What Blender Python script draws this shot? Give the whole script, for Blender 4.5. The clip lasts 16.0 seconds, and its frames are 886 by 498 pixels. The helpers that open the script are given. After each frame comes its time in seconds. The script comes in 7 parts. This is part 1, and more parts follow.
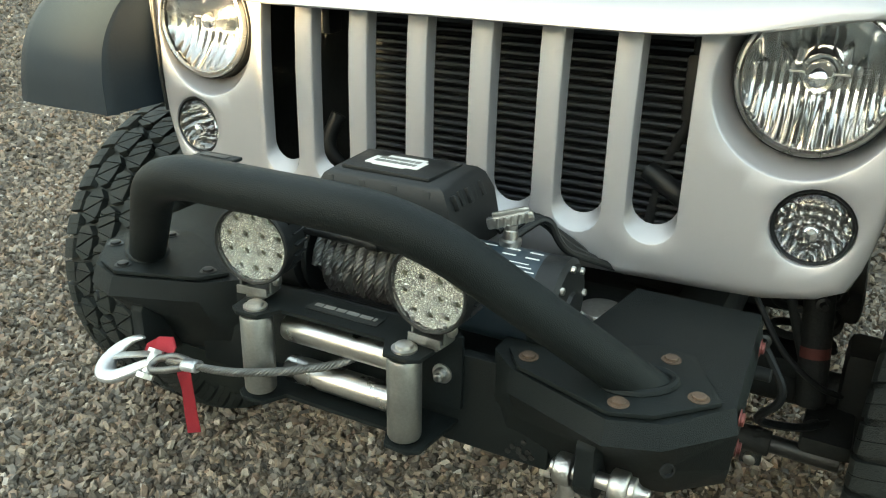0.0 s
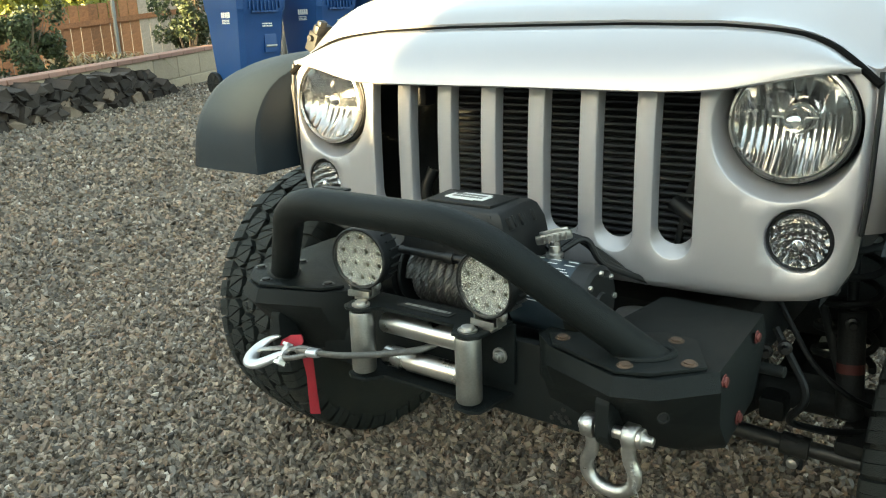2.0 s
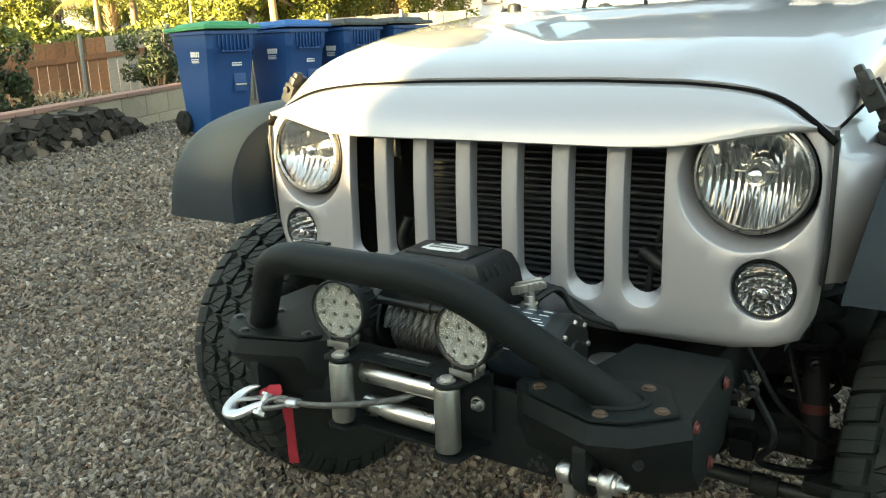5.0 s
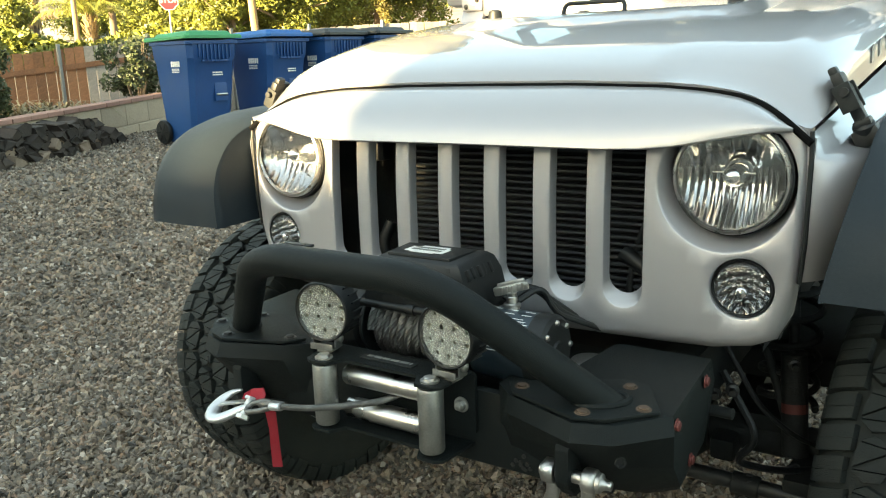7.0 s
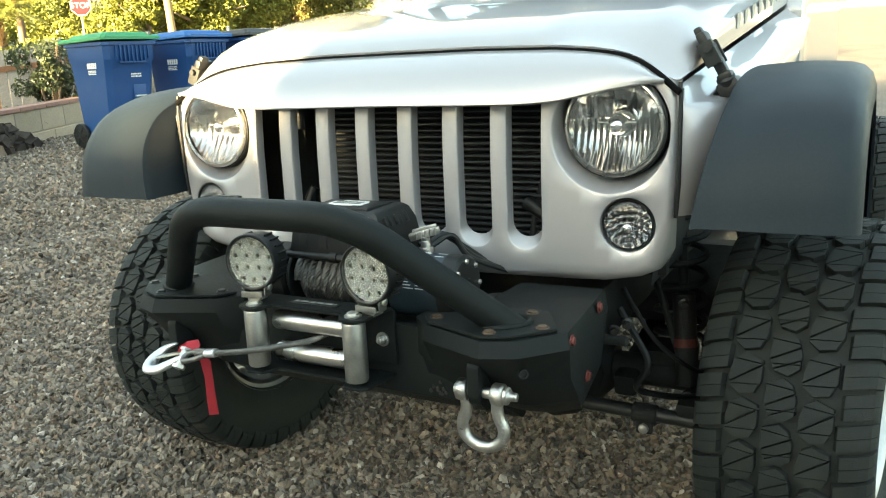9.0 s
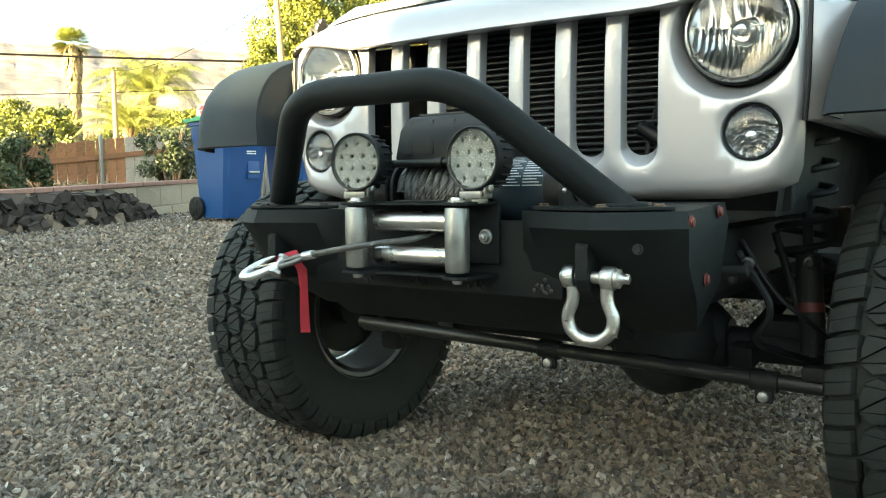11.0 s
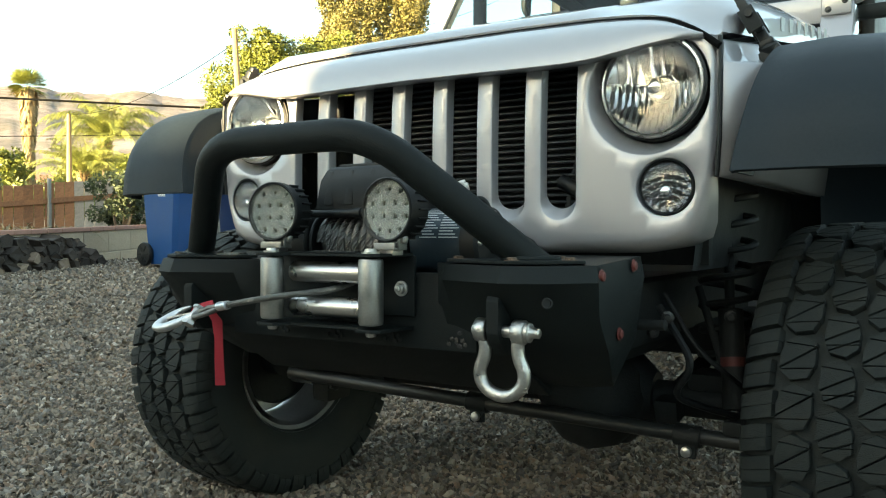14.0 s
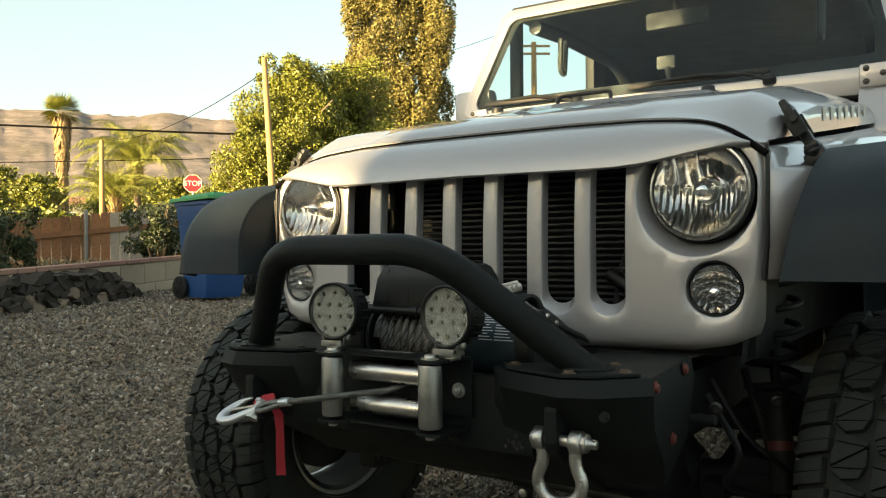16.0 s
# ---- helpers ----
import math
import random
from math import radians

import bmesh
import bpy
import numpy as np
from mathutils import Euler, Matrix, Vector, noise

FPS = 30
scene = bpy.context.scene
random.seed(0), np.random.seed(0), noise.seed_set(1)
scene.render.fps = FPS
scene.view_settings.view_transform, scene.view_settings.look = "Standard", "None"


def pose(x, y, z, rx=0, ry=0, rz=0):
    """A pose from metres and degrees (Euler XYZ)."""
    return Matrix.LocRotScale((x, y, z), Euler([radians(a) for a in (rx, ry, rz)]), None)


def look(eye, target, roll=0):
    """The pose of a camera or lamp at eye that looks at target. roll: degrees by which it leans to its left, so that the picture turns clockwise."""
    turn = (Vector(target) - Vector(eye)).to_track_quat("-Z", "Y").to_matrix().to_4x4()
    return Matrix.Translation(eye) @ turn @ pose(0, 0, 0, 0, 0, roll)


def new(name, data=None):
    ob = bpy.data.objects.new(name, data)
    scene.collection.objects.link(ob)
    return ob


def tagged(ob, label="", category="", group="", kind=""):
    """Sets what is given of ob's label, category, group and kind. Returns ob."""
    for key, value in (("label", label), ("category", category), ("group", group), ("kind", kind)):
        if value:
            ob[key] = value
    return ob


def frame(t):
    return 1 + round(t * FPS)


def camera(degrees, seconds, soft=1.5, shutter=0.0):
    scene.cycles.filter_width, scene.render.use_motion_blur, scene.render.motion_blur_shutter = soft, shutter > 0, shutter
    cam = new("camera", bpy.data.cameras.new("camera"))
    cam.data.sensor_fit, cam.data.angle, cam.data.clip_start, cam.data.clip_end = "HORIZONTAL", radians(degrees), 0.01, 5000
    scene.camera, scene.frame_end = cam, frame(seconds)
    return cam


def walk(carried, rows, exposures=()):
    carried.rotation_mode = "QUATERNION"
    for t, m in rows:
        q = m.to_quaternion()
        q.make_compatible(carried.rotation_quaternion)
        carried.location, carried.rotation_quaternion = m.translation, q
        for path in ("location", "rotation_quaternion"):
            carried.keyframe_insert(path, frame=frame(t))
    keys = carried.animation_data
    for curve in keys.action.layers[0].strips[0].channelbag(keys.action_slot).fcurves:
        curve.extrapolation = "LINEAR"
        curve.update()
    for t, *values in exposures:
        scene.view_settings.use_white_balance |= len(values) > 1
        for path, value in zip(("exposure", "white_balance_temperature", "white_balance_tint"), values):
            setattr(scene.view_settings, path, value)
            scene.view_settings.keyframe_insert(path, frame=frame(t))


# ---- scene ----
cam = camera(56.6, 16.0, soft=1.1)
PATH = [
    (0, (0.594, -1.172, 1.347), (-0.269, 0.469, 0.596), 1.1),
    (0.5, (0.809, -1.258, 1.342), (-0.121, 0.373, 0.654), -0.3),
    (1, (0.967, -1.312, 1.351), (-0.045, 0.281, 0.69), -1.1),
    (1.5, (0.949, -1.35, 1.342), (-0.18, 0.184, 0.733), -2.2),
    (2, (0.874, -1.427, 1.352), (-0.289, 0.103, 0.799), -2.0),
    (2.5, (0.841, -1.515, 1.377), (-0.294, 0.047, 0.857), -1.8),
    (3, (0.839, -1.506, 1.383), (-0.285, 0.075, 0.894), -1.9),
    (3.5, (0.852, -1.47, 1.377), (-0.267, 0.113, 0.887), -1.9),
    (4, (0.873, -1.456, 1.383), (-0.244, 0.13, 0.895), -1.9),
    (6.5, (0.881, -1.465, 1.396), (-0.211, 0.147, 0.94), -2.0),
    (7, (0.884, -1.469, 1.38), (-0.194, 0.153, 0.926), -1.9),
    (7.5, (0.891, -1.476, 1.352), (-0.171, 0.153, 0.881), -1.9),
    (8, (0.907, -1.501, 1.321), (-0.061, 0.173, 0.809), -2.0),
    (8.2, (0.928, -1.514, 1.318), (-0.009, 0.176, 0.801), -2.1),
    (10.3, (1.02, -1.72, 1.142), (0.064, 0.004, 0.808), -3.0),
    (10.5, (1.012, -1.688, 1.061), (0.051, 0.033, 0.726), -2.8),
    (11, (0.961, -1.627, 0.87), (-0.179, 0.01, 0.718), -0.7),
    (11.5, (0.929, -1.615, 0.82), (-0.205, 0.029, 0.723), -0.7),
    (12, (0.922, -1.608, 0.816), (-0.195, 0.05, 0.743), -0.1),
    (12.5, (0.931, -1.601, 0.825), (-0.179, 0.062, 0.758), -0.0),
    (13, (0.951, -1.591, 0.835), (-0.15, 0.078, 0.776), 0.0),
    (13.5, (0.978, -1.58, 0.846), (-0.108, 0.099, 0.796), 0.1),
    (14, (1.019, -1.567, 0.875), (-0.041, 0.129, 0.84), 0.0),
    (14.5, (1.054, -1.571, 0.942), (-0.002, 0.127, 0.91), 0.0),
    (15, (1.039, -1.608, 1.003), (-0.018, 0.09, 0.97), -0.0),
    (15.5, (1.01, -1.638, 1.041), (-0.062, 0.051, 1.022), -0.2),
    (16, (1.002, -1.645, 1.04), (-0.11, 0.016, 1.048), -0.4),
]
LIGHT = [(0.0, 4.0, 6900, -4), (0.5, 4.0, 6900, -4), (1.0, 4.15, 6900, -4), (2.0, 3.75, 6800, -4), (4.0, 3.55, 6800, -4), (7.5, 3.55, 6800, -4), (8.2, 3.72, 6800, -4), (10.5, 3.95, 6500, -6), (12.5, 3.45, 6300, -6), (14.5, 3.2, 6400, -5), (15.3, 2.85, 6900, -2), (16.0, 2.5, 7300, 0)]
walk(cam, [(t, look(eye, target, roll)) for t, eye, target, roll in PATH], LIGHT)

# ---------------- world, sun, exposure ----------------
SUN_EL, SUN_AZ = 9.0, 192.0   # degrees; compass angle of the sun, clockwise from +y
world = bpy.data.worlds.new("evening_sky")
scene.world = world
world.use_nodes = True
wn = world.node_tree.nodes
sky = wn.new("ShaderNodeTexSky")
sky.sky_type = 'NISHITA'
sky.sun_disc = False
sky.sun_elevation = radians(SUN_EL)
sky.sun_rotation = radians(SUN_AZ)
sky.dust_density = 1.5
sky.ozone_density = 1.0
haze = wn.new("ShaderNodeVectorMath")     # thin even evening haze over the whole sky
haze.operation = 'ADD'
haze.inputs[1].default_value = (1.16, 1.14, 1.04)
world.node_tree.links.new(sky.outputs[0], haze.inputs[0])
world.node_tree.links.new(haze.outputs[0], wn["Background"].inputs[0])
wn["Background"].inputs[1].default_value = 0.055
sun_data = bpy.data.lights.new("sun", 'SUN')
sun_data.energy, sun_data.angle, sun_data.color = 5.0, radians(0.6), (1.0, 0.72, 0.42)
sun = new("sun", sun_data)
sd = Vector((math.sin(radians(SUN_AZ)) * math.cos(radians(SUN_EL)), math.cos(radians(SUN_AZ)) * math.cos(radians(SUN_EL)), math.sin(radians(SUN_EL))))
sun.matrix_world = look(sd * 60, (0, 0, 0))


# ---------------- materials ----------------
def mat(name, base, rough=0.5, metal=0.0, var=0.12, scale=8.0, fine=60.0, bump=0.0, bump_scale=120.0, coat=0.0, dirt=None, dirt_amount=0.0, island=0.0, obj_random=0.0, rough_var=0.1, spec=0.5):
    """A surface with variation at two scales, fine relief and, where asked, dirt patches."""
    m = bpy.data.materials.new(name)
    m.use_nodes = True
    nt = m.node_tree
    b = nt.nodes["Principled BSDF"]
    lk = nt.links.new
    tc = nt.nodes.new("ShaderNodeTexCoord")
    n1 = nt.nodes.new("ShaderNodeTexNoise")
    n1.inputs["Scale"].default_value, n1.inputs["Detail"].default_value = scale, 6
    n2 = nt.nodes.new("ShaderNodeTexNoise")
    n2.inputs["Scale"].default_value, n2.inputs["Detail"].default_value = fine, 4
    lk(tc.outputs["Object"], n1.inputs["Vector"])
    lk(tc.outputs["Object"], n2.inputs["Vector"])
    add = nt.nodes.new("ShaderNodeMath")
    add.operation = 'ADD'
    lk(n1.outputs["Fac"], add.inputs[0])
    lk(n2.outputs["Fac"], add.inputs[1])
    src = add.outputs[0]
    if island or obj_random:
        rnd = nt.nodes.new("ShaderNodeNewGeometry") if island else nt.nodes.new("ShaderNodeObjectInfo")
        out = rnd.outputs["Random Per Island"] if island else rnd.outputs["Random"]
        k = nt.nodes.new("ShaderNodeMath")
        k.operation = 'MULTIPLY_ADD'
        lk(out, k.inputs[0])
        k.inputs[1].default_value = 2 * (island or obj_random)
        k.inputs[2].default_value = -(island or obj_random)
        a2 = nt.nodes.new("ShaderNodeMath")
        a2.operation = 'ADD'
        lk(src, a2.inputs[0])
        lk(k.outputs[0], a2.inputs[1])
        src = a2.outputs[0]
    mr = nt.nodes.new("ShaderNodeMapRange")
    mr.inputs["From Min"].default_value, mr.inputs["From Max"].default_value = 0.6, 1.4
    mr.inputs["To Min"].default_value, mr.inputs["To Max"].default_value = 1 - var, 1 + var
    lk(src, mr.inputs["Value"])
    mul = nt.nodes.new("ShaderNodeVectorMath")
    mul.operation = 'SCALE'
    mul.inputs[0].default_value = base
    lk(mr.outputs[0], mul.inputs["Scale"])
    col = mul.outputs[0]
    if dirt:
        n3 = nt.nodes.new("ShaderNodeTexNoise")
        n3.inputs["Scale"].default_value, n3.inputs["Detail"].default_value = scale * 0.7, 8
        lk(tc.outputs["Object"], n3.inputs["Vector"])
        r3 = nt.nodes.new("ShaderNodeMapRange")
        r3.inputs["From Min"].default_value, r3.inputs["From Max"].default_value = 0.5, 0.75
        r3.inputs["To Max"].default_value = dirt_amount
        lk(n3.outputs["Fac"], r3.inputs["Value"])
        mx = nt.nodes.new("ShaderNodeMix")
        mx.data_type = 'RGBA'
        lk(r3.outputs[0], mx.inputs["Factor"])
        lk(col, mx.inputs[6])
        mx.inputs[7].default_value = (*dirt, 1)
        col = mx.outputs[2]
    lk(col, b.inputs["Base Color"])
    rr = nt.nodes.new("ShaderNodeMapRange")
    rr.inputs["From Min"].default_value, rr.inputs["From Max"].default_value = 0.3, 0.7
    rr.inputs["To Min"].default_value, rr.inputs["To Max"].default_value = max(0.02, rough * (1 - rough_var)), min(1, rough * (1 + rough_var))
    lk(n1.outputs["Fac"], rr.inputs["Value"])
    lk(rr.outputs[0], b.inputs["Roughness"])
    b.inputs["Metallic"].default_value = metal
    b.inputs["Coat Weight"].default_value = coat
    b.inputs["Coat Roughness"].default_value = 0.03
    b.inputs["Specular IOR Level"].default_value = spec
    if bump:
        n4 = nt.nodes.new("ShaderNodeTexNoise")
        n4.inputs["Scale"].default_value, n4.inputs["Detail"].default_value = bump_scale, 5
        lk(tc.outputs["Object"], n4.inputs["Vector"])
        bp = nt.nodes.new("ShaderNodeBump")
        bp.inputs["Strength"].default_value, bp.inputs["Distance"].default_value = min(1.0, bump), 0.004
        lk(n4.outputs["Fac"], bp.inputs["Height"])
        lk(bp.outputs[0], b.inputs["Normal"])
    return m


def glass(name, tint=(1, 1, 1), rough=0.0, ior=1.45):
    m = bpy.data.materials.new(name)
    m.use_nodes = True
    b = m.node_tree.nodes["Principled BSDF"]
    b.inputs["Base Color"].default_value = (*tint, 1)
    b.inputs["Roughness"].default_value = rough
    b.inputs["IOR"].default_value = ior
    b.inputs["Transmission Weight"].default_value = 1.0
    return m


def glow(name, colour, strength):
    m = bpy.data.materials.new(name)
    m.use_nodes = True
    b = m.node_tree.nodes["Principled BSDF"]
    b.inputs["Emission Color"].default_value = (*colour, 1)
    b.inputs["Emission Strength"].default_value = strength
    return m


M_PAINT = mat("silver_paint", (0.390, 0.384, 0.397), 0.46, 0.55, 0.03, 5, 900, 0.0, 900, coat=1.0, rough_var=0.05)
M_DECAL = mat("grey_decal", (0.30, 0.305, 0.31), 0.42, 0.5, 0.05, 10, 80)
M_POWDER = mat("black_powder_coat", (0.0090, 0.0115, 0.0118), 0.50, 0, 0.25, 7, 300, 0.35, 700, dirt=(0.024, 0.025, 0.024), dirt_amount=0.15, spec=0.15)
M_FLARE = mat("grey_black_flare_plastic", (0.0195, 0.0265, 0.033), 0.50, 0, 0.12, 4, 200, 0.2, 900, dirt=(0.05, 0.05, 0.05), dirt_amount=0.1, spec=0.15)
M_RUBBER = mat("tyre_rubber", (0.0165, 0.0198, 0.019), 0.68, 0, 0.35, 14, 420, 0.5, 420, dirt=(0.035, 0.033, 0.028), dirt_amount=0.4, spec=0.28)
M_BLACK = mat("black_plastic", (0.0085, 0.0098, 0.0105), 0.48, 0, 0.2, 12, 150, 0.15, 400, spec=0.4)
M_ROD = mat("worn_black_steel", (0.03, 0.031, 0.03), 0.38, 0.3, 0.2, 12, 90, 0.2, 200)
M_DARK = mat("dark_chassis", (0.0145, 0.0165, 0.0165), 0.65, 0.0, 0.3, 10, 80, 0.3, 150, dirt=(0.03, 0.026, 0.022), dirt_amount=0.3, spec=0.3)
M_STEEL = mat("satin_steel", (0.55, 0.54, 0.52), 0.3, 1.0, 0.08, 20, 300, 0.08, 350, rough_var=0.3)
M_ROLLER = mat("dull_rolled_steel", (0.30, 0.30, 0.285), 0.42, 0.9, 0.15, 40, 260, 0.12, 400, rough_var=0.25)
M_ZINC = mat("galvanised_steel", (0.52, 0.51, 0.49), 0.38, 1.0, 0.18, 30, 140, 0.25, 200, rough_var=0.3)
M_SIGNALREF = mat("signal_reflector", (0.24, 0.24, 0.237), 0.15, 1.0, 0.1, 60, 300)
M_CHROME = mat("bright_chrome", (0.85, 0.85, 0.85), 0.06, 1.0, 0.02, 10, 80)
M_BOLT = mat("rusty_bolt", (0.10, 0.068, 0.048), 0.6, 0.4, 0.4, 60, 400, 0.3, 500, obj_random=0.4)
M_DBOLT = mat("dark_bolt", (0.05, 0.05, 0.05), 0.4, 0.8, 0.2, 60, 400)
M_REDBOLT = mat("red_bolt", (0.12, 0.03, 0.026), 0.5, 0.2, 0.2, 60, 400)
M_ROPE = mat("wire_rope", (0.19, 0.19, 0.185), 0.45, 0.85, 0.35, 60, 500, 0.3, 900, dirt=(0.08, 0.07, 0.06), dirt_amount=0.4)
M_RED = mat("red_webbing", (0.33, 0.015, 0.03), 0.75, 0, 0.2, 30, 600, 0.5, 1200)
M_HOOK = mat("zinc_hook", (0.62, 0.63, 0.65), 0.35, 0.8, 0.1, 30, 200, 0.1, 300)
M_GLASS = glass("clear_lens")
M_WSGLASS = glass("windscreen_glass", (0.66, 0.75, 0.73), ior=1.3)
M_REFLECTOR = mat("lamp_reflector", (0.54, 0.54, 0.535), 0.10, 1.0, 0.03, 10, 80)
M_LED = mat("led_reflector", (0.60, 0.61, 0.57), 0.18, 1.0, 0.75, 260, 520, 0.8, 420)
M_LEDCHIP = mat("led_chip", (0.16, 0.155, 0.11), 0.4, 0, 0.1, 60, 300)
M_LABEL = mat("white_print", (0.72, 0.72, 0.70), 0.5, 0, 0.05, 30, 200)
M_NAVY = mat("winch_motor_paint", (0.03, 0.045, 0.06), 0.35, 0.2, 0.15, 20, 200)
M_RAD = mat("radiator_fin", (0.05, 0.055, 0.06), 0.45, 0.5, 0.2, 40, 200)
M_INT = mat("cabin_trim", (0.014, 0.014, 0.016), 0.75, 0, 0.15, 10, 100)
M_BIN = mat("blue_bin_plastic", (0.006, 0.050, 0.185), 0.5, 0, 0.12, 4, 60, 0.2, 120, dirt=(0.05, 0.09, 0.2), dirt_amount=0.12)
M_LIDG = mat("green_lid_plastic", (0.045, 0.25, 0.10), 0.5, 0, 0.1, 4, 60)
M_LIDB = mat("blue_lid_plastic", (0.015, 0.10, 0.32), 0.5, 0, 0.1, 4, 60)
M_LIDK = mat("charcoal_lid_plastic", (0.03, 0.033, 0.036), 0.5, 0, 0.1, 4, 60)
M_BLOCK = mat("concrete_block", (0.40, 0.325, 0.235), 0.9, 0, 0.2, 3, 60, 0.5, 90, obj_random=0.25, dirt=(0.25, 0.20, 0.16), dirt_amount=0.4)
M_CAP = mat("brick_red_cap", (0.30, 0.17, 0.13), 0.9, 0, 0.2, 5, 60, 0.5, 90, obj_random=0.2)
M_MORTAR = mat("mortar", (0.33, 0.28, 0.215), 0.95, 0, 0.15, 8, 80, 0.4, 90)
M_LOG = mat("weathered_split_log", (0.040, 0.031, 0.025), 0.9, 0, 0.4, 6, 60, 0.9, 60, obj_random=0.5)
M_LOGPALE = mat("pale_split_log", (0.20, 0.15, 0.11), 0.9, 0, 0.3, 6, 60, 0.8, 60, obj_random=0.3)
M_FENCE = mat("redwood_board", (0.225, 0.105, 0.050), 0.85, 0, 0.4, 3.5, 45, 0.6, 50, obj_random=0.28, dirt=(0.12, 0.07, 0.045), dirt_amount=0.5)
M_FENCEG = mat("grey_board", (0.29, 0.255, 0.22), 0.9, 0, 0.3, 3.5, 45, 0.6, 50, obj_random=0.28)
M_POLE = mat("pole_wood", (0.34, 0.22, 0.10), 0.85, 0, 0.3, 1.5, 30, 0.5, 40)
M_LEAF = mat("tree_leaf", (0.145, 0.158, 0.022), 0.55, 0, 0.3, 1.0, 6, island=0.9)
M_LEAFD = mat("dry_cypress_leaf", (0.150, 0.132, 0.036), 0.65, 0, 0.3, 1.0, 6, island=0.8)
M_SHRUB = mat("shrub_leaf", (0.045, 0.060, 0.022), 0.6, 0, 0.3, 2, 9, island=0.8)
M_FROND = mat("palm_frond", (0.20, 0.215, 0.045), 0.5, 0, 0.3, 1.0, 6, island=0.6)
M_THATCH = mat("dry_palm_thatch", (0.30, 0.21, 0.10), 0.85, 0, 0.3, 2, 20, 0.6, 30, island=0.4)
M_BARK = mat("grey_bark", (0.16, 0.12, 0.085), 0.9, 0, 0.3, 4, 30, 0.8, 30)
M_DRY = mat("dry_weeds", (0.24, 0.20, 0.12), 0.9, 0, 0.3, 4, 30, island=0.5)
M_HILL = mat("dry_hillside", (0.225, 0.178, 0.162), 0.95, 0, 0.45, 0.006, 0.05, dirt=(0.10, 0.085, 0.055), dirt_amount=0.9)
# brush as dark speckle, boulders as pale speckle
hn, hl = M_HILL.node_tree.nodes, M_HILL.node_tree.links
h_in = hn["Principled BSDF"].inputs["Base Color"]
h_col = h_in.links[0].from_socket
h_tc = hn.new("ShaderNodeTexCoord")
for h_scale, h_lo, h_hi, h_tint in ((0.016, 0.48, 0.56, (0.085, 0.075, 0.05, 1)), (0.05, 0.52, 0.56, (0.05, 0.048, 0.03, 1)), (0.07, 0.57, 0.61, (0.34, 0.30, 0.27, 1))):
    h_n = hn.new("ShaderNodeTexNoise")
    h_n.inputs["Scale"].default_value, h_n.inputs["Detail"].default_value, h_n.inputs["Roughness"].default_value = h_scale, 8, 0.75
    h_r = hn.new("ShaderNodeMapRange")
    h_r.inputs["From Min"].default_value, h_r.inputs["From Max"].default_value, h_r.inputs["To Max"].default_value = h_lo, h_hi, 0.55
    h_m = hn.new("ShaderNodeMix")
    h_m.data_type = 'RGBA'
    hl.new(h_tc.outputs["Object"], h_n.inputs["Vector"])
    hl.new(h_n.outputs["Fac"], h_r.inputs["Value"])
    hl.new(h_r.outputs[0], h_m.inputs["Factor"])
    hl.new(h_col, h_m.inputs[6])
    h_m.inputs[7].default_value = h_tint
    h_col = h_m.outputs[2]
hl.new(h_col, h_in)
M_SIGN = mat("stop_red", (0.45, 0.02, 0.03), 0.45, 0, 0.05, 10, 60)
M_STUCCO = mat("pale_stucco", (0.40, 0.39, 0.36), 0.9, 0, 0.12, 1, 30, 0.4, 60)
M_POST = mat("dull_fence_post", (0.20, 0.20, 0.19), 0.6, 0.4, 0.2, 8, 60)
M_WIRE = mat("black_cable", (0.004, 0.004, 0.004), 0.8, spec=0.05)
M_STONE = mat("gravel_stone", (0.182, 0.159, 0.130), 0.8, 0, 0.38, 3.0, 120, 0.5, 250, island=1.0, spec=0.35)
M_SOIL = mat("gravel_bed", (0.130, 0.107, 0.082), 0.95, 0, 0.45, 1.2, 55, 1.0, 55)
# beyond the loose stones the bed itself is pebbled
gn, gl = M_SOIL.node_tree.nodes, M_SOIL.node_tree.links
g_in = gn["Principled BSDF"].inputs["Base Color"]
g_src = g_in.links[0].from_socket
g_tc = gn.new("ShaderNodeTexCoord")
g_v = gn.new("ShaderNodeTexVoronoi")
g_v.inputs["Scale"].default_value = 48
g_bw = gn.new("ShaderNodeRGBToBW")
g_mr = gn.new("ShaderNodeMapRange")
g_mr.inputs["To Min"].default_value, g_mr.inputs["To Max"].default_value = 0.55, 1.5
g_sc = gn.new("ShaderNodeVectorMath")
g_sc.operation = 'SCALE'
gl.new(g_tc.outputs["Object"], g_v.inputs["Vector"])
gl.new(g_v.outputs["Color"], g_bw.inputs[0])
gl.new(g_bw.outputs[0], g_mr.inputs["Value"])
gl.new(g_src, g_sc.inputs[0])
gl.new(g_mr.outputs[0], g_sc.inputs["Scale"])
gl.new(g_sc.outputs[0], g_in)



# stones of several kinds: grey, tan, rust-brown, near-black and a few pale ones
sn, sl = M_STONE.node_tree.nodes, M_STONE.node_tree.links
s_geo = sn.new("ShaderNodeNewGeometry")
s_wn = sn.new("ShaderNodeTexWhiteNoise")
s_wn.noise_dimensions = '1D'
s_ramp = sn.new("ShaderNodeValToRGB")
s_ramp.color_ramp.interpolation = 'LINEAR'
kinds = [(0.0, (0.105, 0.094, 0.082)), (0.18, (0.158, 0.136, 0.112)), (0.36, (0.208, 0.160, 0.112)), (0.52, (0.19, 0.168, 0.140)), (0.68, (0.195, 0.136, 0.096)), (0.82, (0.24, 0.206, 0.166)), (0.93, (0.27, 0.220, 0.162)), (1.0, (0.37, 0.34, 0.30))]
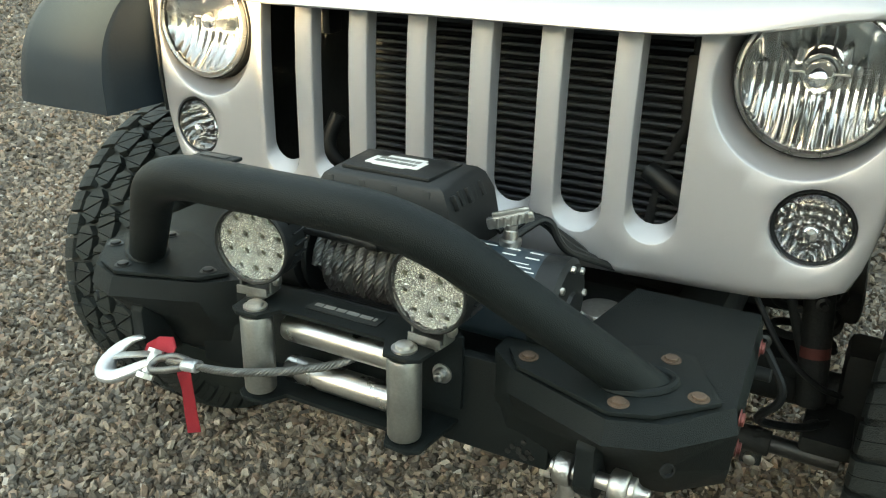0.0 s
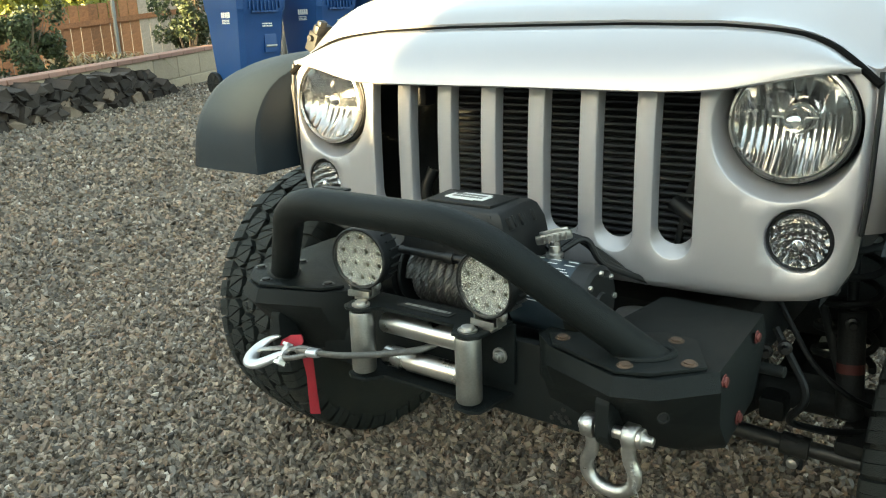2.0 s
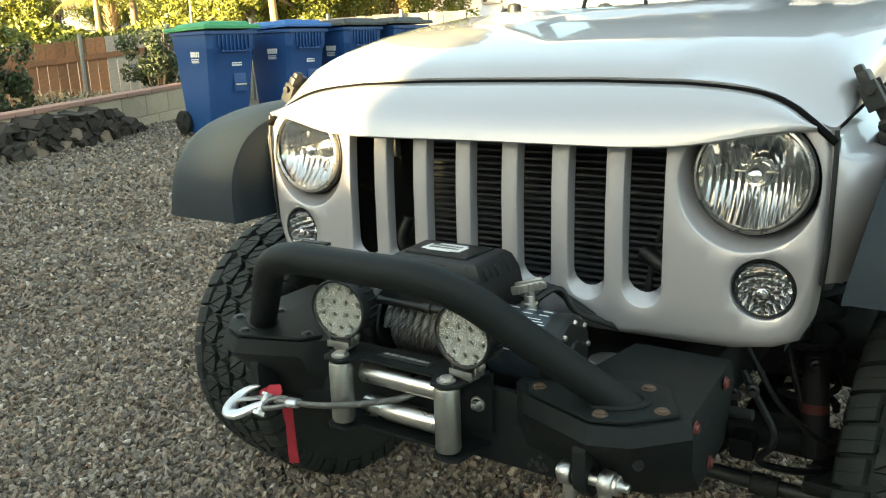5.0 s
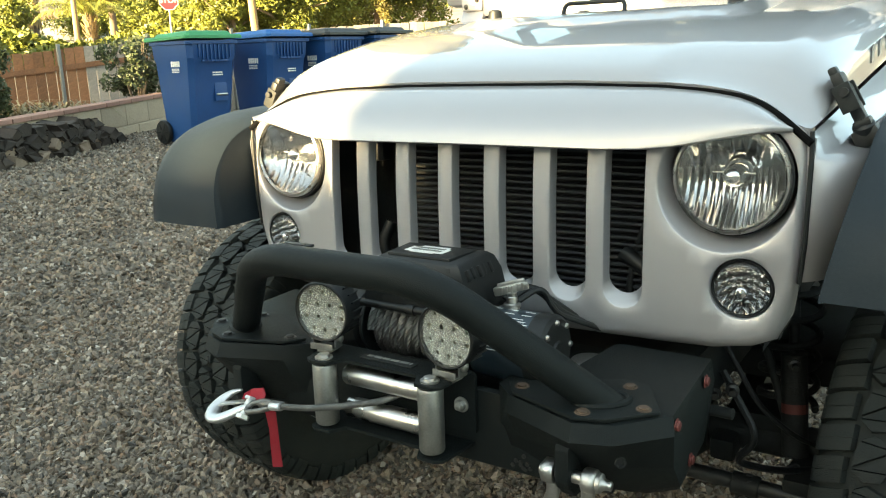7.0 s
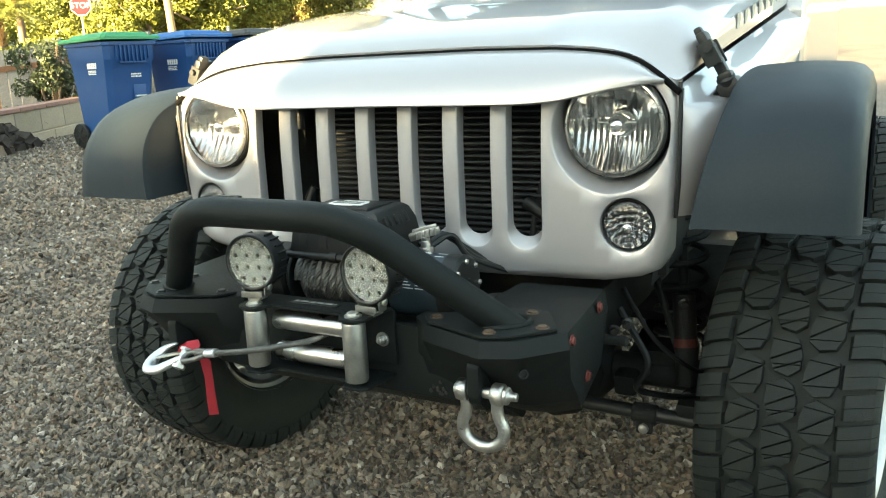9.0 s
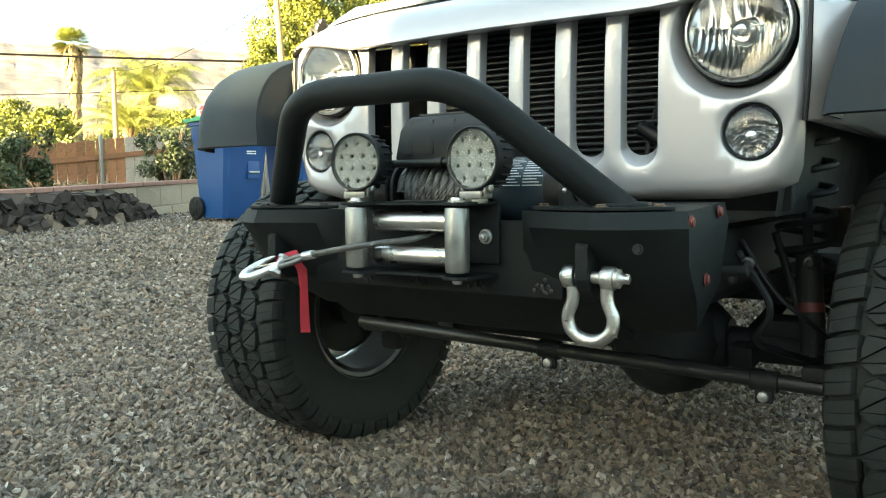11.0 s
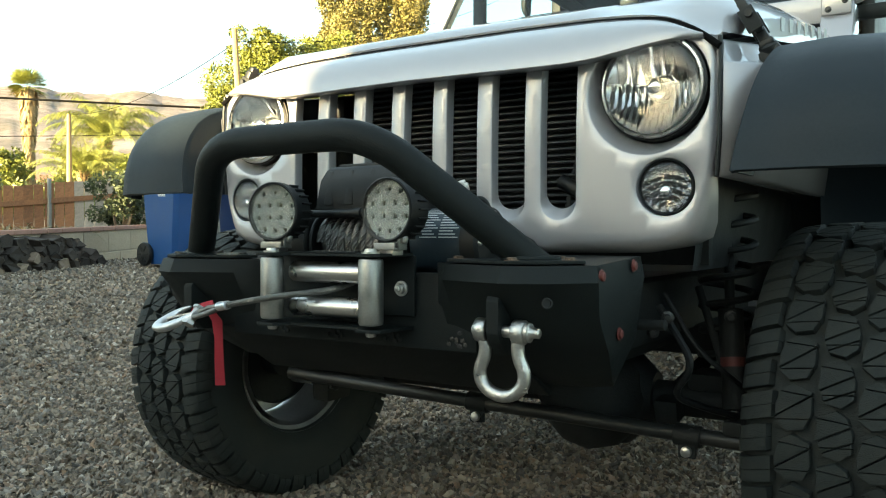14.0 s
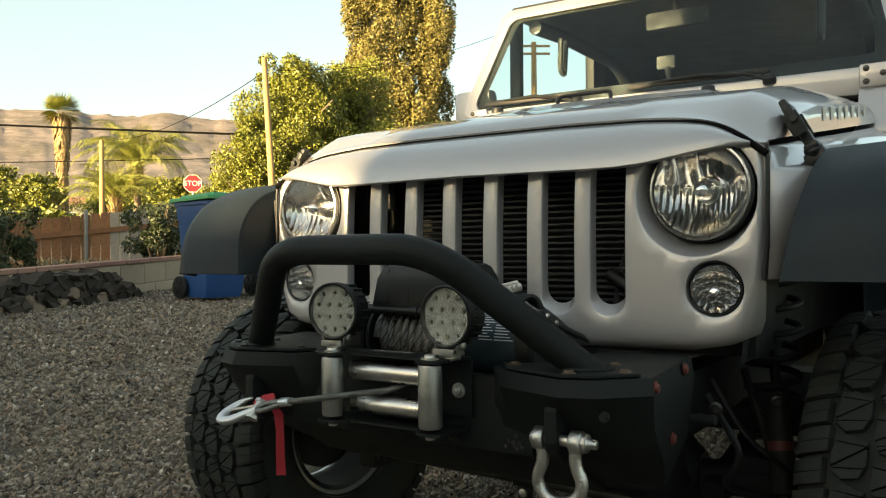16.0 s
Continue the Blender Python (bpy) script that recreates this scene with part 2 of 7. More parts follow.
while len(s_ramp.color_ramp.elements) < len(kinds):
    s_ramp.color_ramp.elements.new(0.5)
for k, (pos, c) in enumerate(kinds):
    s_ramp.color_ramp.elements[k].position = pos
    s_ramp.color_ramp.elements[k].color = (*c, 1)
sl.new(s_geo.outputs["Random Per Island"], s_wn.inputs["W"])
sl.new(s_wn.outputs["Value"], s_ramp.inputs["Fac"])
for nd in sn:
    if nd.bl_idname == "ShaderNodeVectorMath" and nd.operation == 'SCALE':
        sl.new(s_ramp.outputs["Color"], nd.inputs[0])


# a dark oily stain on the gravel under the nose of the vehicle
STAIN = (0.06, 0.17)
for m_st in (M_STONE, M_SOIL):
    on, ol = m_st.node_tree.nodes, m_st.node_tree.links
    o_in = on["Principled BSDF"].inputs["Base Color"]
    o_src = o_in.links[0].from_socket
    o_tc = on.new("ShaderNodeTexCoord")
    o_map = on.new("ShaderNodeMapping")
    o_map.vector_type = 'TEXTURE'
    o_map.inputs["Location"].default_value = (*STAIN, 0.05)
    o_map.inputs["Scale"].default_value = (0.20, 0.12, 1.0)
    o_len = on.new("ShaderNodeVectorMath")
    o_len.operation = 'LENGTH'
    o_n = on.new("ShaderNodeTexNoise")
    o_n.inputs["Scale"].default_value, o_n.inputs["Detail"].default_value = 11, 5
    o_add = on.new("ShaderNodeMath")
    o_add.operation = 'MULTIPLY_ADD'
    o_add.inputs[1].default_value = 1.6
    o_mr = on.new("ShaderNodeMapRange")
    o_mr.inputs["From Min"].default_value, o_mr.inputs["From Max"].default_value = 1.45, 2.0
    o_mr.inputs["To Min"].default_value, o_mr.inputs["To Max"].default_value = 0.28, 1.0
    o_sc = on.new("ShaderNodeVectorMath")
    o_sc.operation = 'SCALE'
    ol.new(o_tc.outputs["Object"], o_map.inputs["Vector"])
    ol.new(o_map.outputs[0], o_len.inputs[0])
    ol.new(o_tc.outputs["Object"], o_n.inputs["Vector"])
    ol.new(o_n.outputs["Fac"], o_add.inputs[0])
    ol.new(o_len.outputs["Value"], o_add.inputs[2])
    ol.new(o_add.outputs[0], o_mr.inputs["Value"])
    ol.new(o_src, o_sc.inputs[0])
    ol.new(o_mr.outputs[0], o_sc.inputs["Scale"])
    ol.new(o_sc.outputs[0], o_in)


# ---------------- building helpers ----------------
def finish(ob, material, angle=38):
    me = ob.data
    if material:
        me.materials.append(material)
    me.polygons.foreach_set("use_smooth", [True] * len(me.polygons))
    me.set_sharp_from_angle(angle=radians(angle))
    return ob


def part(name, bm, material, parent=None, label="", angle=38):
    """One mesh object from a bmesh, under a thing or a part."""
    bmesh.ops.recalc_face_normals(bm, faces=bm.faces[:])
    me = bpy.data.meshes.new(name)
    bm.to_mesh(me)
    bm.free()
    ob = finish(new(name, me), material, angle)
    if parent:
        ob.parent = parent
    if label:
        tagged(ob, label)
    return ob


def thing(name, label, category, group="", at=(0, 0, 0), rz=0.0):
    e = new(name)
    e.empty_display_size = 0.1
    e.matrix_basis = pose(*at, 0, 0, rz)
    return tagged(e, label, category, group)


def box(bm, c, s, bevel=0.0, rot=None, seg=2):
    m = Matrix.Translation(c) @ (rot.to_4x4() if rot else Matrix()) @ Matrix.Diagonal((*s, 1))
    r = bmesh.ops.create_cube(bm, size=1, matrix=m)
    if bevel:
        es = list({e for v in r["verts"] for e in v.link_edges})
        bmesh.ops.bevel(bm, geom=es, offset=bevel, segments=seg, affect='EDGES', profile=0.6)
    return r


def rings(bm, loops, caps=True, closed=True):
    """Skin between loops of equal length."""
    vs = [[bm.verts.new(p) for p in lp] for lp in loops]
    n = len(vs[0])
    for a, b in zip(vs, vs[1:]):
        for i in range(n if closed else n - 1):
            j = (i + 1) % n
            bm.faces.new((a[i], a[j], b[j], b[i]))
    if caps and closed:
        bm.faces.new(list(reversed(vs[0])))
        bm.faces.new(vs[-1])
    return vs


def basis(d):
    d = Vector(d).normalized()
    u = d.cross(Vector((0, 0, 1)) if abs(d.z) < 0.95 else Vector((1, 0, 0))).normalized()
    return u, u.cross(d).normalized()


def revolve(bm, prof, o, axis, seg=24, caps=True):
    """prof: (radius, distance along the axis)."""
    o, d = Vector(o), Vector(axis).normalized()
    u, v = basis(d)
    loops = []
    for r, h in prof:
        loops.append([o + d * h + (u * math.cos(2 * math.pi * i / seg) + v * math.sin(2 * math.pi * i / seg)) * r for i in range(seg)])
    return rings(bm, loops, caps)


def rod(bm, a, b, r, seg=16, ch=0.0):
    a, b = Vector(a), Vector(b)
    L = (b - a).length
    c = ch or r * 0.08
    revolve(bm, [(r - c, 0), (r, c), (r, L - c), (r - c, L)], a, b - a, seg)


def smooth_path(pts, radius, n=8):
    """Rounds the corners of a polyline."""
    pts = [Vector(p) for p in pts]
    out = [pts[0]]
    for a, b, c in zip(pts, pts[1:], pts[2:]):
        d1, d2 = (a - b).normalized(), (c - b).normalized()
        k = min(radius, (a - b).length * 0.48, (c - b).length * 0.48)
        p, q = b + d1 * k, b + d2 * k
        for i in range(n + 1):
            t = i / n
            out.append(p * (1 - t) ** 2 + b * 2 * t * (1 - t) + q * t * t)
    out.append(pts[-1])
    return out


def tube(bm, pts, r, seg=14, caps=True):
    """Sweeps a round section; r may be a list."""
    pts = [Vector(p) for p in pts]
    rs = r if isinstance(r, (list, tuple)) else [r] * len(pts)
    u = None
    loops = []
    for i, p in enumerate(pts):
        d = (pts[min(i + 1, len(pts) - 1)] - pts[max(i - 1, 0)]).normalized()
        if u is None:
            u, _ = basis(d)
        u = (u - d * u.dot(d)).normalized()
        v = d.cross(u)
        loops.append([p + (u * math.cos(2 * math.pi * k / seg) + v * math.sin(2 * math.pi * k / seg)) * rs[i] for k in range(seg)])
    return rings(bm, loops, caps)


def prism(bm, pts, axis, a, b, bevel=0.0):
    """Extrudes a polygon given in the two other axes, from a to b."""
    def at(p, h):
        return {"x": (h, p[0], p[1]), "y": (p[0], h, p[1]), "z": (p[0], p[1], h)}[axis]
    va, vb = [bm.verts.new(at(p, a)) for p in pts], [bm.verts.new(at(p, b)) for p in pts]
    n = len(pts)
    fs = [bm.faces.new(va), bm.faces.new(list(reversed(vb)))]
    for i in range(n):
        j = (i + 1) % n
        fs.append(bm.faces.new((va[j], va[i], vb[i], vb[j])))
    if bevel:
        es = list({e for f in fs for e in f.edges})
        bmesh.ops.bevel(bm, geom=es, offset=bevel, segments=2, affect='EDGES', profile=0.6)


def interp(x, table):
    for (x0, *a), (x1, *b) in zip(table, table[1:]):
        if x <= x1:
            t = max(0, min(1, (x - x0) / (x1 - x0)))
            t2 = t
            out = [p + (q - p) * t2 for p, q in zip(a, b)]
            return out if len(out) > 1 else out[0]
    return table[-1][1:] if len(table[-1]) > 2 else table[-1][1]


def bolt(name, c, axis, r, h, material, parent, label="", seg=6):
    bm = bmesh.new()
    revolve(bm, [(r * 1.5, 0), (r * 1.5, h * 0.2), (r * 1.02, h * 0.25), (r, h * 0.9), (r * 0.8, h)], c, axis, 18 if seg > 6 else 12)
    return part(name, bm, material, parent, label)


def bars(bm, o, ux, uy, w, h, rows, seed=1, depth=0.0006):
    """Unreadable print: rows of small bars on the plane o + ux, uy."""
    rnd = random.Random(seed)
    o, ux, uy = Vector(o), Vector(ux).normalized(), Vector(uy).normalized()
    n = ux.cross(uy).normalized()
    rh = h / rows
    for k in range(rows):
        x = 0.0
        while x < w:
            L = min(rnd.uniform(0.08, 0.25) * w, w - x)
            a = o + ux * x - uy * (k * rh)
            ps = [a, a + ux * L, a + ux * L - uy * rh * 0.6, a - uy * rh * 0.6]
            rings(bm, [[p for p in ps], [p + n * depth for p in ps]])
            x += L + 0.03 * w


RISE = [(0, 0), (0.8, 0), (2.2, 0.055), (4.2, 0.195), (5.8, 0.375), (7.0, 0.425), (8.4, 0.445), (12, 0.56), (60, 3.0), (400, 14.0), (2200, 40.0)]


def ground_z(x, y):
    r = math.hypot(x, y)
    az = math.atan2(-x, y)                       # 0 ahead, positive to the left
    k = max(0.0, min(1.0, (az + 0.9) / 0.9)) * max(0.0, min(1.0, (2.6 - az) / 0.7))
    return 0.042 + interp(r, RISE) * k


# ---------------- the vehicle ----------------
car = thing("off_road_vehicle", "silver off-road vehicle with black bumper, winch and flares on gravel", "car")
from mathutils.geometry import delaunay_2d_cdt

GY = -0.043


def face_y(x, z):
    """The grille's face, slightly bowed in plan, leaning back at its foot."""
    return GY + 0.07 * x * x + (0.25 * (0.90 - z) ** 2 * 6 if z < 0.90 else 0) + 0.35 * max(0.0, z - 1.06) ** 2


def ellipse(cx, cz, rx, rz, n):
    return [(cx + rx * math.cos(2 * math.pi * i / n), cz + rz * math.sin(2 * math.pi * i / n)) for i in range(n)]


def slot_loop(cx, hw, zb, zt, n=10):
    """A U-shaped slot, from its upper left corner round its foot."""
    pts = [(cx - hw, zt)]
    pts += [(cx - hw, zb + hw + (zt - zb - hw) * k / 4) for k in (3, 2, 1)]
    pts += [(cx - hw * math.cos(math.pi * i / n), zb + hw - hw * math.sin(math.pi * i / n)) for i in range(n + 1)]
    pts += [(cx + hw, zb + hw + (zt - zb - hw) * k / 4) for k in (1, 2, 3)]
    pts.append((cx + hw, zt))
    pts += [(cx + hw - 2 * hw * k / 3, zt) for k in (1, 2)]
    return pts


PITCH, HW = 0.1115, 0.0395
SLOTS = [(i - 3) * PITCH for i in range(7)]
# right half of the outline, from the top centre clockwise
half = [(0, 1.262), (0.2, 1.262), (0.38, 1.258), (0.44, 1.246), (0.56, 1.2455), (0.606, 1.246), (0.626, 1.234), (0.630, 1.20), (0.6295, 1.14), (0.628, 1.08), (0.626, 1.03), (0.622, 0.985),
        (0.614, 0.955), (0.600, 0.915), (0.588, 0.889), (0.555, 0.873), (0.50, 0.866), (0.42, 0.864), (0.3, 0.863), (0.15, 0.862), (0, 0.862)]
outline = half + [(-x, z) for x, z in reversed(half[1:-1])]
HL, TS = (0.520, 1.160), (0.549, 0.965)
holes = [slot_loop(cx, HW, 0.903, 1.245) for cx in SLOTS]
for s in (1, -1):
    holes.append([(x, min(z, 1.2375)) for x, z in ellipse(s * 0.5125, 1.150, 0.120, 0.124, 48)])
    holes.append(ellipse(s * TS[0], TS[1], 0.0565, 0.0565, 36))


def grille():
    pts, edges = [], []
    for lp in [outline] + holes:
        k = len(pts)
        pts += lp
        edges += [(k + i, k + (i + 1) % len(lp)) for i in range(len(lp))]
    def inside(p, lp):
        hit = False
        for (x0, z0), (x1, z1) in zip(lp, lp[1:] + lp[:1]):
            if (z0 > p[1]) != (z1 > p[1]) and p[0] < (x1 - x0) * (p[1] - z0) / (z1 - z0) + x0:
                hit = not hit
        return hit
    near = [q for lp in [outline] + holes for q in lp]
    for x in np.arange(-0.63, 0.631, 0.03):
        for z in np.arange(0.88, 1.25, 0.03):
            if inside((x, z), outline) and not any(inside((x, z), lp) for lp in holes) and min((x - a) ** 2 + (z - b) ** 2 for a, b in near) > 0.011 ** 2:
                pts.append((float(x), float(z)))
    r = delaunay_2d_cdt([Vector(p) for p in pts], edges, [], 0, 1e-6)
    bm = bmesh.new()
    vs = [bm.verts.new((p.x, face_y(p.x, p.y), p.y)) for p in r[0]]
    for f in r[2]:
        c = sum((r[0][i] for i in f), Vector((0, 0))) / len(f)
        if inside(c, outline) and not any(inside(c, lp) for lp in holes):
            bm.faces.new([vs[i] for i in f])

    def band(loops):
        rings(bm, loops, caps=False)
    # outer rim rolls back to the sides
    lps = []
    for off, dy in ((0, 0), (0.004, 0.0015), (0.009, 0.006), (0.012, 0.014), (0.0125, 0.05)):
        lp = []
        for x, z in outline:
            low = max(0, min(1, (0.98 - z) / 0.08))
            c = Vector((x, z - 1.08))
            d = Vector((x / 0.65, (z - 1.06) / 0.2)).normalized() if abs(x) > 0.5 else Vector((0, 1 if z > 1.06 else -1))
            k = 1 + 1.2 * low
            lp.append((x + d.x * off * k, face_y(x, z) + dy * (1 + 1.5 * low), z + d.y * off * k))
        lps.append(lp)
    band(lps)
    # the slots' rounded lips and their sloping inner walls
    for cx in SLOTS:
        lps = []
        for hw, zb, dy in ((HW, 0.903, 0), (HW - 0.0012, 0.9045, 0.001), (HW - 0.0022, 0.908, 0.004), (HW - 0.0038, 0.918, 0.013), (HW - 0.0052, 0.928, 0.024)):
            lps.append([(x, face_y(x, z) + dy, z) for x, z in slot_loop(cx, hw, zb, 1.245)])
        band(lps)
    for s in (1, -1):
        lps = []
        for rx, rz, cx, cz, dy in ((0.120, 0.124, 0.5125, 1.150, 0), (0.1185, 0.1225, 0.5125, 1.150, 0.001), (0.1165, 0.1205, 0.5128, 1.1505, 0.005), (0.112, 0.115, 0.514, 1.152, 0.022), (0.106, 0.107, 0.519, 1.159, 0.034), (0.1045, 0.1045, 0.520, 1.160, 0.060)):
            lps.append([(s * x, face_y(x, z) + dy, min(z, 1.2375) if dy < 0.03 else z) for x, z in ellipse(cx, cz, rx, rz, 48)])
        band(lps)
        lps = []
        for rr, dy in ((0.0565, 0), (0.0555, 0.001), (0.0545, 0.004), (0.0535, 0.03)):
            lps.append([(s * x, face_y(x, z) + dy, z) for x, z in ellipse(TS[0], TS[1], rr, rr, 36)])
        band(lps)
    bmesh.ops.remove_doubles(bm, verts=bm.verts[:], dist=2e-4)
    return part("grille", bm, M_PAINT, car, "silver painted seven-slot grille", 50)


g = grille()


def headlight(s):
    """Round clear headlight with a chrome ring, faceted reflector and bulb."""
    c = Vector((s * HL[0], face_y(*HL) + 0.012, HL[1]))
    ax = (0, -1, 0)
    bm = bmesh.new()
    revolve(bm, [(0.105, -0.05), (0.104, 0.0), (0.098, 0.002), (0.0965, -0.03)], c, ax, 48, False)
    body = part("headlight", bm, M_BLACK, car, "round clear glass headlight in a black bucket")
    bm = bmesh.new()
    revolve(bm, [(0.1005, -0.004), (0.1005, 0.007), (0.0985, 0.0115), (0.0945, 0.0125), (0.0905, 0.006)], c, ax, 56, False)
    part("bezel_ring", bm, M_STEEL, body, "thin chrome ring")
    bm = bmesh.new()
    prof = [(0.0915 * math.sin(a), 0.008 + 0.016 * (math.cos(a * 0.8) - math.cos(math.pi / 2 * 0.8))) for a in [math.pi / 2 * k / 8 for k in range(8, 0, -1)]] + [(0.001, 0.008 + 0.016 * (1 - math.cos(math.pi / 2 * 0.8)))]
    revolve(bm, prof, c, ax, 48, True)
    lens = part("lens", bm, M_GLASS, body, "clear domed glass")
    lens.visible_shadow = False
    # reflector: a bowl cut into upright flutes, finer and deeper below
    bm = bmesh.new()
    n, vs = 84, {}
    for i in range(n + 1):
        for j in range(n + 1):
            x, z = -0.0912 + 0.1824 * i / n, -0.0912 + 0.1824 * j / n
            r = math.hypot(x, z)
            if 0.016 < r < 0.0912:
                wd = 0.0105 if z < 0.012 else 0.021
                cell = math.floor(x / wd + 0.5)
                w = x / wd - cell
                step = 0.0010 * math.sin(cell * 2.3 + (1.3 if z > 0.012 else 0)) * math.sin(z * 38 + cell)
                d = 0.058 * (1 - (r / 0.0912) ** 2) + step + (0.0024 if z < 0.012 else 0.0007) * (4 * w * w - 0.5)
                vs[i, j] = bm.verts.new(c + Vector((x, 0.003 + max(0, d), z)))
    for i in range(n):
        for j in range(n):
            q = [vs.get(k) for k in ((i, j), (i + 1, j), (i + 1, j + 1), (i, j + 1))]
            if all(q):
                bm.faces.new(q)
    part("reflector", bm, M_REFLECTOR, body, "fluted mirror reflector", 24)
    bm = bmesh.new()
    revolve(bm, [(0.024, -0.060), (0.026, -0.052), (0.024, -0.046), (0.020, -0.050)], c, ax, 24, False)
    part("bulb_socket", bm, M_CHROME, body)
    bm = bmesh.new()
    revolve(bm, [(0.019, -0.055), (0.019, -0.02), (0.017, -0.012), (0.010, -0.004), (0.002, -0.001)], c, ax, 20)
    part("bulb_shield", bm, M_CHROME, body, "chrome bulb cap")
    bm = bmesh.new()
    for dx in (-0.03, 0.03):
        box(bm, c + Vector((dx * 0.7, 0.02, 0.006)), (0.03, 0.002, 0.0025), 0.0006)
    part("bulb_bracket", bm, M_STEEL, body)


def turn_signal(s):
    c = Vector((s * TS[0], face_y(*TS) + 0.006, TS[1]))
    bm = bmesh.new()
    revolve(bm, [(0.0535, -0.03), (0.0535, 0.0), (0.0515, 0.003), (0.0485, 0.0), (0.0485, -0.025), (0.001, -0.028)], c, (0, -1, 0), 40, False)
    body = part("turn_signal", bm, M_BLACK, car, "round clear turn signal lamp with a black rim")
    bm = bmesh.new()
    prof = [(0.0484 * math.sin(a), 0.001 + 0.011 * math.cos(a)) for a in [math.pi / 2 * k / 7 for k in range(7, 0, -1)]] + [(0.001, 0.012)]
    revolve(bm, prof, c, (0, -1, 0), 40)
    l = part("lens", bm, M_GLASS, body, "clear domed lens")
    l.visible_shadow = False
    # bright insert pressed into a grid of upright ribs and arcs
    bm = bmesh.new()
    n, vs = 110, {}
    for i in range(n + 1):
        for j in range(n + 1):
            x, z = -0.048 + 0.096 * i / n, -0.048 + 0.096 * j / n
            r = math.hypot(x, z)
            if r < 0.048:
                rib = 0.0040 * abs(math.sin(x * math.pi / 0.0110)) + 0.0040 * abs(math.sin(math.hypot(x, z + 0.052) * math.pi / 0.0115))
                vs[i, j] = bm.verts.new(c + Vector((x, 0.005 + 0.019 * (1 - (r / 0.048) ** 2) - rib, z)))
    for i in range(n):
        for j in range(n):
            q = [vs.get(k) for k in ((i, j), (i + 1, j), (i + 1, j + 1), (i, j + 1))]
            if all(q):
                bm.faces.new(q)
    part("reflector", bm, M_SIGNALREF, body, "bright ribbed insert", 30)
    bm = bmesh.new()
    revolve(bm, [(0.008, -0.012), (0.0115, -0.008), (0.0115, -0.001), (0.008, 0.004), (0.001, 0.0055)], c + Vector((0, 0, -0.008)), (0, -1, 0), 18)
    part("bulb", bm, M_CHROME, body, "bright bulb cap")


for s in (1, -1):
    headlight(s)
    turn_signal(s)

# brow: from its lower lip up to the bonnet seam
LIP = [(0, -0.080, 1.209), (0.15, -0.078, 1.208), (0.30, -0.072, 1.207), (0.37, -0.066, 1.2085), (0.42, -0.061, 1.213), (0.47, -0.054, 1.222), (0.53, -0.043, 1.2335), (0.58, -0.033, 1.240), (0.618, -0.016, 1.2415)]
SEAM = [(0, 0.048, 1.322), (0.2, 0.046, 1.3215), (0.38, 0.041, 1.3165), (0.45, 0.036, 1.3105), (0.49, 0.031, 1.305), (0.52, 0.027, 1.299), (0.548, 0.022, 1.290), (0.572, 0.017, 1.278), (0.592, 0.012, 1.265), (0.610, 0.007, 1.251), (0.625, 0.003, 1.2385), (0.638, -0.001, 1.228), (0.646, -0.004, 1.222)]


def brow():
    bm = bmesh.new()
    n = 64
    rows = []
    for i in range(n + 1):
        u = -1 + 2 * i / n
        x = abs(u) * 0.617
        sg = 1 if u >= 0 else -1
        ly, lz = interp(min(x, 0.618), LIP)
        sy, sz = interp(x, SEAM)
        sz -= 0.004
        sy -= 0.003
        back = face_y(x, 1.2)
        col = [(sg * x, back + 0.012, lz + 0.004), (sg * x, ly + 0.012, lz - 0.001), (sg * x, ly + 0.003, lz), (sg * x, ly, lz + 0.003)]
        m = 9
        for k in range(1, m + 1):
            t = k / m
            bulge = 0.016 * math.sin(math.pi * t)
            col.append((sg * x, ly + (sy - ly) * (0.35 * t + 0.65 * t * t) - bulge * 0.4, lz + 0.003 + (sz - lz - 0.003) * t + bulge * 0.35))
        col.append((sg * x, sy + 0.006, sz - 0.001))
        col.append((sg * x, sy + 0.007, sz - 0.02))
        rows.append(col)
    rings(bm, rows, caps=False, closed=False)
    return part("brow", bm, M_PAINT, car, "silver brow panel over the headlights", 45)


brow()


# black tube between brow and bonnet that stands for the gap's shade
bm = bmesh.new()
tube(bm, [(sg * x, y + 0.003 - 0.010 * max(0, min(1, (x - 0.57) / 0.05)), z - 0.0035 + 0.004 * max(0, min(1, (x - 0.57) / 0.05))) for sg, tab in ((-1, SEAM[::-1]), (1, SEAM[1:])) for x, y, z in tab], [0.0046 + 0.0022 * max(0, min(1, (abs(x) - 0.45) / 0.1)) for tab in (SEAM[::-1], SEAM[1:]) for x, y, z in tab], 8)
part("bonnet_gap_line", bm, M_WIRE, car, "black strip standing for the shaded gap under the bonnet edge")


def hood_top(y):
    return interp(y, [(0.0, 1.300), (0.04, 1.322), (0.055, 1.338), (0.075, 1.351), (0.11, 1.366), (0.17, 1.385), (0.28, 1.412), (0.42, 1.440), (0.60, 1.466), (0.9, 1.50), (1.2, 1.525), (1.26, 1.53)])


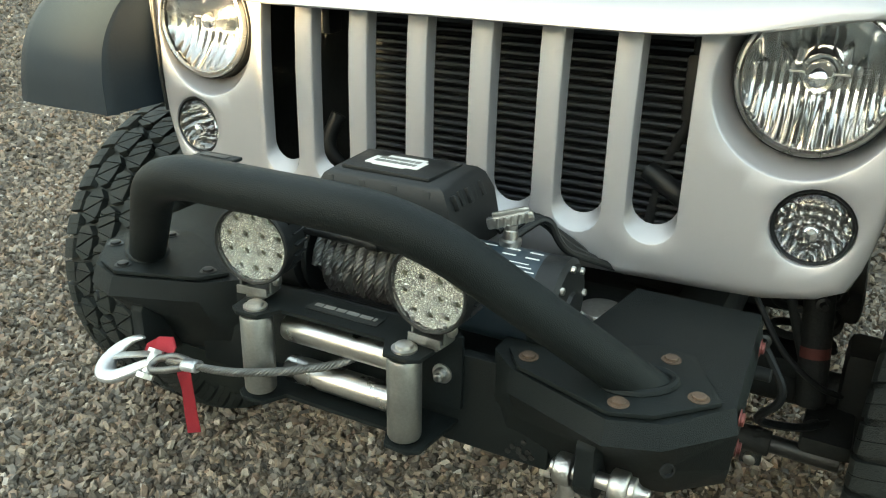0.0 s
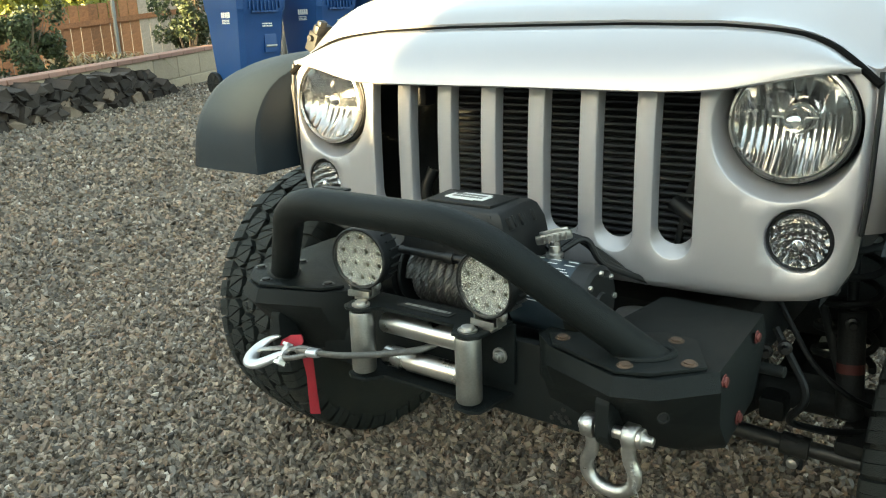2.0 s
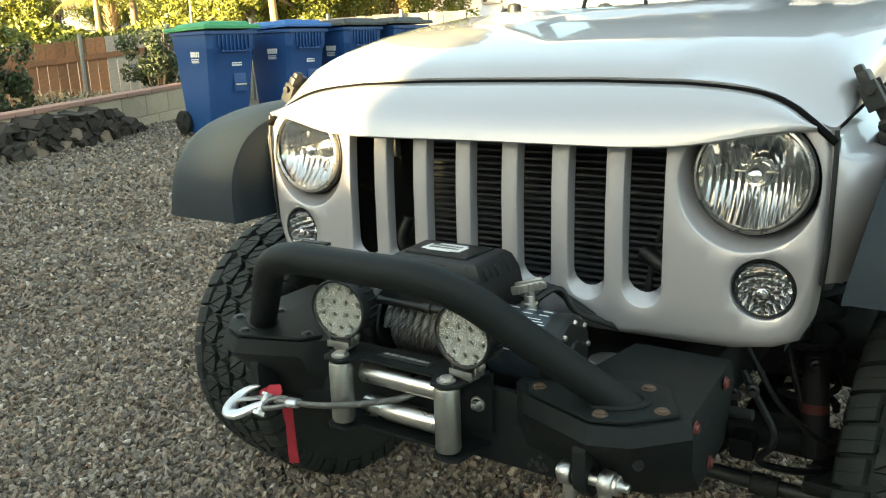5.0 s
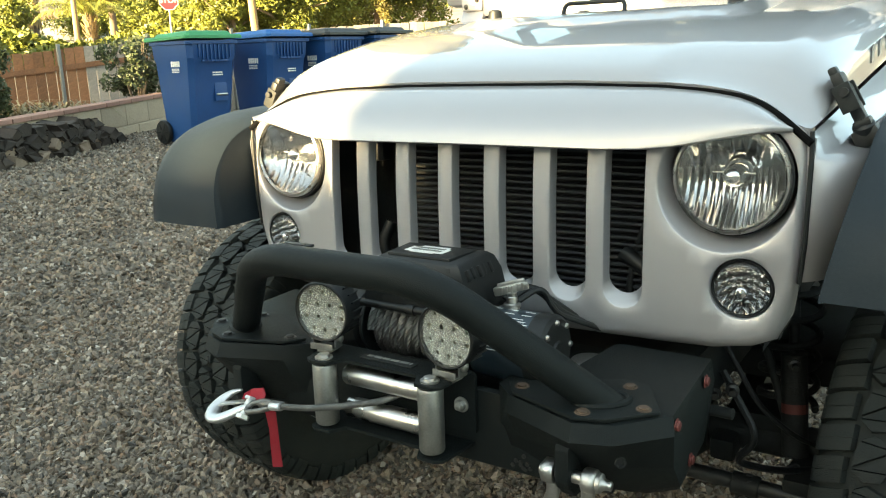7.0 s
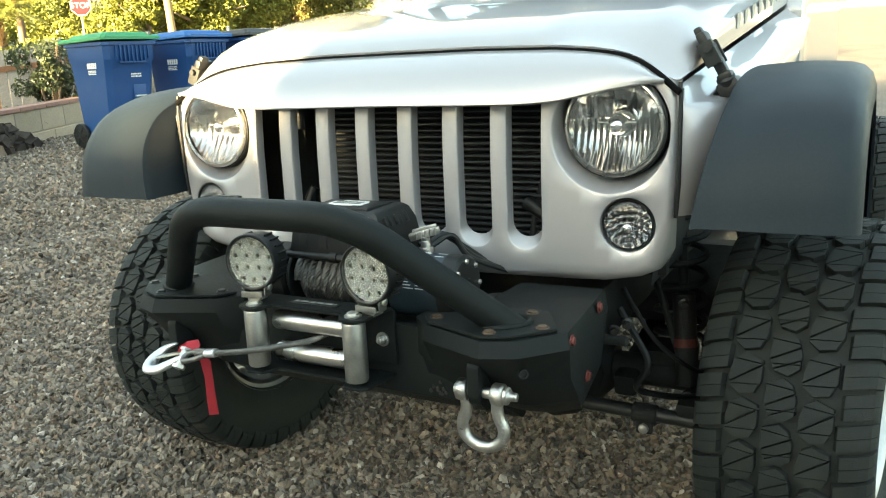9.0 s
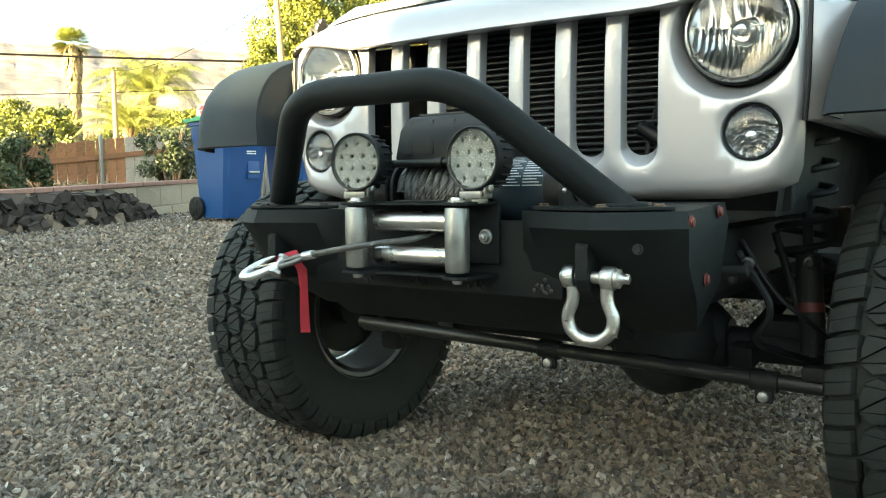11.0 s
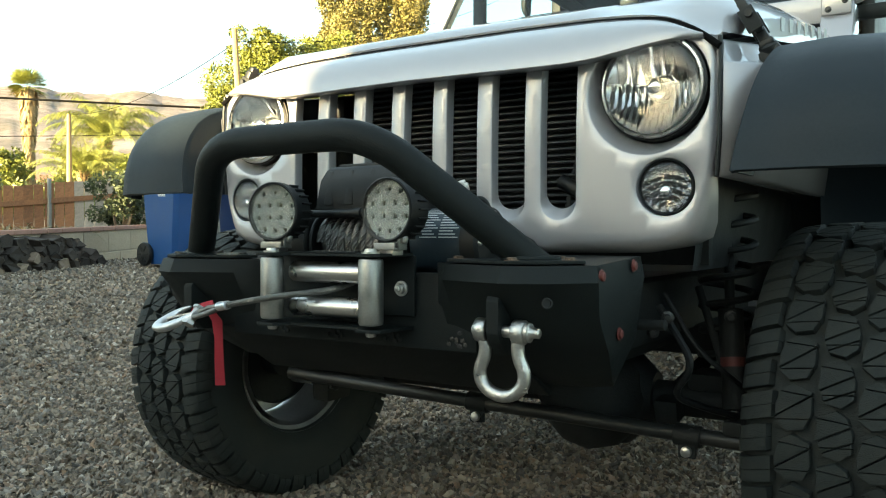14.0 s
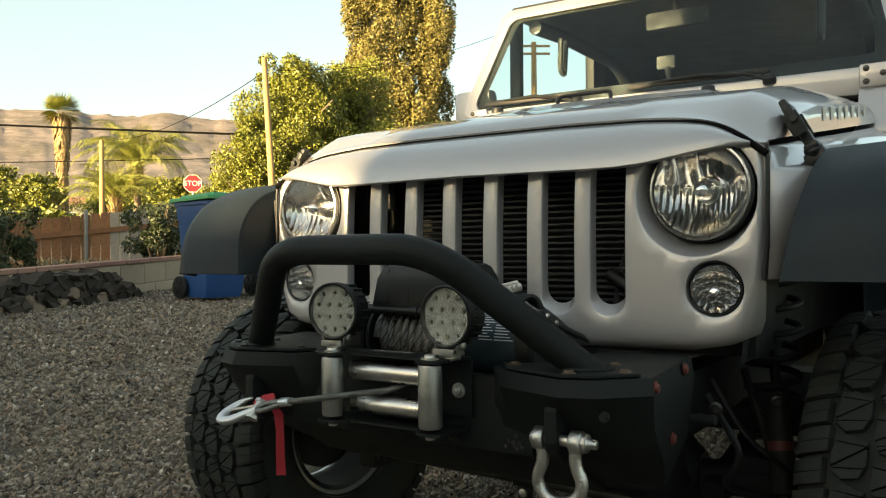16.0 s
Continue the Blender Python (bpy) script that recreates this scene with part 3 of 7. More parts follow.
def hood():
    bm = bmesh.new()
    ys = [0, 0.012, 0.03, 0.055, 0.09, 0.14, 0.2, 0.28, 0.36, 0.42, 0.46, 0.50, 0.54, 0.6, 0.7, 0.85, 1.0, 1.08, 1.13]
    us = sorted(set([0, 0.1, 0.2, 0.3, 0.4, 0.46, 0.5, 0.54, 0.58, 0.62, 0.66, 0.72, 0.78, 0.83, 0.87, 0.9, 0.925, 0.945, 0.96, 0.972, 0.982, 0.991, 1.0]))
    us = [-u for u in reversed(us[1:])] + us
    rows = []
    for v in ys:
        row = []
        for u in us:
            a, sg = abs(u), (1 if u >= 0 else -1)
            w = 0.648 + 0.055 * v
            x = a * w
            if a > 0.9:     # rounded shoulder, then the side
                x = w * (0.9 + 0.1 * math.sin(math.pi / 2 * min(1, (a - 0.9) / 0.08)))
            sy, sz = interp(min(x, 0.646), SEAM)
            y = sy + 0.004 + v * (1 if v > 0.2 else 1.0)
            zt = hood_top(0.045 + v) - 0.02 * (x / w) ** 2
            drop = 0.0
            if a > 0.86:
                t = min(1, (a - 0.86) / 0.10)
                drop = 0.055 * t * t
                if a > 0.96:
                    drop += (a - 0.96) / 0.04 * 0.035
            z = zt - drop
            zs = sz + 0.006 + 0.0
            k = max(0, 1 - v / 0.16) ** 2
            z = z * (1 - k) + min(z, zs) * k if a > 0.55 else (z if v else zs)
            if v == 0:
                z = zs
            # raised centre panel
            px, py = max(0, min(1, (0.40 - x) / 0.035)), max(0, min(1, (v - 0.42 - 0.10 * (x / 0.4) ** 2) / 0.05))
            z += 0.016 * (px * px * (3 - 2 * px)) * (py * py * (3 - 2 * py))
            edge = 1.247 + 0.150 * y + 0.003
            if a > 0.96:
                z = max(z, edge) if a < 1 else edge
            row.append((sg * x, y, max(z, edge - 0.004)))
        rows.append(row)
    # turned-under front edge
    first = [(x, y + 0.004, z - 0.012) for x, y, z in rows[0]]
    rings(bm, [first] + rows, caps=False, closed=False)
    return part("bonnet", bm, M_PAINT, car, "silver bonnet with a raised centre panel", 50)


hood()

# bonnet fittings: rubber bumpers, windscreen tie loop, side latches
for x, y in ((-0.325, 0.66), (0.323, 0.745)):
    bm = bmesh.new()
    z = hood_top(y) + 0.0
    revolve(bm, [(0.020, 0), (0.0205, 0.022), (0.018, 0.034), (0.010, 0.038)], (x, y, z - 0.005), (0, 0, 1), 20)
    part("bump_stop", bm, M_BLACK, car, "black rubber bump stop on the bonnet")
bm = bmesh.new()
hz = hood_top(0.62) + 0.008
tube(bm, smooth_path([(-0.085, 0.60, hz), (-0.082, 0.61, hz + 0.03), (0.082, 0.61, hz + 0.03), (0.085, 0.60, hz)], 0.02), 0.006, 10)
box(bm, (-0.085, 0.60, hz - 0.002), (0.035, 0.022, 0.008), 0.002)
box(bm, (0.085, 0.60, hz - 0.002), (0.035, 0.022, 0.008), 0.002)
part("tie_down_loop", bm, M_BLACK, car, "black tie-down loop on the bonnet")


def latch(s):
    """Rubber bonnet latch: foot on the fender, strap, metal catch and winged grip."""
    tilt = Matrix.Rotation(s * radians(-28), 3, 'Y')
    bm = bmesh.new()
    box(bm, (s * 0.712, 0.146, 1.222), (0.046, 0.060, 0.036), 0.010, tilt)
    revolve(bm, [(0.019, 0), (0.019, 0.02), (0.013, 0.026)], (s * 0.710, 0.136, 1.226), (-0.3 * s, -0.45, 0.85), 14)
    l = part("bonnet_latch", bm, M_BLACK, car, "black rubber bonnet latch")
    bm = bmesh.new()
    box(bm, (s * 0.697, 0.136, 1.256), (0.022, 0.028, 0.056), 0.006, tilt)
    box(bm, (s * 0.703, 0.132, 1.246), (0.030, 0.040, 0.014), 0.005, tilt)
    part("strap", bm, M_BLACK, l)
    bm = bmesh.new()
    box(bm, (s * 0.680, 0.128, 1.290), (0.016, 0.070, 0.046), 0.004, tilt)
    for d in (-0.032, 0.032):
        box(bm, (s * 0.677, 0.128 + d, 1.290), (0.030, 0.007, 0.050), 0.002, tilt)
    part("catch", bm, M_DARK, l, "dark steel catch")
    bm = bmesh.new()
    rod(bm, (s * 0.675, 0.084, 1.300), (s * 0.675, 0.172, 1.300), 0.008, 10)
    box(bm, (s * 0.664, 0.120, 1.316), (0.020, 0.052, 0.034), 0.007, tilt)
    box(bm, (s * 0.654, 0.112, 1.332), (0.016, 0.026, 0.020), 0.006, tilt)
    part("grip", bm, M_BLACK, l)


for s in (1, -1):
    latch(s)

FL = [(-0.112, 0.985), (-0.110, 1.00), (-0.103, 1.05), (-0.085, 1.105), (-0.055, 1.150), (-0.01, 1.190), (0.06, 1.222), (0.16, 1.244), (0.30, 1.255), (0.48, 1.256), (0.66, 1.240), (0.82, 1.195), (0.94, 1.12), (1.01, 1.02), (1.05, 0.90), (1.07, 0.75)]


def through_points(pts, n=4):
    """A smooth line through the given points."""
    out = []
    for k in range(len(pts) - 1):
        p0, p1, p2, p3 = (np.array(pts[max(0, min(len(pts) - 1, k + q))]) for q in (-1, 0, 1, 2))
        for t in np.linspace(0, 1, n + 1)[:-1]:
            out.append(tuple(float(c) for c in 0.5 * (2 * p1 + (p2 - p0) * t + (2 * p0 - 5 * p1 + 4 * p2 - p3) * t * t + (3 * p1 - p0 - 3 * p2 + p3) * t ** 3)))
    return out + [tuple(pts[-1])]


FLARE = through_points(FL)


def fender(s):
    # body side between the grille and the flare, with the flat fender top
    bm = bmesh.new()
    rows = []
    for y in (-0.002, 0.018, 0.045, 0.1, 0.3, 0.6, 0.9, 1.15):
        w = 0.648 + 0.06 * y
        out = min(1, (y + 0.002) / 0.075) ** 0.7
        e = 1.245 + 0.15 * y
        top = interp(y, [(f[0], f[1]) for f in FL])
        rows.append([(s * (w - 0.008), y, e - 0.012), (s * (w - 0.004), y, e - 0.008), (s * (w + 0.004), y, e - 0.015), (s * (w + 0.004 + 0.05 * min(1, max(0, y) / 0.3)), y, e - 0.05), (s * (0.652 + 0.080 * out), y, min(e - 0.06, 1.20)), (s * (0.651 + 0.068 * out), y, 1.10), (s * (0.648 + 0.048 * out), y, 0.985), (s * 0.640, y + 0.004, 0.983)])
    r0 = rows[0]
    front = [(s * 0.634, 0.002, z) for x, y, z in r0]
    rings(bm, [[(s * 0.634, 0.03, z) for x, y, z in r0], front] + rows, caps=False, closed=False)
    f = part("fender", bm, M_PAINT, car, "silver front fender side", 85)
    bm = bmesh.new()
    tube(bm, [(s * 0.640, -0.004, 0.982), (s * 0.6455, -0.007, 1.05), (s * 0.6465, -0.008, 1.14), (s * 0.647, -0.007, 1.20), (s * 0.645, -0.004, 1.242)], 0.0042, 8)
    part("fender_seal", bm, M_BLACK, f, "black seam beside the grille")
    bm = bmesh.new()
    rows = []
    n = len(FLARE)
    for i, (y, z) in enumerate(FLARE):
        a, b = FLARE[max(0, i - 1)], FLARE[min(n - 1, i + 1)]
        t = Vector((b[0] - a[0], b[1] - a[1])).normalized()
        nrm = Vector((-t.y, t.x))          # outward in the y, z plane

        def q(x, d):
            x += 0.185 * max(0, min(0.22, z - 0.985)) * max(0, min(1, (0.945 - x) / 0.2))
            return (s * x, y + nrm.x * d, z + nrm.y * d)
        rows.append([q(0.686, -0.03), q(0.686, -0.004), q(0.690, 0.0), q(0.80, 0.006), q(0.905, 0.002), q(0.938, -0.006), q(0.957, -0.022), q(0.965, -0.048), q(0.966, -0.085), q(0.959, -0.085), q(0.957, -0.05), q(0.927, -0.022), q(0.80, -0.012), q(0.70, -0.015)])
    rings(bm, rows, caps=True)
    # inner wall, back to the fender
    wall = [(y, z - 0.002) for y, z in FLARE[:29]] + [(0.16, 1.10), (0.05, 0.985)]
    rings(bm, [[(s * (dx + 0.185 * max(0, min(0.22, z - 0.985))), y, z) for y, z in wall] for dx in (0.6875, 0.694)])
    part("fender_flare", bm, M_FLARE, car, "matt black plastic fender flare", 50)
    bm = bmesh.new()
    rows = []
    for y, z in FL[5:]:
        y = max(y, 0.05)
        rows.append([(s * 0.93, y + 0.03, z - 0.03), (s * 0.69, y + 0.03, z - 0.035), (s * 0.60, y + 0.06, z - 0.09), (s * 0.56, y + 0.08, 0.80)])
    rings(bm, rows, caps=False, closed=False)
    part("wheel_arch_liner", bm, M_DARK, car, "dark wheel arch liner")


for s in (1, -1):
    fender(s)


# windscreen, cabin
def cabin():
    bm = bmesh.new()
    prism(bm, [(-0.72, 1.515), (0.72, 1.515), (0.74, 1.60), (-0.74, 1.60)], "y", 1.17, 1.235, 0.012)
    part("cowl", bm, M_PAINT, car, "silver cowl panel below the windscreen")
    for s in (1, -1):
        bm = bmesh.new()
        prism(bm, [(1.10, 0.95), (1.31, 0.95), (1.31, 1.585), (1.19, 1.578), (1.10, 1.40)], "x", s * 0.66, s * 0.752, 0.008)
        part("cowl_side", bm, M_PAINT, car, "silver body side below the windscreen")
    B, T = (1.19, 1.575), (1.395, 2.045)       # y, z of the frame's foot and head
    def fp(x, t, d=0.0):
        return (x, B[0] + (T[0] - B[0]) * t + d, B[1] + (T[1] - B[1]) * t)
    bm = bmesh.new()
    n = 40

    def rr(hw0, hw1, t0, t1, rad):
        pts = []
        for cx, ct, a0 in ((1, 1, 0), (-1, 1, 90), (-1, 0, 180), (1, 0, 270)):
            for k in range(7):
                a = radians(a0 + 15 * k)
                hw = hw1 if ct else hw0
                pts.append((cx * (hw - rad) + rad * math.cos(a), (t1 - rad / 0.5 if ct else t0 + rad / 0.5) + rad / 0.5 * math.sin(a)))
        return pts
    out, inn = rr(0.800, 0.730, 0.0, 1.03, 0.06), rr(0.750, 0.68, 0.070, 0.93, 0.05)
    loops = [[fp(x, t, 0.04) for x, t in out], [fp(x, t, 0.004) for x, t in out], [fp(x * 0.993, t * 0.99 + 0.005, 0) for x, t in out], [fp(x, t, 0.002) for x, t in inn], [fp(x, t, 0.04) for x, t in inn]]
    rings(bm, loops, caps=False)
    part("windscreen_frame", bm, M_PAINT, car, "silver windscreen frame", 40)
    bm = bmesh.new()
    a = [fp(x * 1.005, 0.5 + (t - 0.5) * 1.01, 0.012) for x, t in inn]
    b = [fp(x * 1.005, 0.5 + (t - 0.5) * 1.01, 0.017) for x, t in inn]
    rings(bm, [a, b])
    w = part("windscreen", bm, M_WSGLASS, car, "flat windscreen glass")
    w.visible_shadow = False
    bm = bmesh.new()
    lo = rr(0.715, 0.65, 0.165, 0.90, 0.04)
    rings(bm, [[fp(x * 1.004, t, 0.019) for x, t in inn], [fp(x, t, 0.019) for x, t in lo]], caps=False)
    part("glass_border", bm, M_BLACK, car, "black printed border of the windscreen")
    # hinges with bolts
    for s in (1, -1):
        bm = bmesh.new()
        box(bm, (s * 0.705, 1.166, 1.572), (0.085, 0.018, 0.072), 0.010)
        h = part("windscreen_hinge", bm, M_PAINT, car, "silver windscreen hinge with dark bolts")
        for dx, dz in ((-0.022, 0.020), (0.024, 0.002), (-0.022, -0.020)):
            bolt("bolt", (s * 0.705 + dx, 1.157, 1.572 + dz), (0, -1, 0), 0.0065, 0.006, M_DBOLT, h)
    # roof, pillars, tailgate frame
    bm = bmesh.new()
    box(bm, (0, 2.30, 2.055), (1.40, 1.75, 0.05), 0.02)
    part("roof", bm, M_BLACK, car, "black hard top")
    bm = bmesh.new()
    prism(bm, [(1.26, 0.62), (3.25, 0.62), (3.25, 1.52), (1.26, 1.52)], "x", -0.74, -0.70)
    prism(bm, [(1.26, 0.62), (3.25, 0.62), (3.25, 1.52), (1.26, 1.52)], "x", 0.70, 0.74)
    box(bm, (0, 3.24, 1.07), (1.44, 0.04, 0.9))
    box(bm, (0, 1.30, 1.2), (1.40, 0.03, 0.62))
    box(bm, (0, 2.25, 0.64), (1.44, 2.0, 0.04))
    part("tub", bm, M_PAINT, car, "silver body tub")
    bm = bmesh.new()
    box(bm, (0, 3.20, 1.78), (1.42, 0.05, 0.56), 0.01)
    for s in (1, -1):
        box(bm, (s * 0.70, 2.78, 1.78), (0.05, 0.84, 0.56), 0.01)
    part("hard_top_rear", bm, M_BLACK, car, "black rear of the hard top")
    for s in (1, -1):
        for (y0, y1) in ((1.46, 1.50), (2.25, 2.40)):
            bm = bmesh.new()
            box(bm, (s * 0.70, (y0 + y1) / 2, 1.78), (0.05, y1 - y0, 0.56), 0.01)
            part("side_pillar", bm, M_BLACK, car)
        bm = bmesh.new()
        tube(bm, smooth_path([(s * 0.60, 1.46, 1.985), (s * 0.58, 1.7, 1.99), (s * 0.57, 2.3, 1.98), (s * 0.57, 2.9, 1.6)], 0.12), 0.03, 12)
        part("roll_bar", bm, M_INT, car, "padded black roll bar")
        bm = bmesh.new()
        tube(bm, smooth_path([(s * 0.50, 1.50, 1.93), (s * 0.50, 1.49, 1.80), (s * 0.50, 1.53, 1.78), (s * 0.50, 1.55, 1.93)], 0.03), 0.012, 8)
        part("grab_handle", bm, M_BLACK, car)
        # front seats
        bm = bmesh.new()
        box(bm, (s * 0.36, 2.12, 1.30), (0.48, 0.16, 0.66), 0.05, Matrix.Rotation(radians(-12), 3, 'X'))
        box(bm, (s * 0.36, 1.88, 1.00), (0.48, 0.5, 0.16), 0.05)
        st = part("front_seat", bm, M_INT, car, "black front seat")
        bm = bmesh.new()
        box(bm, (s * 0.36, 2.20, 1.72), (0.27, 0.10, 0.20), 0.04)
        part("headrest", bm, M_INT, st)
        # door mirrors
        bm = bmesh.new()
        box(bm, (s * 0.93, 1.52, 1.67), (0.19, 0.09, 0.19), 0.035)
        mi = part("door_mirror", bm, M_PAINT if s < 0 else M_BLACK, car, "door mirror housing")
        bm = bmesh.new()
        box(bm, (s * 0.79, 1.53, 1.62), (0.14, 0.04, 0.05), 0.015)
        part("mirror_arm", bm, M_BLACK, mi)
    bm = bmesh.new()
    box(bm, (0, 1.42, 1.46), (1.34, 0.28, 0.16), 0.05)
    box(bm, (0, 1.36, 1.585), (0.18, 0.05, 0.07), 0.02)
    d = part("dashboard", bm, M_INT, car, "dark dashboard")
    bm = bmesh.new()
    pts = [(0.36 + 0.18 * math.cos(a), 1.66, 1.50 + 0.18 * math.sin(a)) for a in [2 * math.pi * k / 28 for k in range(29)]]
    tube(bm, pts, 0.014, 8, False)
    box(bm, (0.36, 1.65, 1.49), (0.30, 0.03, 0.06), 0.012)
    part("steering_wheel", bm, M_INT, car)
    bm = bmesh.new()
    box(bm, (0.0, 1.475, 1.93), (0.24, 0.03, 0.07), 0.015)
    rod(bm, (0, 1.47, 1.96), (0, 1.46, 2.01), 0.012, 8)
    part("rear_view_mirror", bm, M_INT, car)
    bm = bmesh.new()
    box(bm, (0.02, 1.33, 1.625), (0.07, 0.04, 0.06), 0.02)
    rod(bm, (0.02, 1.345, 1.65), (0.0, 1.36, 1.72), 0.012, 10)
    box(bm, (-0.005, 1.36, 1.74), (0.07, 0.012, 0.05), 0.008)
    part("phone_mount", bm, M_BLACK, car, "small black phone mount on the dashboard")
    # wipers
    for x0, x1 in ((-0.28, -0.66), (0.40, -0.06)):
        bm = bmesh.new()
        tube(bm, [(x0, 1.170, 1.595), (x0 - 0.08, 1.167, 1.622), ((x0 + x1) / 2, 1.183, 1.640), (x1 + 0.06, 1.197, 1.637)], 0.006, 8)
        w = part("wiper", bm, M_BLACK, car, "black wiper arm and blade")
        bm = bmesh.new()
        box(bm, ((x0 + x1) / 2 - 0.02, 1.197, 1.630), (abs(x1 - x0) * 1.05, 0.010, 0.016), 0.003)
        part("blade", bm, M_BLACK, w)
        bm = bmesh.new()
        revolve(bm, [(0.022, 0), (0.022, 0.02), (0.012, 0.03)], (x0, 1.173, 1.585), (0, -0.5, 1), 14)
        part("pivot", bm, M_BLACK, w)


cabin()

# bonnet side lettering as plain bars
for k in range(7):
    y = 0.44 + k * 0.082
    w = 0.648 + 0.055 * y
    q4 = [(0, 0), (0.052, 0.008), (0.052, 0.040), (0, 0.032)]
    bm = bmesh.new()
    rings(bm, [[(w + 0.0022, y + a, 1.274 + 0.15 * y + c) for a, c in q4], [(w + 0.0008, y + a, 1.274 + 0.15 * y + c) for a, c in q4]])
    part("letter_bar", bm, M_DECAL, car, "pale grey lettering bar")


# radiator and dark parts behind the slots
bm = bmesh.new()
box(bm, (0, 0.20, 1.03), (1.16, 0.03, 0.44), 0.004)
rad = part("radiator", bm, M_DARK, car, "dark radiator with horizontal fins")
fin = bmesh.new()
box(fin, (0, 0, 0), (0.60, 0.016, 0.0065), 0.0015, seg=1)
fin_me = bpy.data.meshes.new("fin")
fin.to_mesh(fin_me)
fin.free()
fin_me.materials.append(M_RAD)
for k in range(27):
    o = new("fin", fin_me)
    o.parent = rad
    o.location = (0.06, 0.075, 0.875 + k * 0.0142)
bm = bmesh.new()
for x in (-0.25, 0.37):
    rod(bm, (x, 0.10, 0.86), (x, 0.10, 1.26), 0.018, 12)
part("cooler_tank", bm, M_BLACK, rad)
for c, sz in (((-0.30, 0.06, 1.18), (0.05, 0.04, 0.06)), ((0.36, 0.07, 1.12), (0.04, 0.03, 0.10))):
    bm = bmesh.new()
    box(bm, c, sz, 0.008)
    part("connector", bm, M_BLACK, rad)
for pts, r in (([(-0.36, 0.10, 1.25), (-0.34, 0.08, 1.05), (-0.355, 0.09, 0.90)], 0.008), ([(0.35, 0.07, 1.24), (0.362, 0.06, 1.08), (0.32, 0.08, 1.0), (0.31, 0.07, 0.90)], 0.009), ([(0.30, 0.06, 0.99), (0.37, 0.05, 0.95), (0.385, 0.10, 0.90)], 0.016), ([(-0.29, 0.08, 1.0), (-0.31, 0.06, 0.94), (-0.27, 0.08, 0.89)], 0.014)):
    bm = bmesh.new()
    tube(bm, smooth_path(pts, 0.05), r, 10)
    part("hose", bm, M_BLACK, rad)


# ---------------- bumper, hoop, fairlead, winch ----------------
ZT = 0.822
bm = bmesh.new()
prism(bm, [(-0.30, -0.305), (0.30, -0.305), (0.30, -0.285), (-0.30, -0.285)], "z", 0.664, 0.805, 0.004)
bumper = part("winch_bumper", bm, M_POWDER, car, "matt black steel winch bumper")
bm = bmesh.new()
box(bm, (0, -0.16, 0.775), (0.60, 0.27, 0.012), 0.003)
part("winch_tray", bm, M_POWDER, bumper)
# lower skirt, drawn back under the bumper
bm = bmesh.new()
prism(bm, [(-0.300, 0.676), (-0.128, 0.566), (-0.112, 0.566), (-0.112, 0.590), (-0.268, 0.700)], "x", -0.36, 0.36, 0.004)
part("lower_skirt", bm, M_POWDER, bumper)


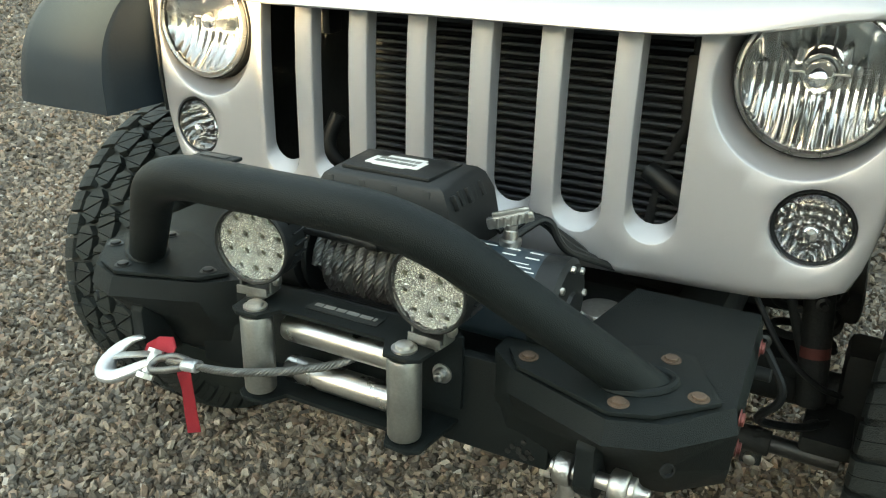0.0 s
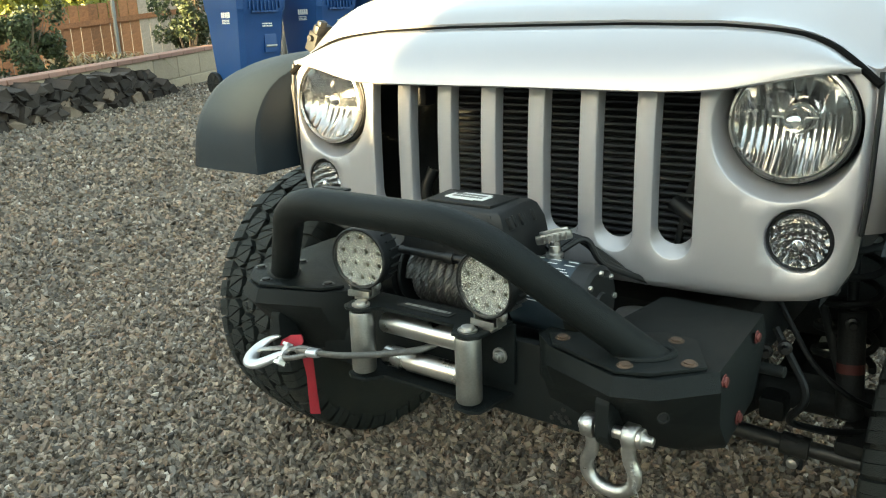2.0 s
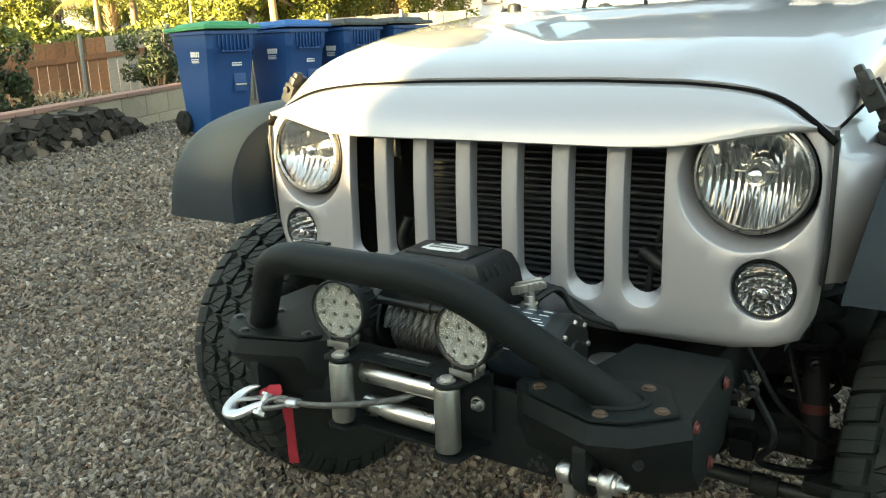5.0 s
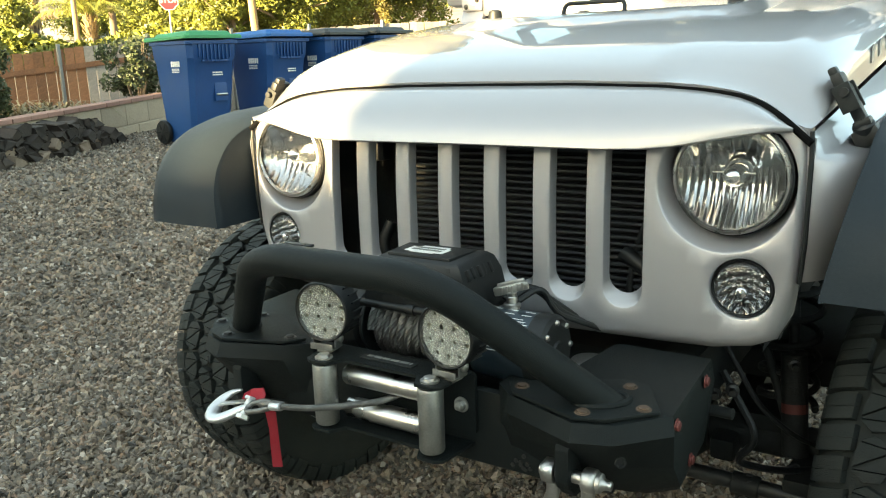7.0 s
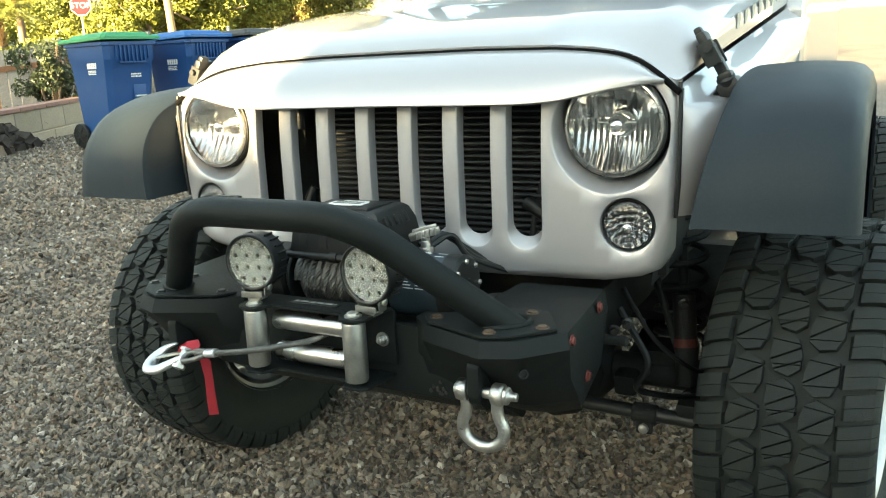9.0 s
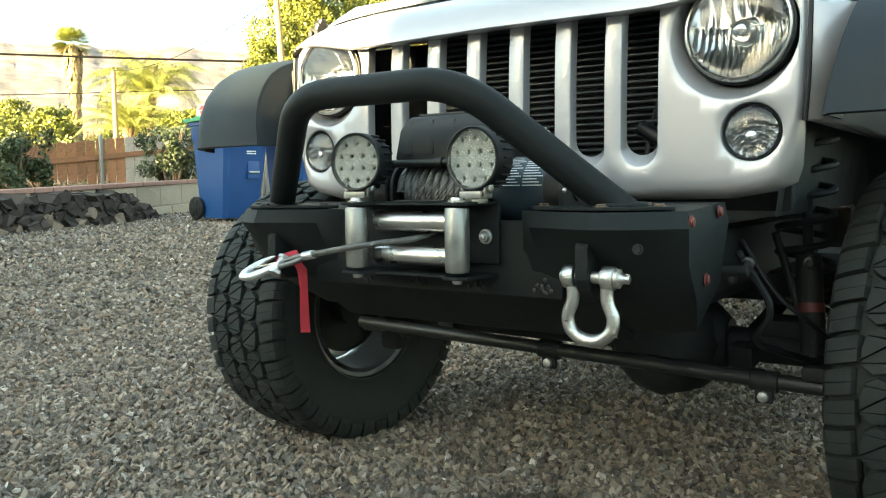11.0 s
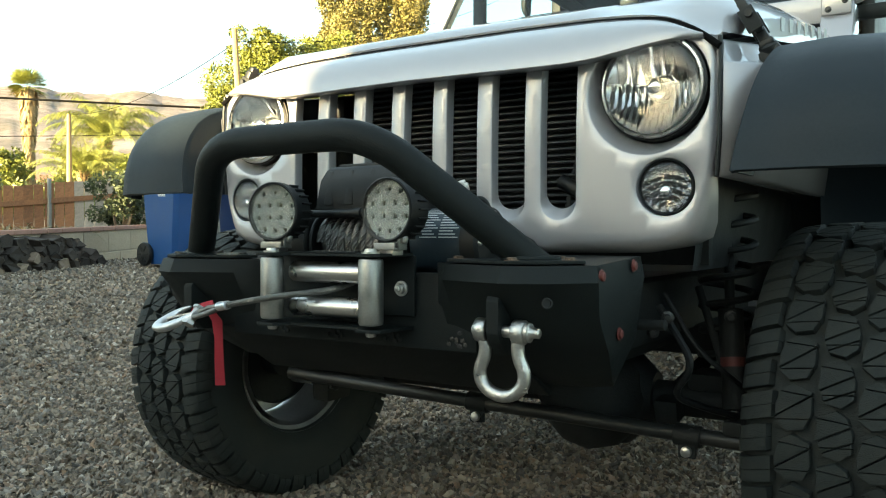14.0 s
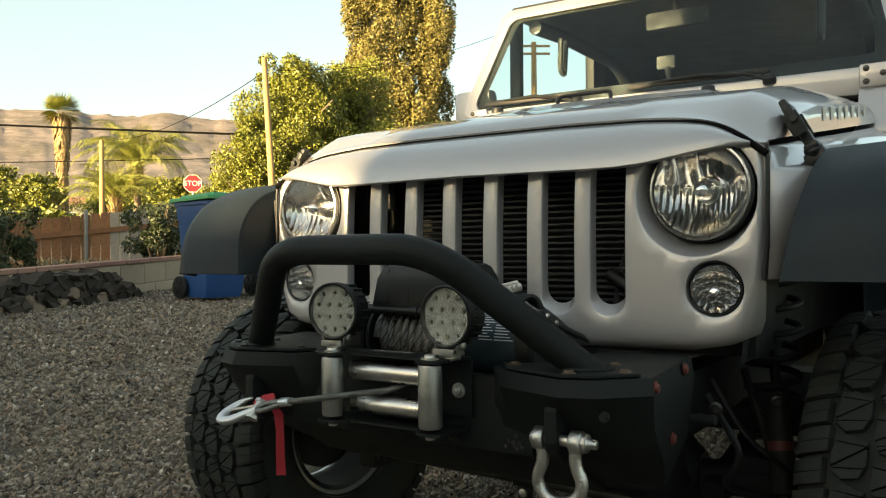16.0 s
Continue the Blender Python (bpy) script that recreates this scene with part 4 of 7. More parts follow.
def wing(s):
    """A bumper wing: flat top, chamfered front edge, faceted face, cut-away underside."""
    top = [(0.215, -0.300), (0.255, -0.345), (0.392, -0.395), (0.455, -0.372), (0.524, -0.296), (0.514, -0.040), (0.330, -0.040), (0.300, -0.17), (0.215, -0.17)]
    def ring(z, k, dy):
        out = []
        for i, (x, y) in enumerate(top):
            front = i in (0, 1, 2, 3, 4)
            out.append((s * (x + (k if i in (3, 4, 5) else 0)), y + (dy if front else 0), z))
        return out
    bm = bmesh.new()
    zt = ZT
    lo = [(0.215, -0.165, 0.597), (0.262, -0.162, 0.596), (0.372, -0.152, 0.594), (0.430, -0.132, 0.590), (0.474, -0.092, 0.590), (0.470, -0.060, 0.62), (0.330, -0.05, 0.64), (0.300, -0.17, 0.62), (0.215, -0.17, 0.62)]
    low2 = [(0.215, -0.288, 0.678), (0.260, -0.290, 0.676), (0.388, -0.296, 0.672), (0.450, -0.278, 0.670), (0.513, -0.218, 0.668), (0.506, -0.058, 0.68), (0.330, -0.05, 0.68), (0.300, -0.17, 0.68), (0.215, -0.17, 0.68)]
    mid = [(0.215, -0.299, 0.745), (0.258, -0.318, 0.742), (0.392, -0.335, 0.738), (0.452, -0.325, 0.735), (0.521, -0.284, 0.735), (0.513, -0.060, 0.735), (0.330, -0.05, 0.735), (0.300, -0.17, 0.735), (0.215, -0.17, 0.735)]
    up = [(x * 1.003, y - (0.004 if i in (1, 2, 3, 4) else 0), zt - (0.026 if i else 0.012)) for i, (x, y) in enumerate(top)]
    tp = [(x - (0.006 if i in (4, 5) else 0), y + (0.008 if i in (1, 2, 3, 4) else 0), zt + (0.012 if i in (5, 6) else 0.002)) for i, (x, y) in enumerate(top)]
    loops = [[(s * x, y, z) for x, y, z in lp] for lp in (lo, low2, mid, up, tp)]
    rings(bm, loops)
    es = [e for e in bm.edges if e.calc_face_angle(0) > 0.3]
    bmesh.ops.bevel(bm, geom=es, offset=0.004, segments=2, affect='EDGES', profile=0.6)
    w = part("bumper_wing", bm, M_POWDER, car, "faceted black steel bumper wing", 30)
    # bolted hoop foot plate
    bm = bmesh.new()
    pl = [(s * x, y) for x, y in ((0.235, -0.300), (0.262, -0.338), (0.392, -0.383), (0.440, -0.366), (0.503, -0.300), (0.452, -0.205), (0.40, -0.20))]
    prism(bm, pl if s > 0 else list(reversed(pl)), "z", zt + 0.0045, zt + 0.0105, 0.0015)
    fp = part("hoop_foot_plate", bm, M_POWDER, w)
    for i, (x, y) in enumerate(((0.267, -0.312), (0.398, -0.360), (0.477, -0.304), (0.427, -0.229))):
        bolt("bolt", (s * x, y, zt + 0.0105), (0, 0, 1), 0.0085, 0.005, M_BOLT if s > 0 else M_DBOLT, w, "rust-tinged button bolt" if s > 0 else "dark button bolt", 18)
    if s > 0:
        for x, y, z in ((0.5225, -0.281, 0.806), (0.5185, -0.11, 0.818), (0.5165, -0.178, 0.700)):
            bolt("side_bolt", (x, y, z), (1, 0, 0), 0.008, 0.006, M_REDBOLT, w, "red bolt head", 18)
    # shackle tab
    bm = bmesh.new()
    tab = [(-0.41, 0.695), (-0.418, 0.71), (-0.418, 0.765), (-0.412, 0.775), (-0.30, 0.775), (-0.30, 0.67), (-0.385, 0.672)]
    prism(bm, [(y + 0.045, z) for y, z in tab], "x", s * 0.368 - 0.012, s * 0.368 + 0.012, 0.003)
    part("shackle_tab", bm, M_POWDER, w, "thick black steel shackle tab")
    # round hole in the face
    bm = bmesh.new()
    revolve(bm, [(0.009, 0), (0.009, 0.004), (0.0065, 0.004), (0.006, 0.001)], (s * 0.462, -0.362, 0.765), (0.6 * s, -0.75, 0), 16)
    part("face_hole", bm, M_BLACK, w)
    return w


for s in (1, -1):
    wing(s)

# perforated lower panel with paw-like cut-outs
rnd = random.Random(5)
for cx in (-0.16, -0.02, 0.12, 0.262):
    bm = bmesh.new()
    for k in range(9):
        a = rnd.uniform(0, 6.28)
        r = 0.006 + 0.014 * (k % 3) / 2
        x, z = cx + r * math.cos(k * 0.7), 0.675 + r * math.sin(k * 0.7) + 0.002 * k
        revolve(bm, [(0.0042, 0), (0.0042, 0.003), (0.002, 0.0035)], (x, -0.304, z), (0, -1, 0), 7)
    part("vent_cluster", bm, M_DBOLT if cx > 0.2 else M_DARK, bumper, "cluster of small cut-outs")

# tubular hoop
HC, HF = (0.186, -0.467, 1.046), (0.405, -0.303, ZT + 0.008)
bm = bmesh.new()
FOOT = Vector(HF) + (Vector(HF) - Vector(HC)).normalized() * 0.035
path = smooth_path([(-FOOT.x, FOOT.y, FOOT.z), (-HC[0], HC[1], HC[2]), (HC[0], HC[1], HC[2]), (FOOT.x, FOOT.y, FOOT.z)], 0.085, 12)
tube(bm, path, 0.0285, 28)
hoop = part("bumper_hoop", bm, M_POWDER, car, "matt black bent tube hoop over the winch", 60)
for s in (1, -1):
    bm = bmesh.new()
    pts = []
    d = (Vector(HC) - Vector(HF)).normalized()
    for k in range(33):
        a = 2 * math.pi * k / 32
        u = Vector((math.cos(a), math.sin(a), 0))
        f = 0.0285 / math.sqrt(max(0.05, 1 - (u.dot(Vector((d.x, d.y, 0)))) ** 2))
        pts.append(Vector((s * (HF[0] + u.x * f), HF[1] + u.y * f, HF[2] + 0.004)))
    tube(bm, pts, 0.006, 8, False)
    part("weld", bm, M_POWDER, hoop)
    bm = bmesh.new()
    p = Vector((s * 0.285, -0.427 - 0.02, 0.965))
    revolve(bm, [(0.005, 0), (0.004, 0.003), (0.001, 0.004)], (s * 0.292, -0.414, 0.950), (0.3 * s, -1, 0.2), 10)
    part("plug", bm, M_DARK, hoop)
# slotted light tab on the tube's top
bm = bmesh.new()
box(bm, (-0.10, HC[1] + 0.018, HC[2] + 0.024), (0.060, 0.030, 0.005), 0.002)
part("light_tab", bm, M_POWDER, hoop)
bm = bmesh.new()
box(bm, (-0.10, HC[1] + 0.018, HC[2] + 0.0265), (0.040, 0.010, 0.003), 0.001)
part("tab_slot", bm, M_BLACK, hoop)

# roller fairlead
FX = 0.0095
bm = bmesh.new()
box(bm, (FX + 0.003, -0.3115, 0.780), (0.325, 0.008, 0.112), 0.003)
for z in (0.838, 0.703):
    prism(bm, [(FX - 0.15, -0.400), (FX - 0.135, -0.410), (FX - 0.10, -0.408), (FX - 0.085, -0.375), (FX + 0.085, -0.375), (FX + 0.10, -0.408), (FX + 0.135, -0.410), (FX + 0.15, -0.400), (FX + 0.16, -0.31), (FX - 0.16, -0.31)], "z", z - 0.003, z + 0.003, 0.001)
fair = part("roller_fairlead", bm, M_POWDER, car, "black fairlead frame with four steel rollers")
for x in (-0.110, 0.129):
    bm = bmesh.new()
    revolve(bm, [(0.0105, 0), (0.021, 0.002), (0.0228, 0.006), (0.0228, 0.116), (0.021, 0.120), (0.0105, 0.122)], (x, -0.387, 0.711), (0, 0, 1), 32)
    part("vertical_roller", bm, M_ROLLER, fair, "worn satin steel roller")
    bm = bmesh.new()
    revolve(bm, [(0.017, 0), (0.017, 0.003), (0.012, 0.0035), (0.011, 0.008), (0.009, 0.009)], (x, -0.387, 0.841), (0, 0, 1), 20)
    part("roller_bolt", bm, M_ZINC, fair)
    bm = bmesh.new()
    revolve(bm, [(0.011, 0), (0.009, 0.008), (0.006, 0.009)], (x, -0.387, 0.700), (0, 0, -1), 12)
    part("roller_nut", bm, M_ZINC, fair)
for z in (0.803, 0.737):
    bm = bmesh.new()
    revolve(bm, [(0.009, 0), (0.018, 0.002), (0.0198, 0.006), (0.0198, 0.184), (0.018, 0.188), (0.009, 0.190)], (FX - 0.095, -0.352, z), (1, 0, 0), 32)
    part("horizontal_roller", bm, M_STEEL, fair, "satin steel roller")
for x in (FX + 0.137,):
    bm = bmesh.new()
    revolve(bm, [(0.0145, 0), (0.0145, 0.0025), (0.0105, 0.003), (0.010, 0.009), (0.009, 0.0105), (0.006, 0.0105), (0.006, 0.016), (0.0045, 0.017)], (x, -0.3155, 0.775), (0, -1, 0), 6 * 3)
    part("mount_nut", bm, M_ZINC, fair, "zinc nut and washer")
bm = bmesh.new()
box(bm, (FX, -0.345, 0.8425), (0.115, 0.022, 0.0012), 0.0003)
part("name_plate", bm, M_DARK, fair)
bm = bmesh.new()
bars(bm, (FX - 0.05, -0.337, 0.8434), (1, 0, 0), (0, 1, 0), 0.10, 0.014, 1, 3)
part("plate_print", bm, M_POST, fair)


def led_light(x, y, z, yaw):
    """Round work lamp: finned black body, clear lens over fourteen reflectors, angled bracket."""
    e = pose(x, y, z, 0, 0, yaw)
    R = 0.0585
    bm = bmesh.new()
    revolve(bm, [(0.050, -0.052), (0.054, -0.050), (0.054, -0.016), (R, -0.014), (R, 0.004), (0.0565, 0.006), (0.0535, 0.005), (0.0535, -0.002)], (0, 0, 0), (0, -1, 0), 48, False)
    revolve(bm, [(0.05, -0.052), (0.002, -0.053)], (0, 0, 0), (0, -1, 0), 48, False)
    ob = part("work_lamp", bm, M_BLACK, car, "round black LED work lamp")
    ob.matrix_basis = e
    for k in range(22):
        a = 2 * math.pi * k / 22
        if abs(math.cos(a)) > 0.25:
            bm = bmesh.new()
            box(bm, (0.0555 * math.cos(a), 0.036, 0.0555 * math.sin(a)), (0.007, 0.030, 0.003), 0.0006, Matrix.Rotation(-a, 3, 'Y'), 1)
            part("heat_sink_fin", bm, M_BLACK, ob)
    bm = bmesh.new()
    revolve(bm, [(0.0535, 0.0005), (0.0535, 0.003), (0.002, 0.0036)], (0, 0, 0), (0, -1, 0), 40)
    l = part("lens", bm, M_GLASS, ob, "clear ribbed lens")
    l.visible_shadow = False
    bm = bmesh.new()
    n = 108
    spots = [(-0.027, 0.034), (0, 0.037), (0.027, 0.034), (-0.039, 0.011), (-0.013, 0.012), (0.013, 0.012), (0.039, 0.011), (-0.039, -0.013), (-0.013, -0.012), (0.013, -0.012), (0.039, -0.013), (-0.024, -0.036), (0, -0.038), (0.024, -0.036)]
    vs = {}
    for i in range(n + 1):
        for j in range(n + 1):
            px, pz = -0.0535 + 0.107 * i / n, -0.0535 + 0.107 * j / n
            if math.hypot(px, pz) < 0.0533:
                d = min(math.hypot(px - a, pz - b) for a, b in spots)
                row = math.floor(pz / 0.0046)
                dep = 0.013 * max(0, 1 - d / 0.0068) - 0.0030 * abs(math.sin(math.pi * (px / 0.0052 + 0.5 * (row % 2)))) * abs(math.sin(math.pi * pz / 0.0046))
                vs[i, j] = bm.verts.new((px, 0.004 + dep, pz))
    for i in range(n):
        for j in range(n):
            q = [vs.get(k) for k in ((i, j), (i + 1, j), (i + 1, j + 1), (i, j + 1))]
            if all(q):
                bm.faces.new(q)
    part("reflector_plate", bm, M_LED, ob, "bright pebbled reflector plate", 30)
    for a, b in spots:
        bm = bmesh.new()
        revolve(bm, [(0.0036, -0.012), (0.0036, -0.0085), (0.0018, -0.0075)], (a, 0, b), (0, -1, 0), 12)
        part("led", bm, M_LEDCHIP, ob)
    bm = bmesh.new()
    box(bm, (0, 0.008, -0.071), (0.050, 0.036, 0.004), 0.001)
    for s in (1, -1):
        box(bm, (s * 0.024, 0.012, -0.058), (0.0035, 0.024, 0.030), 0.001)
    box(bm, (0, -0.009, -0.066), (0.048, 0.003, 0.012), 0.0008)
    br = part("bracket", bm, M_ROLLER, ob, "bare steel bracket")
    for s in (1, -1):
        bm = bmesh.new()
        revolve(bm, [(0.0085, 0), (0.008, 0.006), (0.005, 0.008)], (s * 0.026, 0.012, -0.054), (s, 0, 0), 12)
        part("bracket_bolt", bm, M_ZINC, ob)
    # stem that carries the lamp on the fairlead's top
    bm = bmesh.new()
    box(bm, (0, 0.012, -0.0775), (0.03, 0.03, 0.010), 0.002)
    part("bracket_nut", bm, M_ZINC, ob)


led_light(-0.130, -0.362, 0.921, 8)
led_light(0.151, -0.366, 0.920, -4)

# winch: drum with wire rope, motor, gear housing, control box
WY, WZ = -0.205, 0.860
bm = bmesh.new()
rod(bm, (-0.125, WY, WZ), (0.125, WY, WZ), 0.034, 24)
winch = part("winch", bm, M_BLACK, car, "black electric winch with wire rope")
bm = bmesh.new()
pts = []
turns, wraps = 11, 24
R = 0.050
for k in range(turns * wraps + 1):
    a = 2 * math.pi * k / wraps
    x = -0.100 + 0.200 * k / (turns * wraps)
    pts.append((x, WY - R * math.cos(a), WZ + R * math.sin(a)))
tube(bm, pts, 0.0082, 8)
part("rope_coil", bm, M_ROPE, winch, "coiled steel wire rope", 70)
# strands twisted round each turn
bm = bmesh.new()
for st in range(6):
    pp = []
    for k in range(turns * wraps * 2 + 1):
        a = math.pi * k / wraps
        x = -0.100 + 0.200 * k / (turns * wraps * 2)
        ph = a * 6 + st * math.pi / 3
        rr = R + 0.0064 * math.cos(ph)
        pp.append((x + 0.0064 * math.sin(ph), WY - rr * math.cos(a), WZ + rr * math.sin(a)))
    tube(bm, pp, 0.0035, 5)
part("rope_lay", bm, M_ROPE, winch, "", 70)
for x in (-0.118, 0.118):
    bm = bmesh.new()
    revolve(bm, [(0.062, -0.004), (0.064, -0.002), (0.064, 0.002), (0.062, 0.004)], (x, WY, WZ), (1, 0, 0), 32)
    part("drum_flange", bm, M_BLACK, winch)
bm = bmesh.new()
revolve(bm, [(0.058, 0), (0.066, 0.006), (0.066, 0.118), (0.062, 0.122)], (0.128, WY, WZ), (1, 0, 0), 36)
motor = part("winch_motor", bm, M_NAVY, winch, "dark blue winch motor with a printed label")
bm = bmesh.new()
for k in range(12):
    for j in range(1):
        a0 = radians(8 + k * 5.2)
        rr = 0.0664
        for (xa, xb) in ((0.156, 0.194), (0.198, 0.240)):
            ps = []
            for a in (a0, a0 + radians(1.6)):
                ps.append([(xa, WY - rr * math.cos(a), WZ + rr * math.sin(a)), (xb - 0.006 * (k % 3), WY - rr * math.cos(a), WZ + rr * math.sin(a))])
            bm.faces.new([bm.verts.new(p) for p in (ps[0][0], ps[0][1], ps[1][1], ps[1][0])])
for k in range(3):
    a0, rr = radians(76), 0.0664
    xa = 0.150 + 0.034 * k
    bm.faces.new([bm.verts.new(p) for p in [(xa, WY - rr * math.cos(a0), WZ + rr * math.sin(a0)), (xa + 0.02, WY - rr * math.cos(a0), WZ + rr * math.sin(a0)), (xa + 0.02, WY - rr * math.cos(a0 + 0.3), WZ + rr * math.sin(a0 + 0.3)), (xa, WY - rr * math.cos(a0 + 0.3), WZ + rr * math.sin(a0 + 0.3))]])
part("motor_label_print", bm, M_LABEL, motor, "rows of small white print")
bm = bmesh.new()
revolve(bm, [(0.0672, 0), (0.0672, 0.030), (0.060, 0.036), (0.022, 0.037), (0.020, 0.042)], (0.244, WY, WZ), (1, 0, 0), 36)
part("motor_end_cap", bm, M_BLACK, winch, "black motor end cap")
for k in range(8):
    bm = bmesh.new()
    a = 2 * math.pi * k / 8
    revolve(bm, [(0.006, 0), (0.005, 0.006), (0.003, 0.007)], (0.278, WY - 0.055 * math.cos(a), WZ + 0.055 * math.sin(a)), (1, 0, 0), 8)
    part("motor_bolt", bm, M_STEEL, winch)
bm = bmesh.new()
revolve(bm, [(0.058, 0), (0.066, 0.006), (0.066, 0.10), (0.060, 0.115), (0.050, 0.13), (0.030, 0.135)], (-0.128, WY, WZ), (-1, 0, 0), 36)
gear = part("gear_housing", bm, M_BLACK, winch, "black gear housing with a white plate")
bm = bmesh.new()
ps = []
for a in (radians(10), radians(38)):
    ps.append([(-0.150, WY - 0.0668 * math.cos(a), WZ + 0.0668 * math.sin(a)), (-0.205, WY - 0.0668 * math.cos(a), WZ + 0.0668 * math.sin(a))])
bm.faces.new([bm.verts.new(p) for p in (ps[0][0], ps[0][1], ps[1][1], ps[1][0])])
part("white_plate", bm, M_LABEL, gear)
bm = bmesh.new()
for y, z in ((WY - 0.062, WZ + 0.058), (WY + 0.062, WZ + 0.058), (WY - 0.05, WZ - 0.055)):
    rod(bm, (-0.13, y, z), (0.13, y, z), 0.008, 12)
revolve(bm, [(0.011, 0), (0.011, 0.018)], (0.0, WY - 0.062, WZ + 0.058), (1, 0, 0), 12)
part("tie_bar", bm, M_BLACK, winch)
# control box: a moulded cover with ribs
bm = bmesh.new()
bot = [(-0.098, -0.266), (0.128, -0.266), (0.136, -0.130), (-0.104, -0.130)]
lv = [(0.912, 1.0), (0.930, 1.03), (0.985, 0.95), (1.006, 0.85), (1.013, 0.76)]
loops = []
for z, k in lv:
    cx, cy = 0.014, -0.198
    loops.append([(cx + (x - cx) * k, cy + (y - cy) * k, z + (0.003 if y > -0.2 and z > 1.0 else 0)) for x, y in bot])
rings(bm, loops)
bmesh.ops.bevel(bm, geom=[e for e in bm.edges if e.calc_face_angle(0) > 0.2], offset=0.008, segments=3, affect='EDGES', profile=0.6)
cb = part("control_box", bm, M_BLACK, winch, "black moulded winch control box", 50)
for k in range(4):
    bm = bmesh.new()
    x = -0.070 + 0.052 * k
    prism(bm, [(x - 0.010, 0.935), (x + 0.012, 0.935), (x + 0.006, 1.005), (x - 0.004, 1.005)], "y", -0.2700, -0.240, 0.002)
    for v in bm.verts:
        v.co.y += (v.co.z - 0.935) * 0.17
    part("rib", bm, M_BLACK, cb)
for k in range(5):
    bm = bmesh.new()
    box(bm, (0.120 - 0.004 * (k % 2), -0.242 + 0.019 * k, 0.990), (0.016, 0.009, 0.022), 0.002, Matrix.Rotation(radians(-25), 3, 'Y'))
    part("notch_rib", bm, M_BLACK, cb)
bm = bmesh.new()
prism(bm, [(-0.060, -0.243), (0.082, -0.243), (0.088, -0.153), (-0.064, -0.153)], "z", 1.011, 1.0190, 0.003)
part("cover_plate", bm, M_BLACK, cb)
bm = bmesh.new()
box(bm, (0.006, -0.201, 1.0198), (0.086, 0.034, 0.0015), 0.0005)
box(bm, (0.012, -0.189, 1.0199), (0.062, 0.030, 0.0016), 0.0005)
box(bm, (0.004, -0.211, 1.0199), (0.052, 0.024, 0.0016), 0.0005)
lb = part("box_label", bm, M_LABEL, cb, "white label with dark print")
bm = bmesh.new()
bars(bm, (-0.026, -0.186, 1.0208), (1, 0, 0), (0, 1, 0), 0.066, 0.030, 2, 9)
part("label_print", bm, M_POST, lb)
for x in (-0.085, 0.11):
    bm = bmesh.new()
    box(bm, (x, -0.165, 0.908), (0.03, 0.06, 0.03), 0.006)
    part("box_foot", bm, M_BLACK, cb)
# clutch lever and its collar
bm = bmesh.new()
revolve(bm, [(0.016, 0), (0.016, 0.008), (0.011, 0.010), (0.010, 0.022), (0.007, 0.025)], (0.182, -0.188, 0.925), (0, 0, 1), 20)
cl = part("clutch_lever", bm, M_ZINC, winch, "bright steel clutch lever")
bm = bmesh.new()
q = Matrix.Rotation(radians(24), 3, 'Z') @ Matrix.Rotation(radians(-14), 3, 'Y')
box(bm, (0.180, -0.188, 0.962), (0.066, 0.012, 0.017), 0.0045, q)
box(bm, (0.180, -0.188, 0.972), (0.052, 0.007, 0.010), 0.003, q)
for k in range(5):
    rod(bm, Vector((0.180, -0.188, 0.962)) + q @ Vector((-0.020 + 0.010 * k, -0.0064, -0.007)), Vector((0.180, -0.188, 0.962)) + q @ Vector((-0.016 + 0.010 * k, -0.0064, 0.007)), 0.0022, 8)
revolve(bm, [(0.009, -0.016), (0.009, -0.006)], (0.182, -0.188, 0.961), (0, 0, 1), 16)
part("wing_head", bm, M_ZINC, cl)
for k in range(3):
    bm = bmesh.new()
    tube(bm, smooth_path([(0.15 + 0.015 * k, -0.16, 0.93), (0.17 + 0.02 * k, -0.12, 0.955), (0.23, -0.07 - 0.02 * k, 0.90), (0.26 + 0.02 * k, 0.0, 0.84)], 0.03), 0.006, 8)
    part("power_cable", bm, M_BLACK, winch)
# silver cap behind the bumper
bm = bmesh.new()
revolve(bm, [(0.040, -0.07), (0.040, -0.02), (0.037, -0.018), (0.037, -0.004), (0.034, 0.0), (0.012, 0.001)], (0.290, -0.080, 0.808), (0, 0, 1), 32)
part("canister", bm, M_ZINC, car, "small round silver canister behind the bumper")

# rope run, ferrule, hook, strap
RP = [(0.05, -0.27, 0.80), (0.02, -0.350, 0.770), (-0.06, -0.402, 0.760), (-0.115, -0.4195, 0.751), (-0.160, -0.422, 0.743), (-0.212, -0.417, 0.734), (-0.262, -0.415, 0.726)]
bm = bmesh.new()
fine_pts = smooth_path(RP, 0.05, 6)
tube(bm, fine_pts, 0.0048, 10)
line = part("rope_line", bm, M_ROPE, winch, "taut steel wire rope to the hook")
bm = bmesh.new()
dense = []
for a, b in zip(fine_pts, fine_pts[1:]):
    m = max(1, int((b - a).length / 0.0018))
    dense += [a.lerp(b, k / m) for k in range(m)]
dense.append(fine_pts[-1])
for st in range(6):
    pp = []
    for k, p in enumerate(dense):
        d = (dense[min(k + 1, len(dense) - 1)] - dense[max(0, k - 1)]).normalized()
        u, v = basis(d)
        ph = k * 0.0018 / 0.034 * 2 * math.pi + st * math.pi / 3
        pp.append(p + (u * math.cos(ph) + v * math.sin(ph)) * 0.0042)
    tube(bm, pp, 0.0022, 5)
part("line_lay", bm, M_ROPE, line, "", 70)
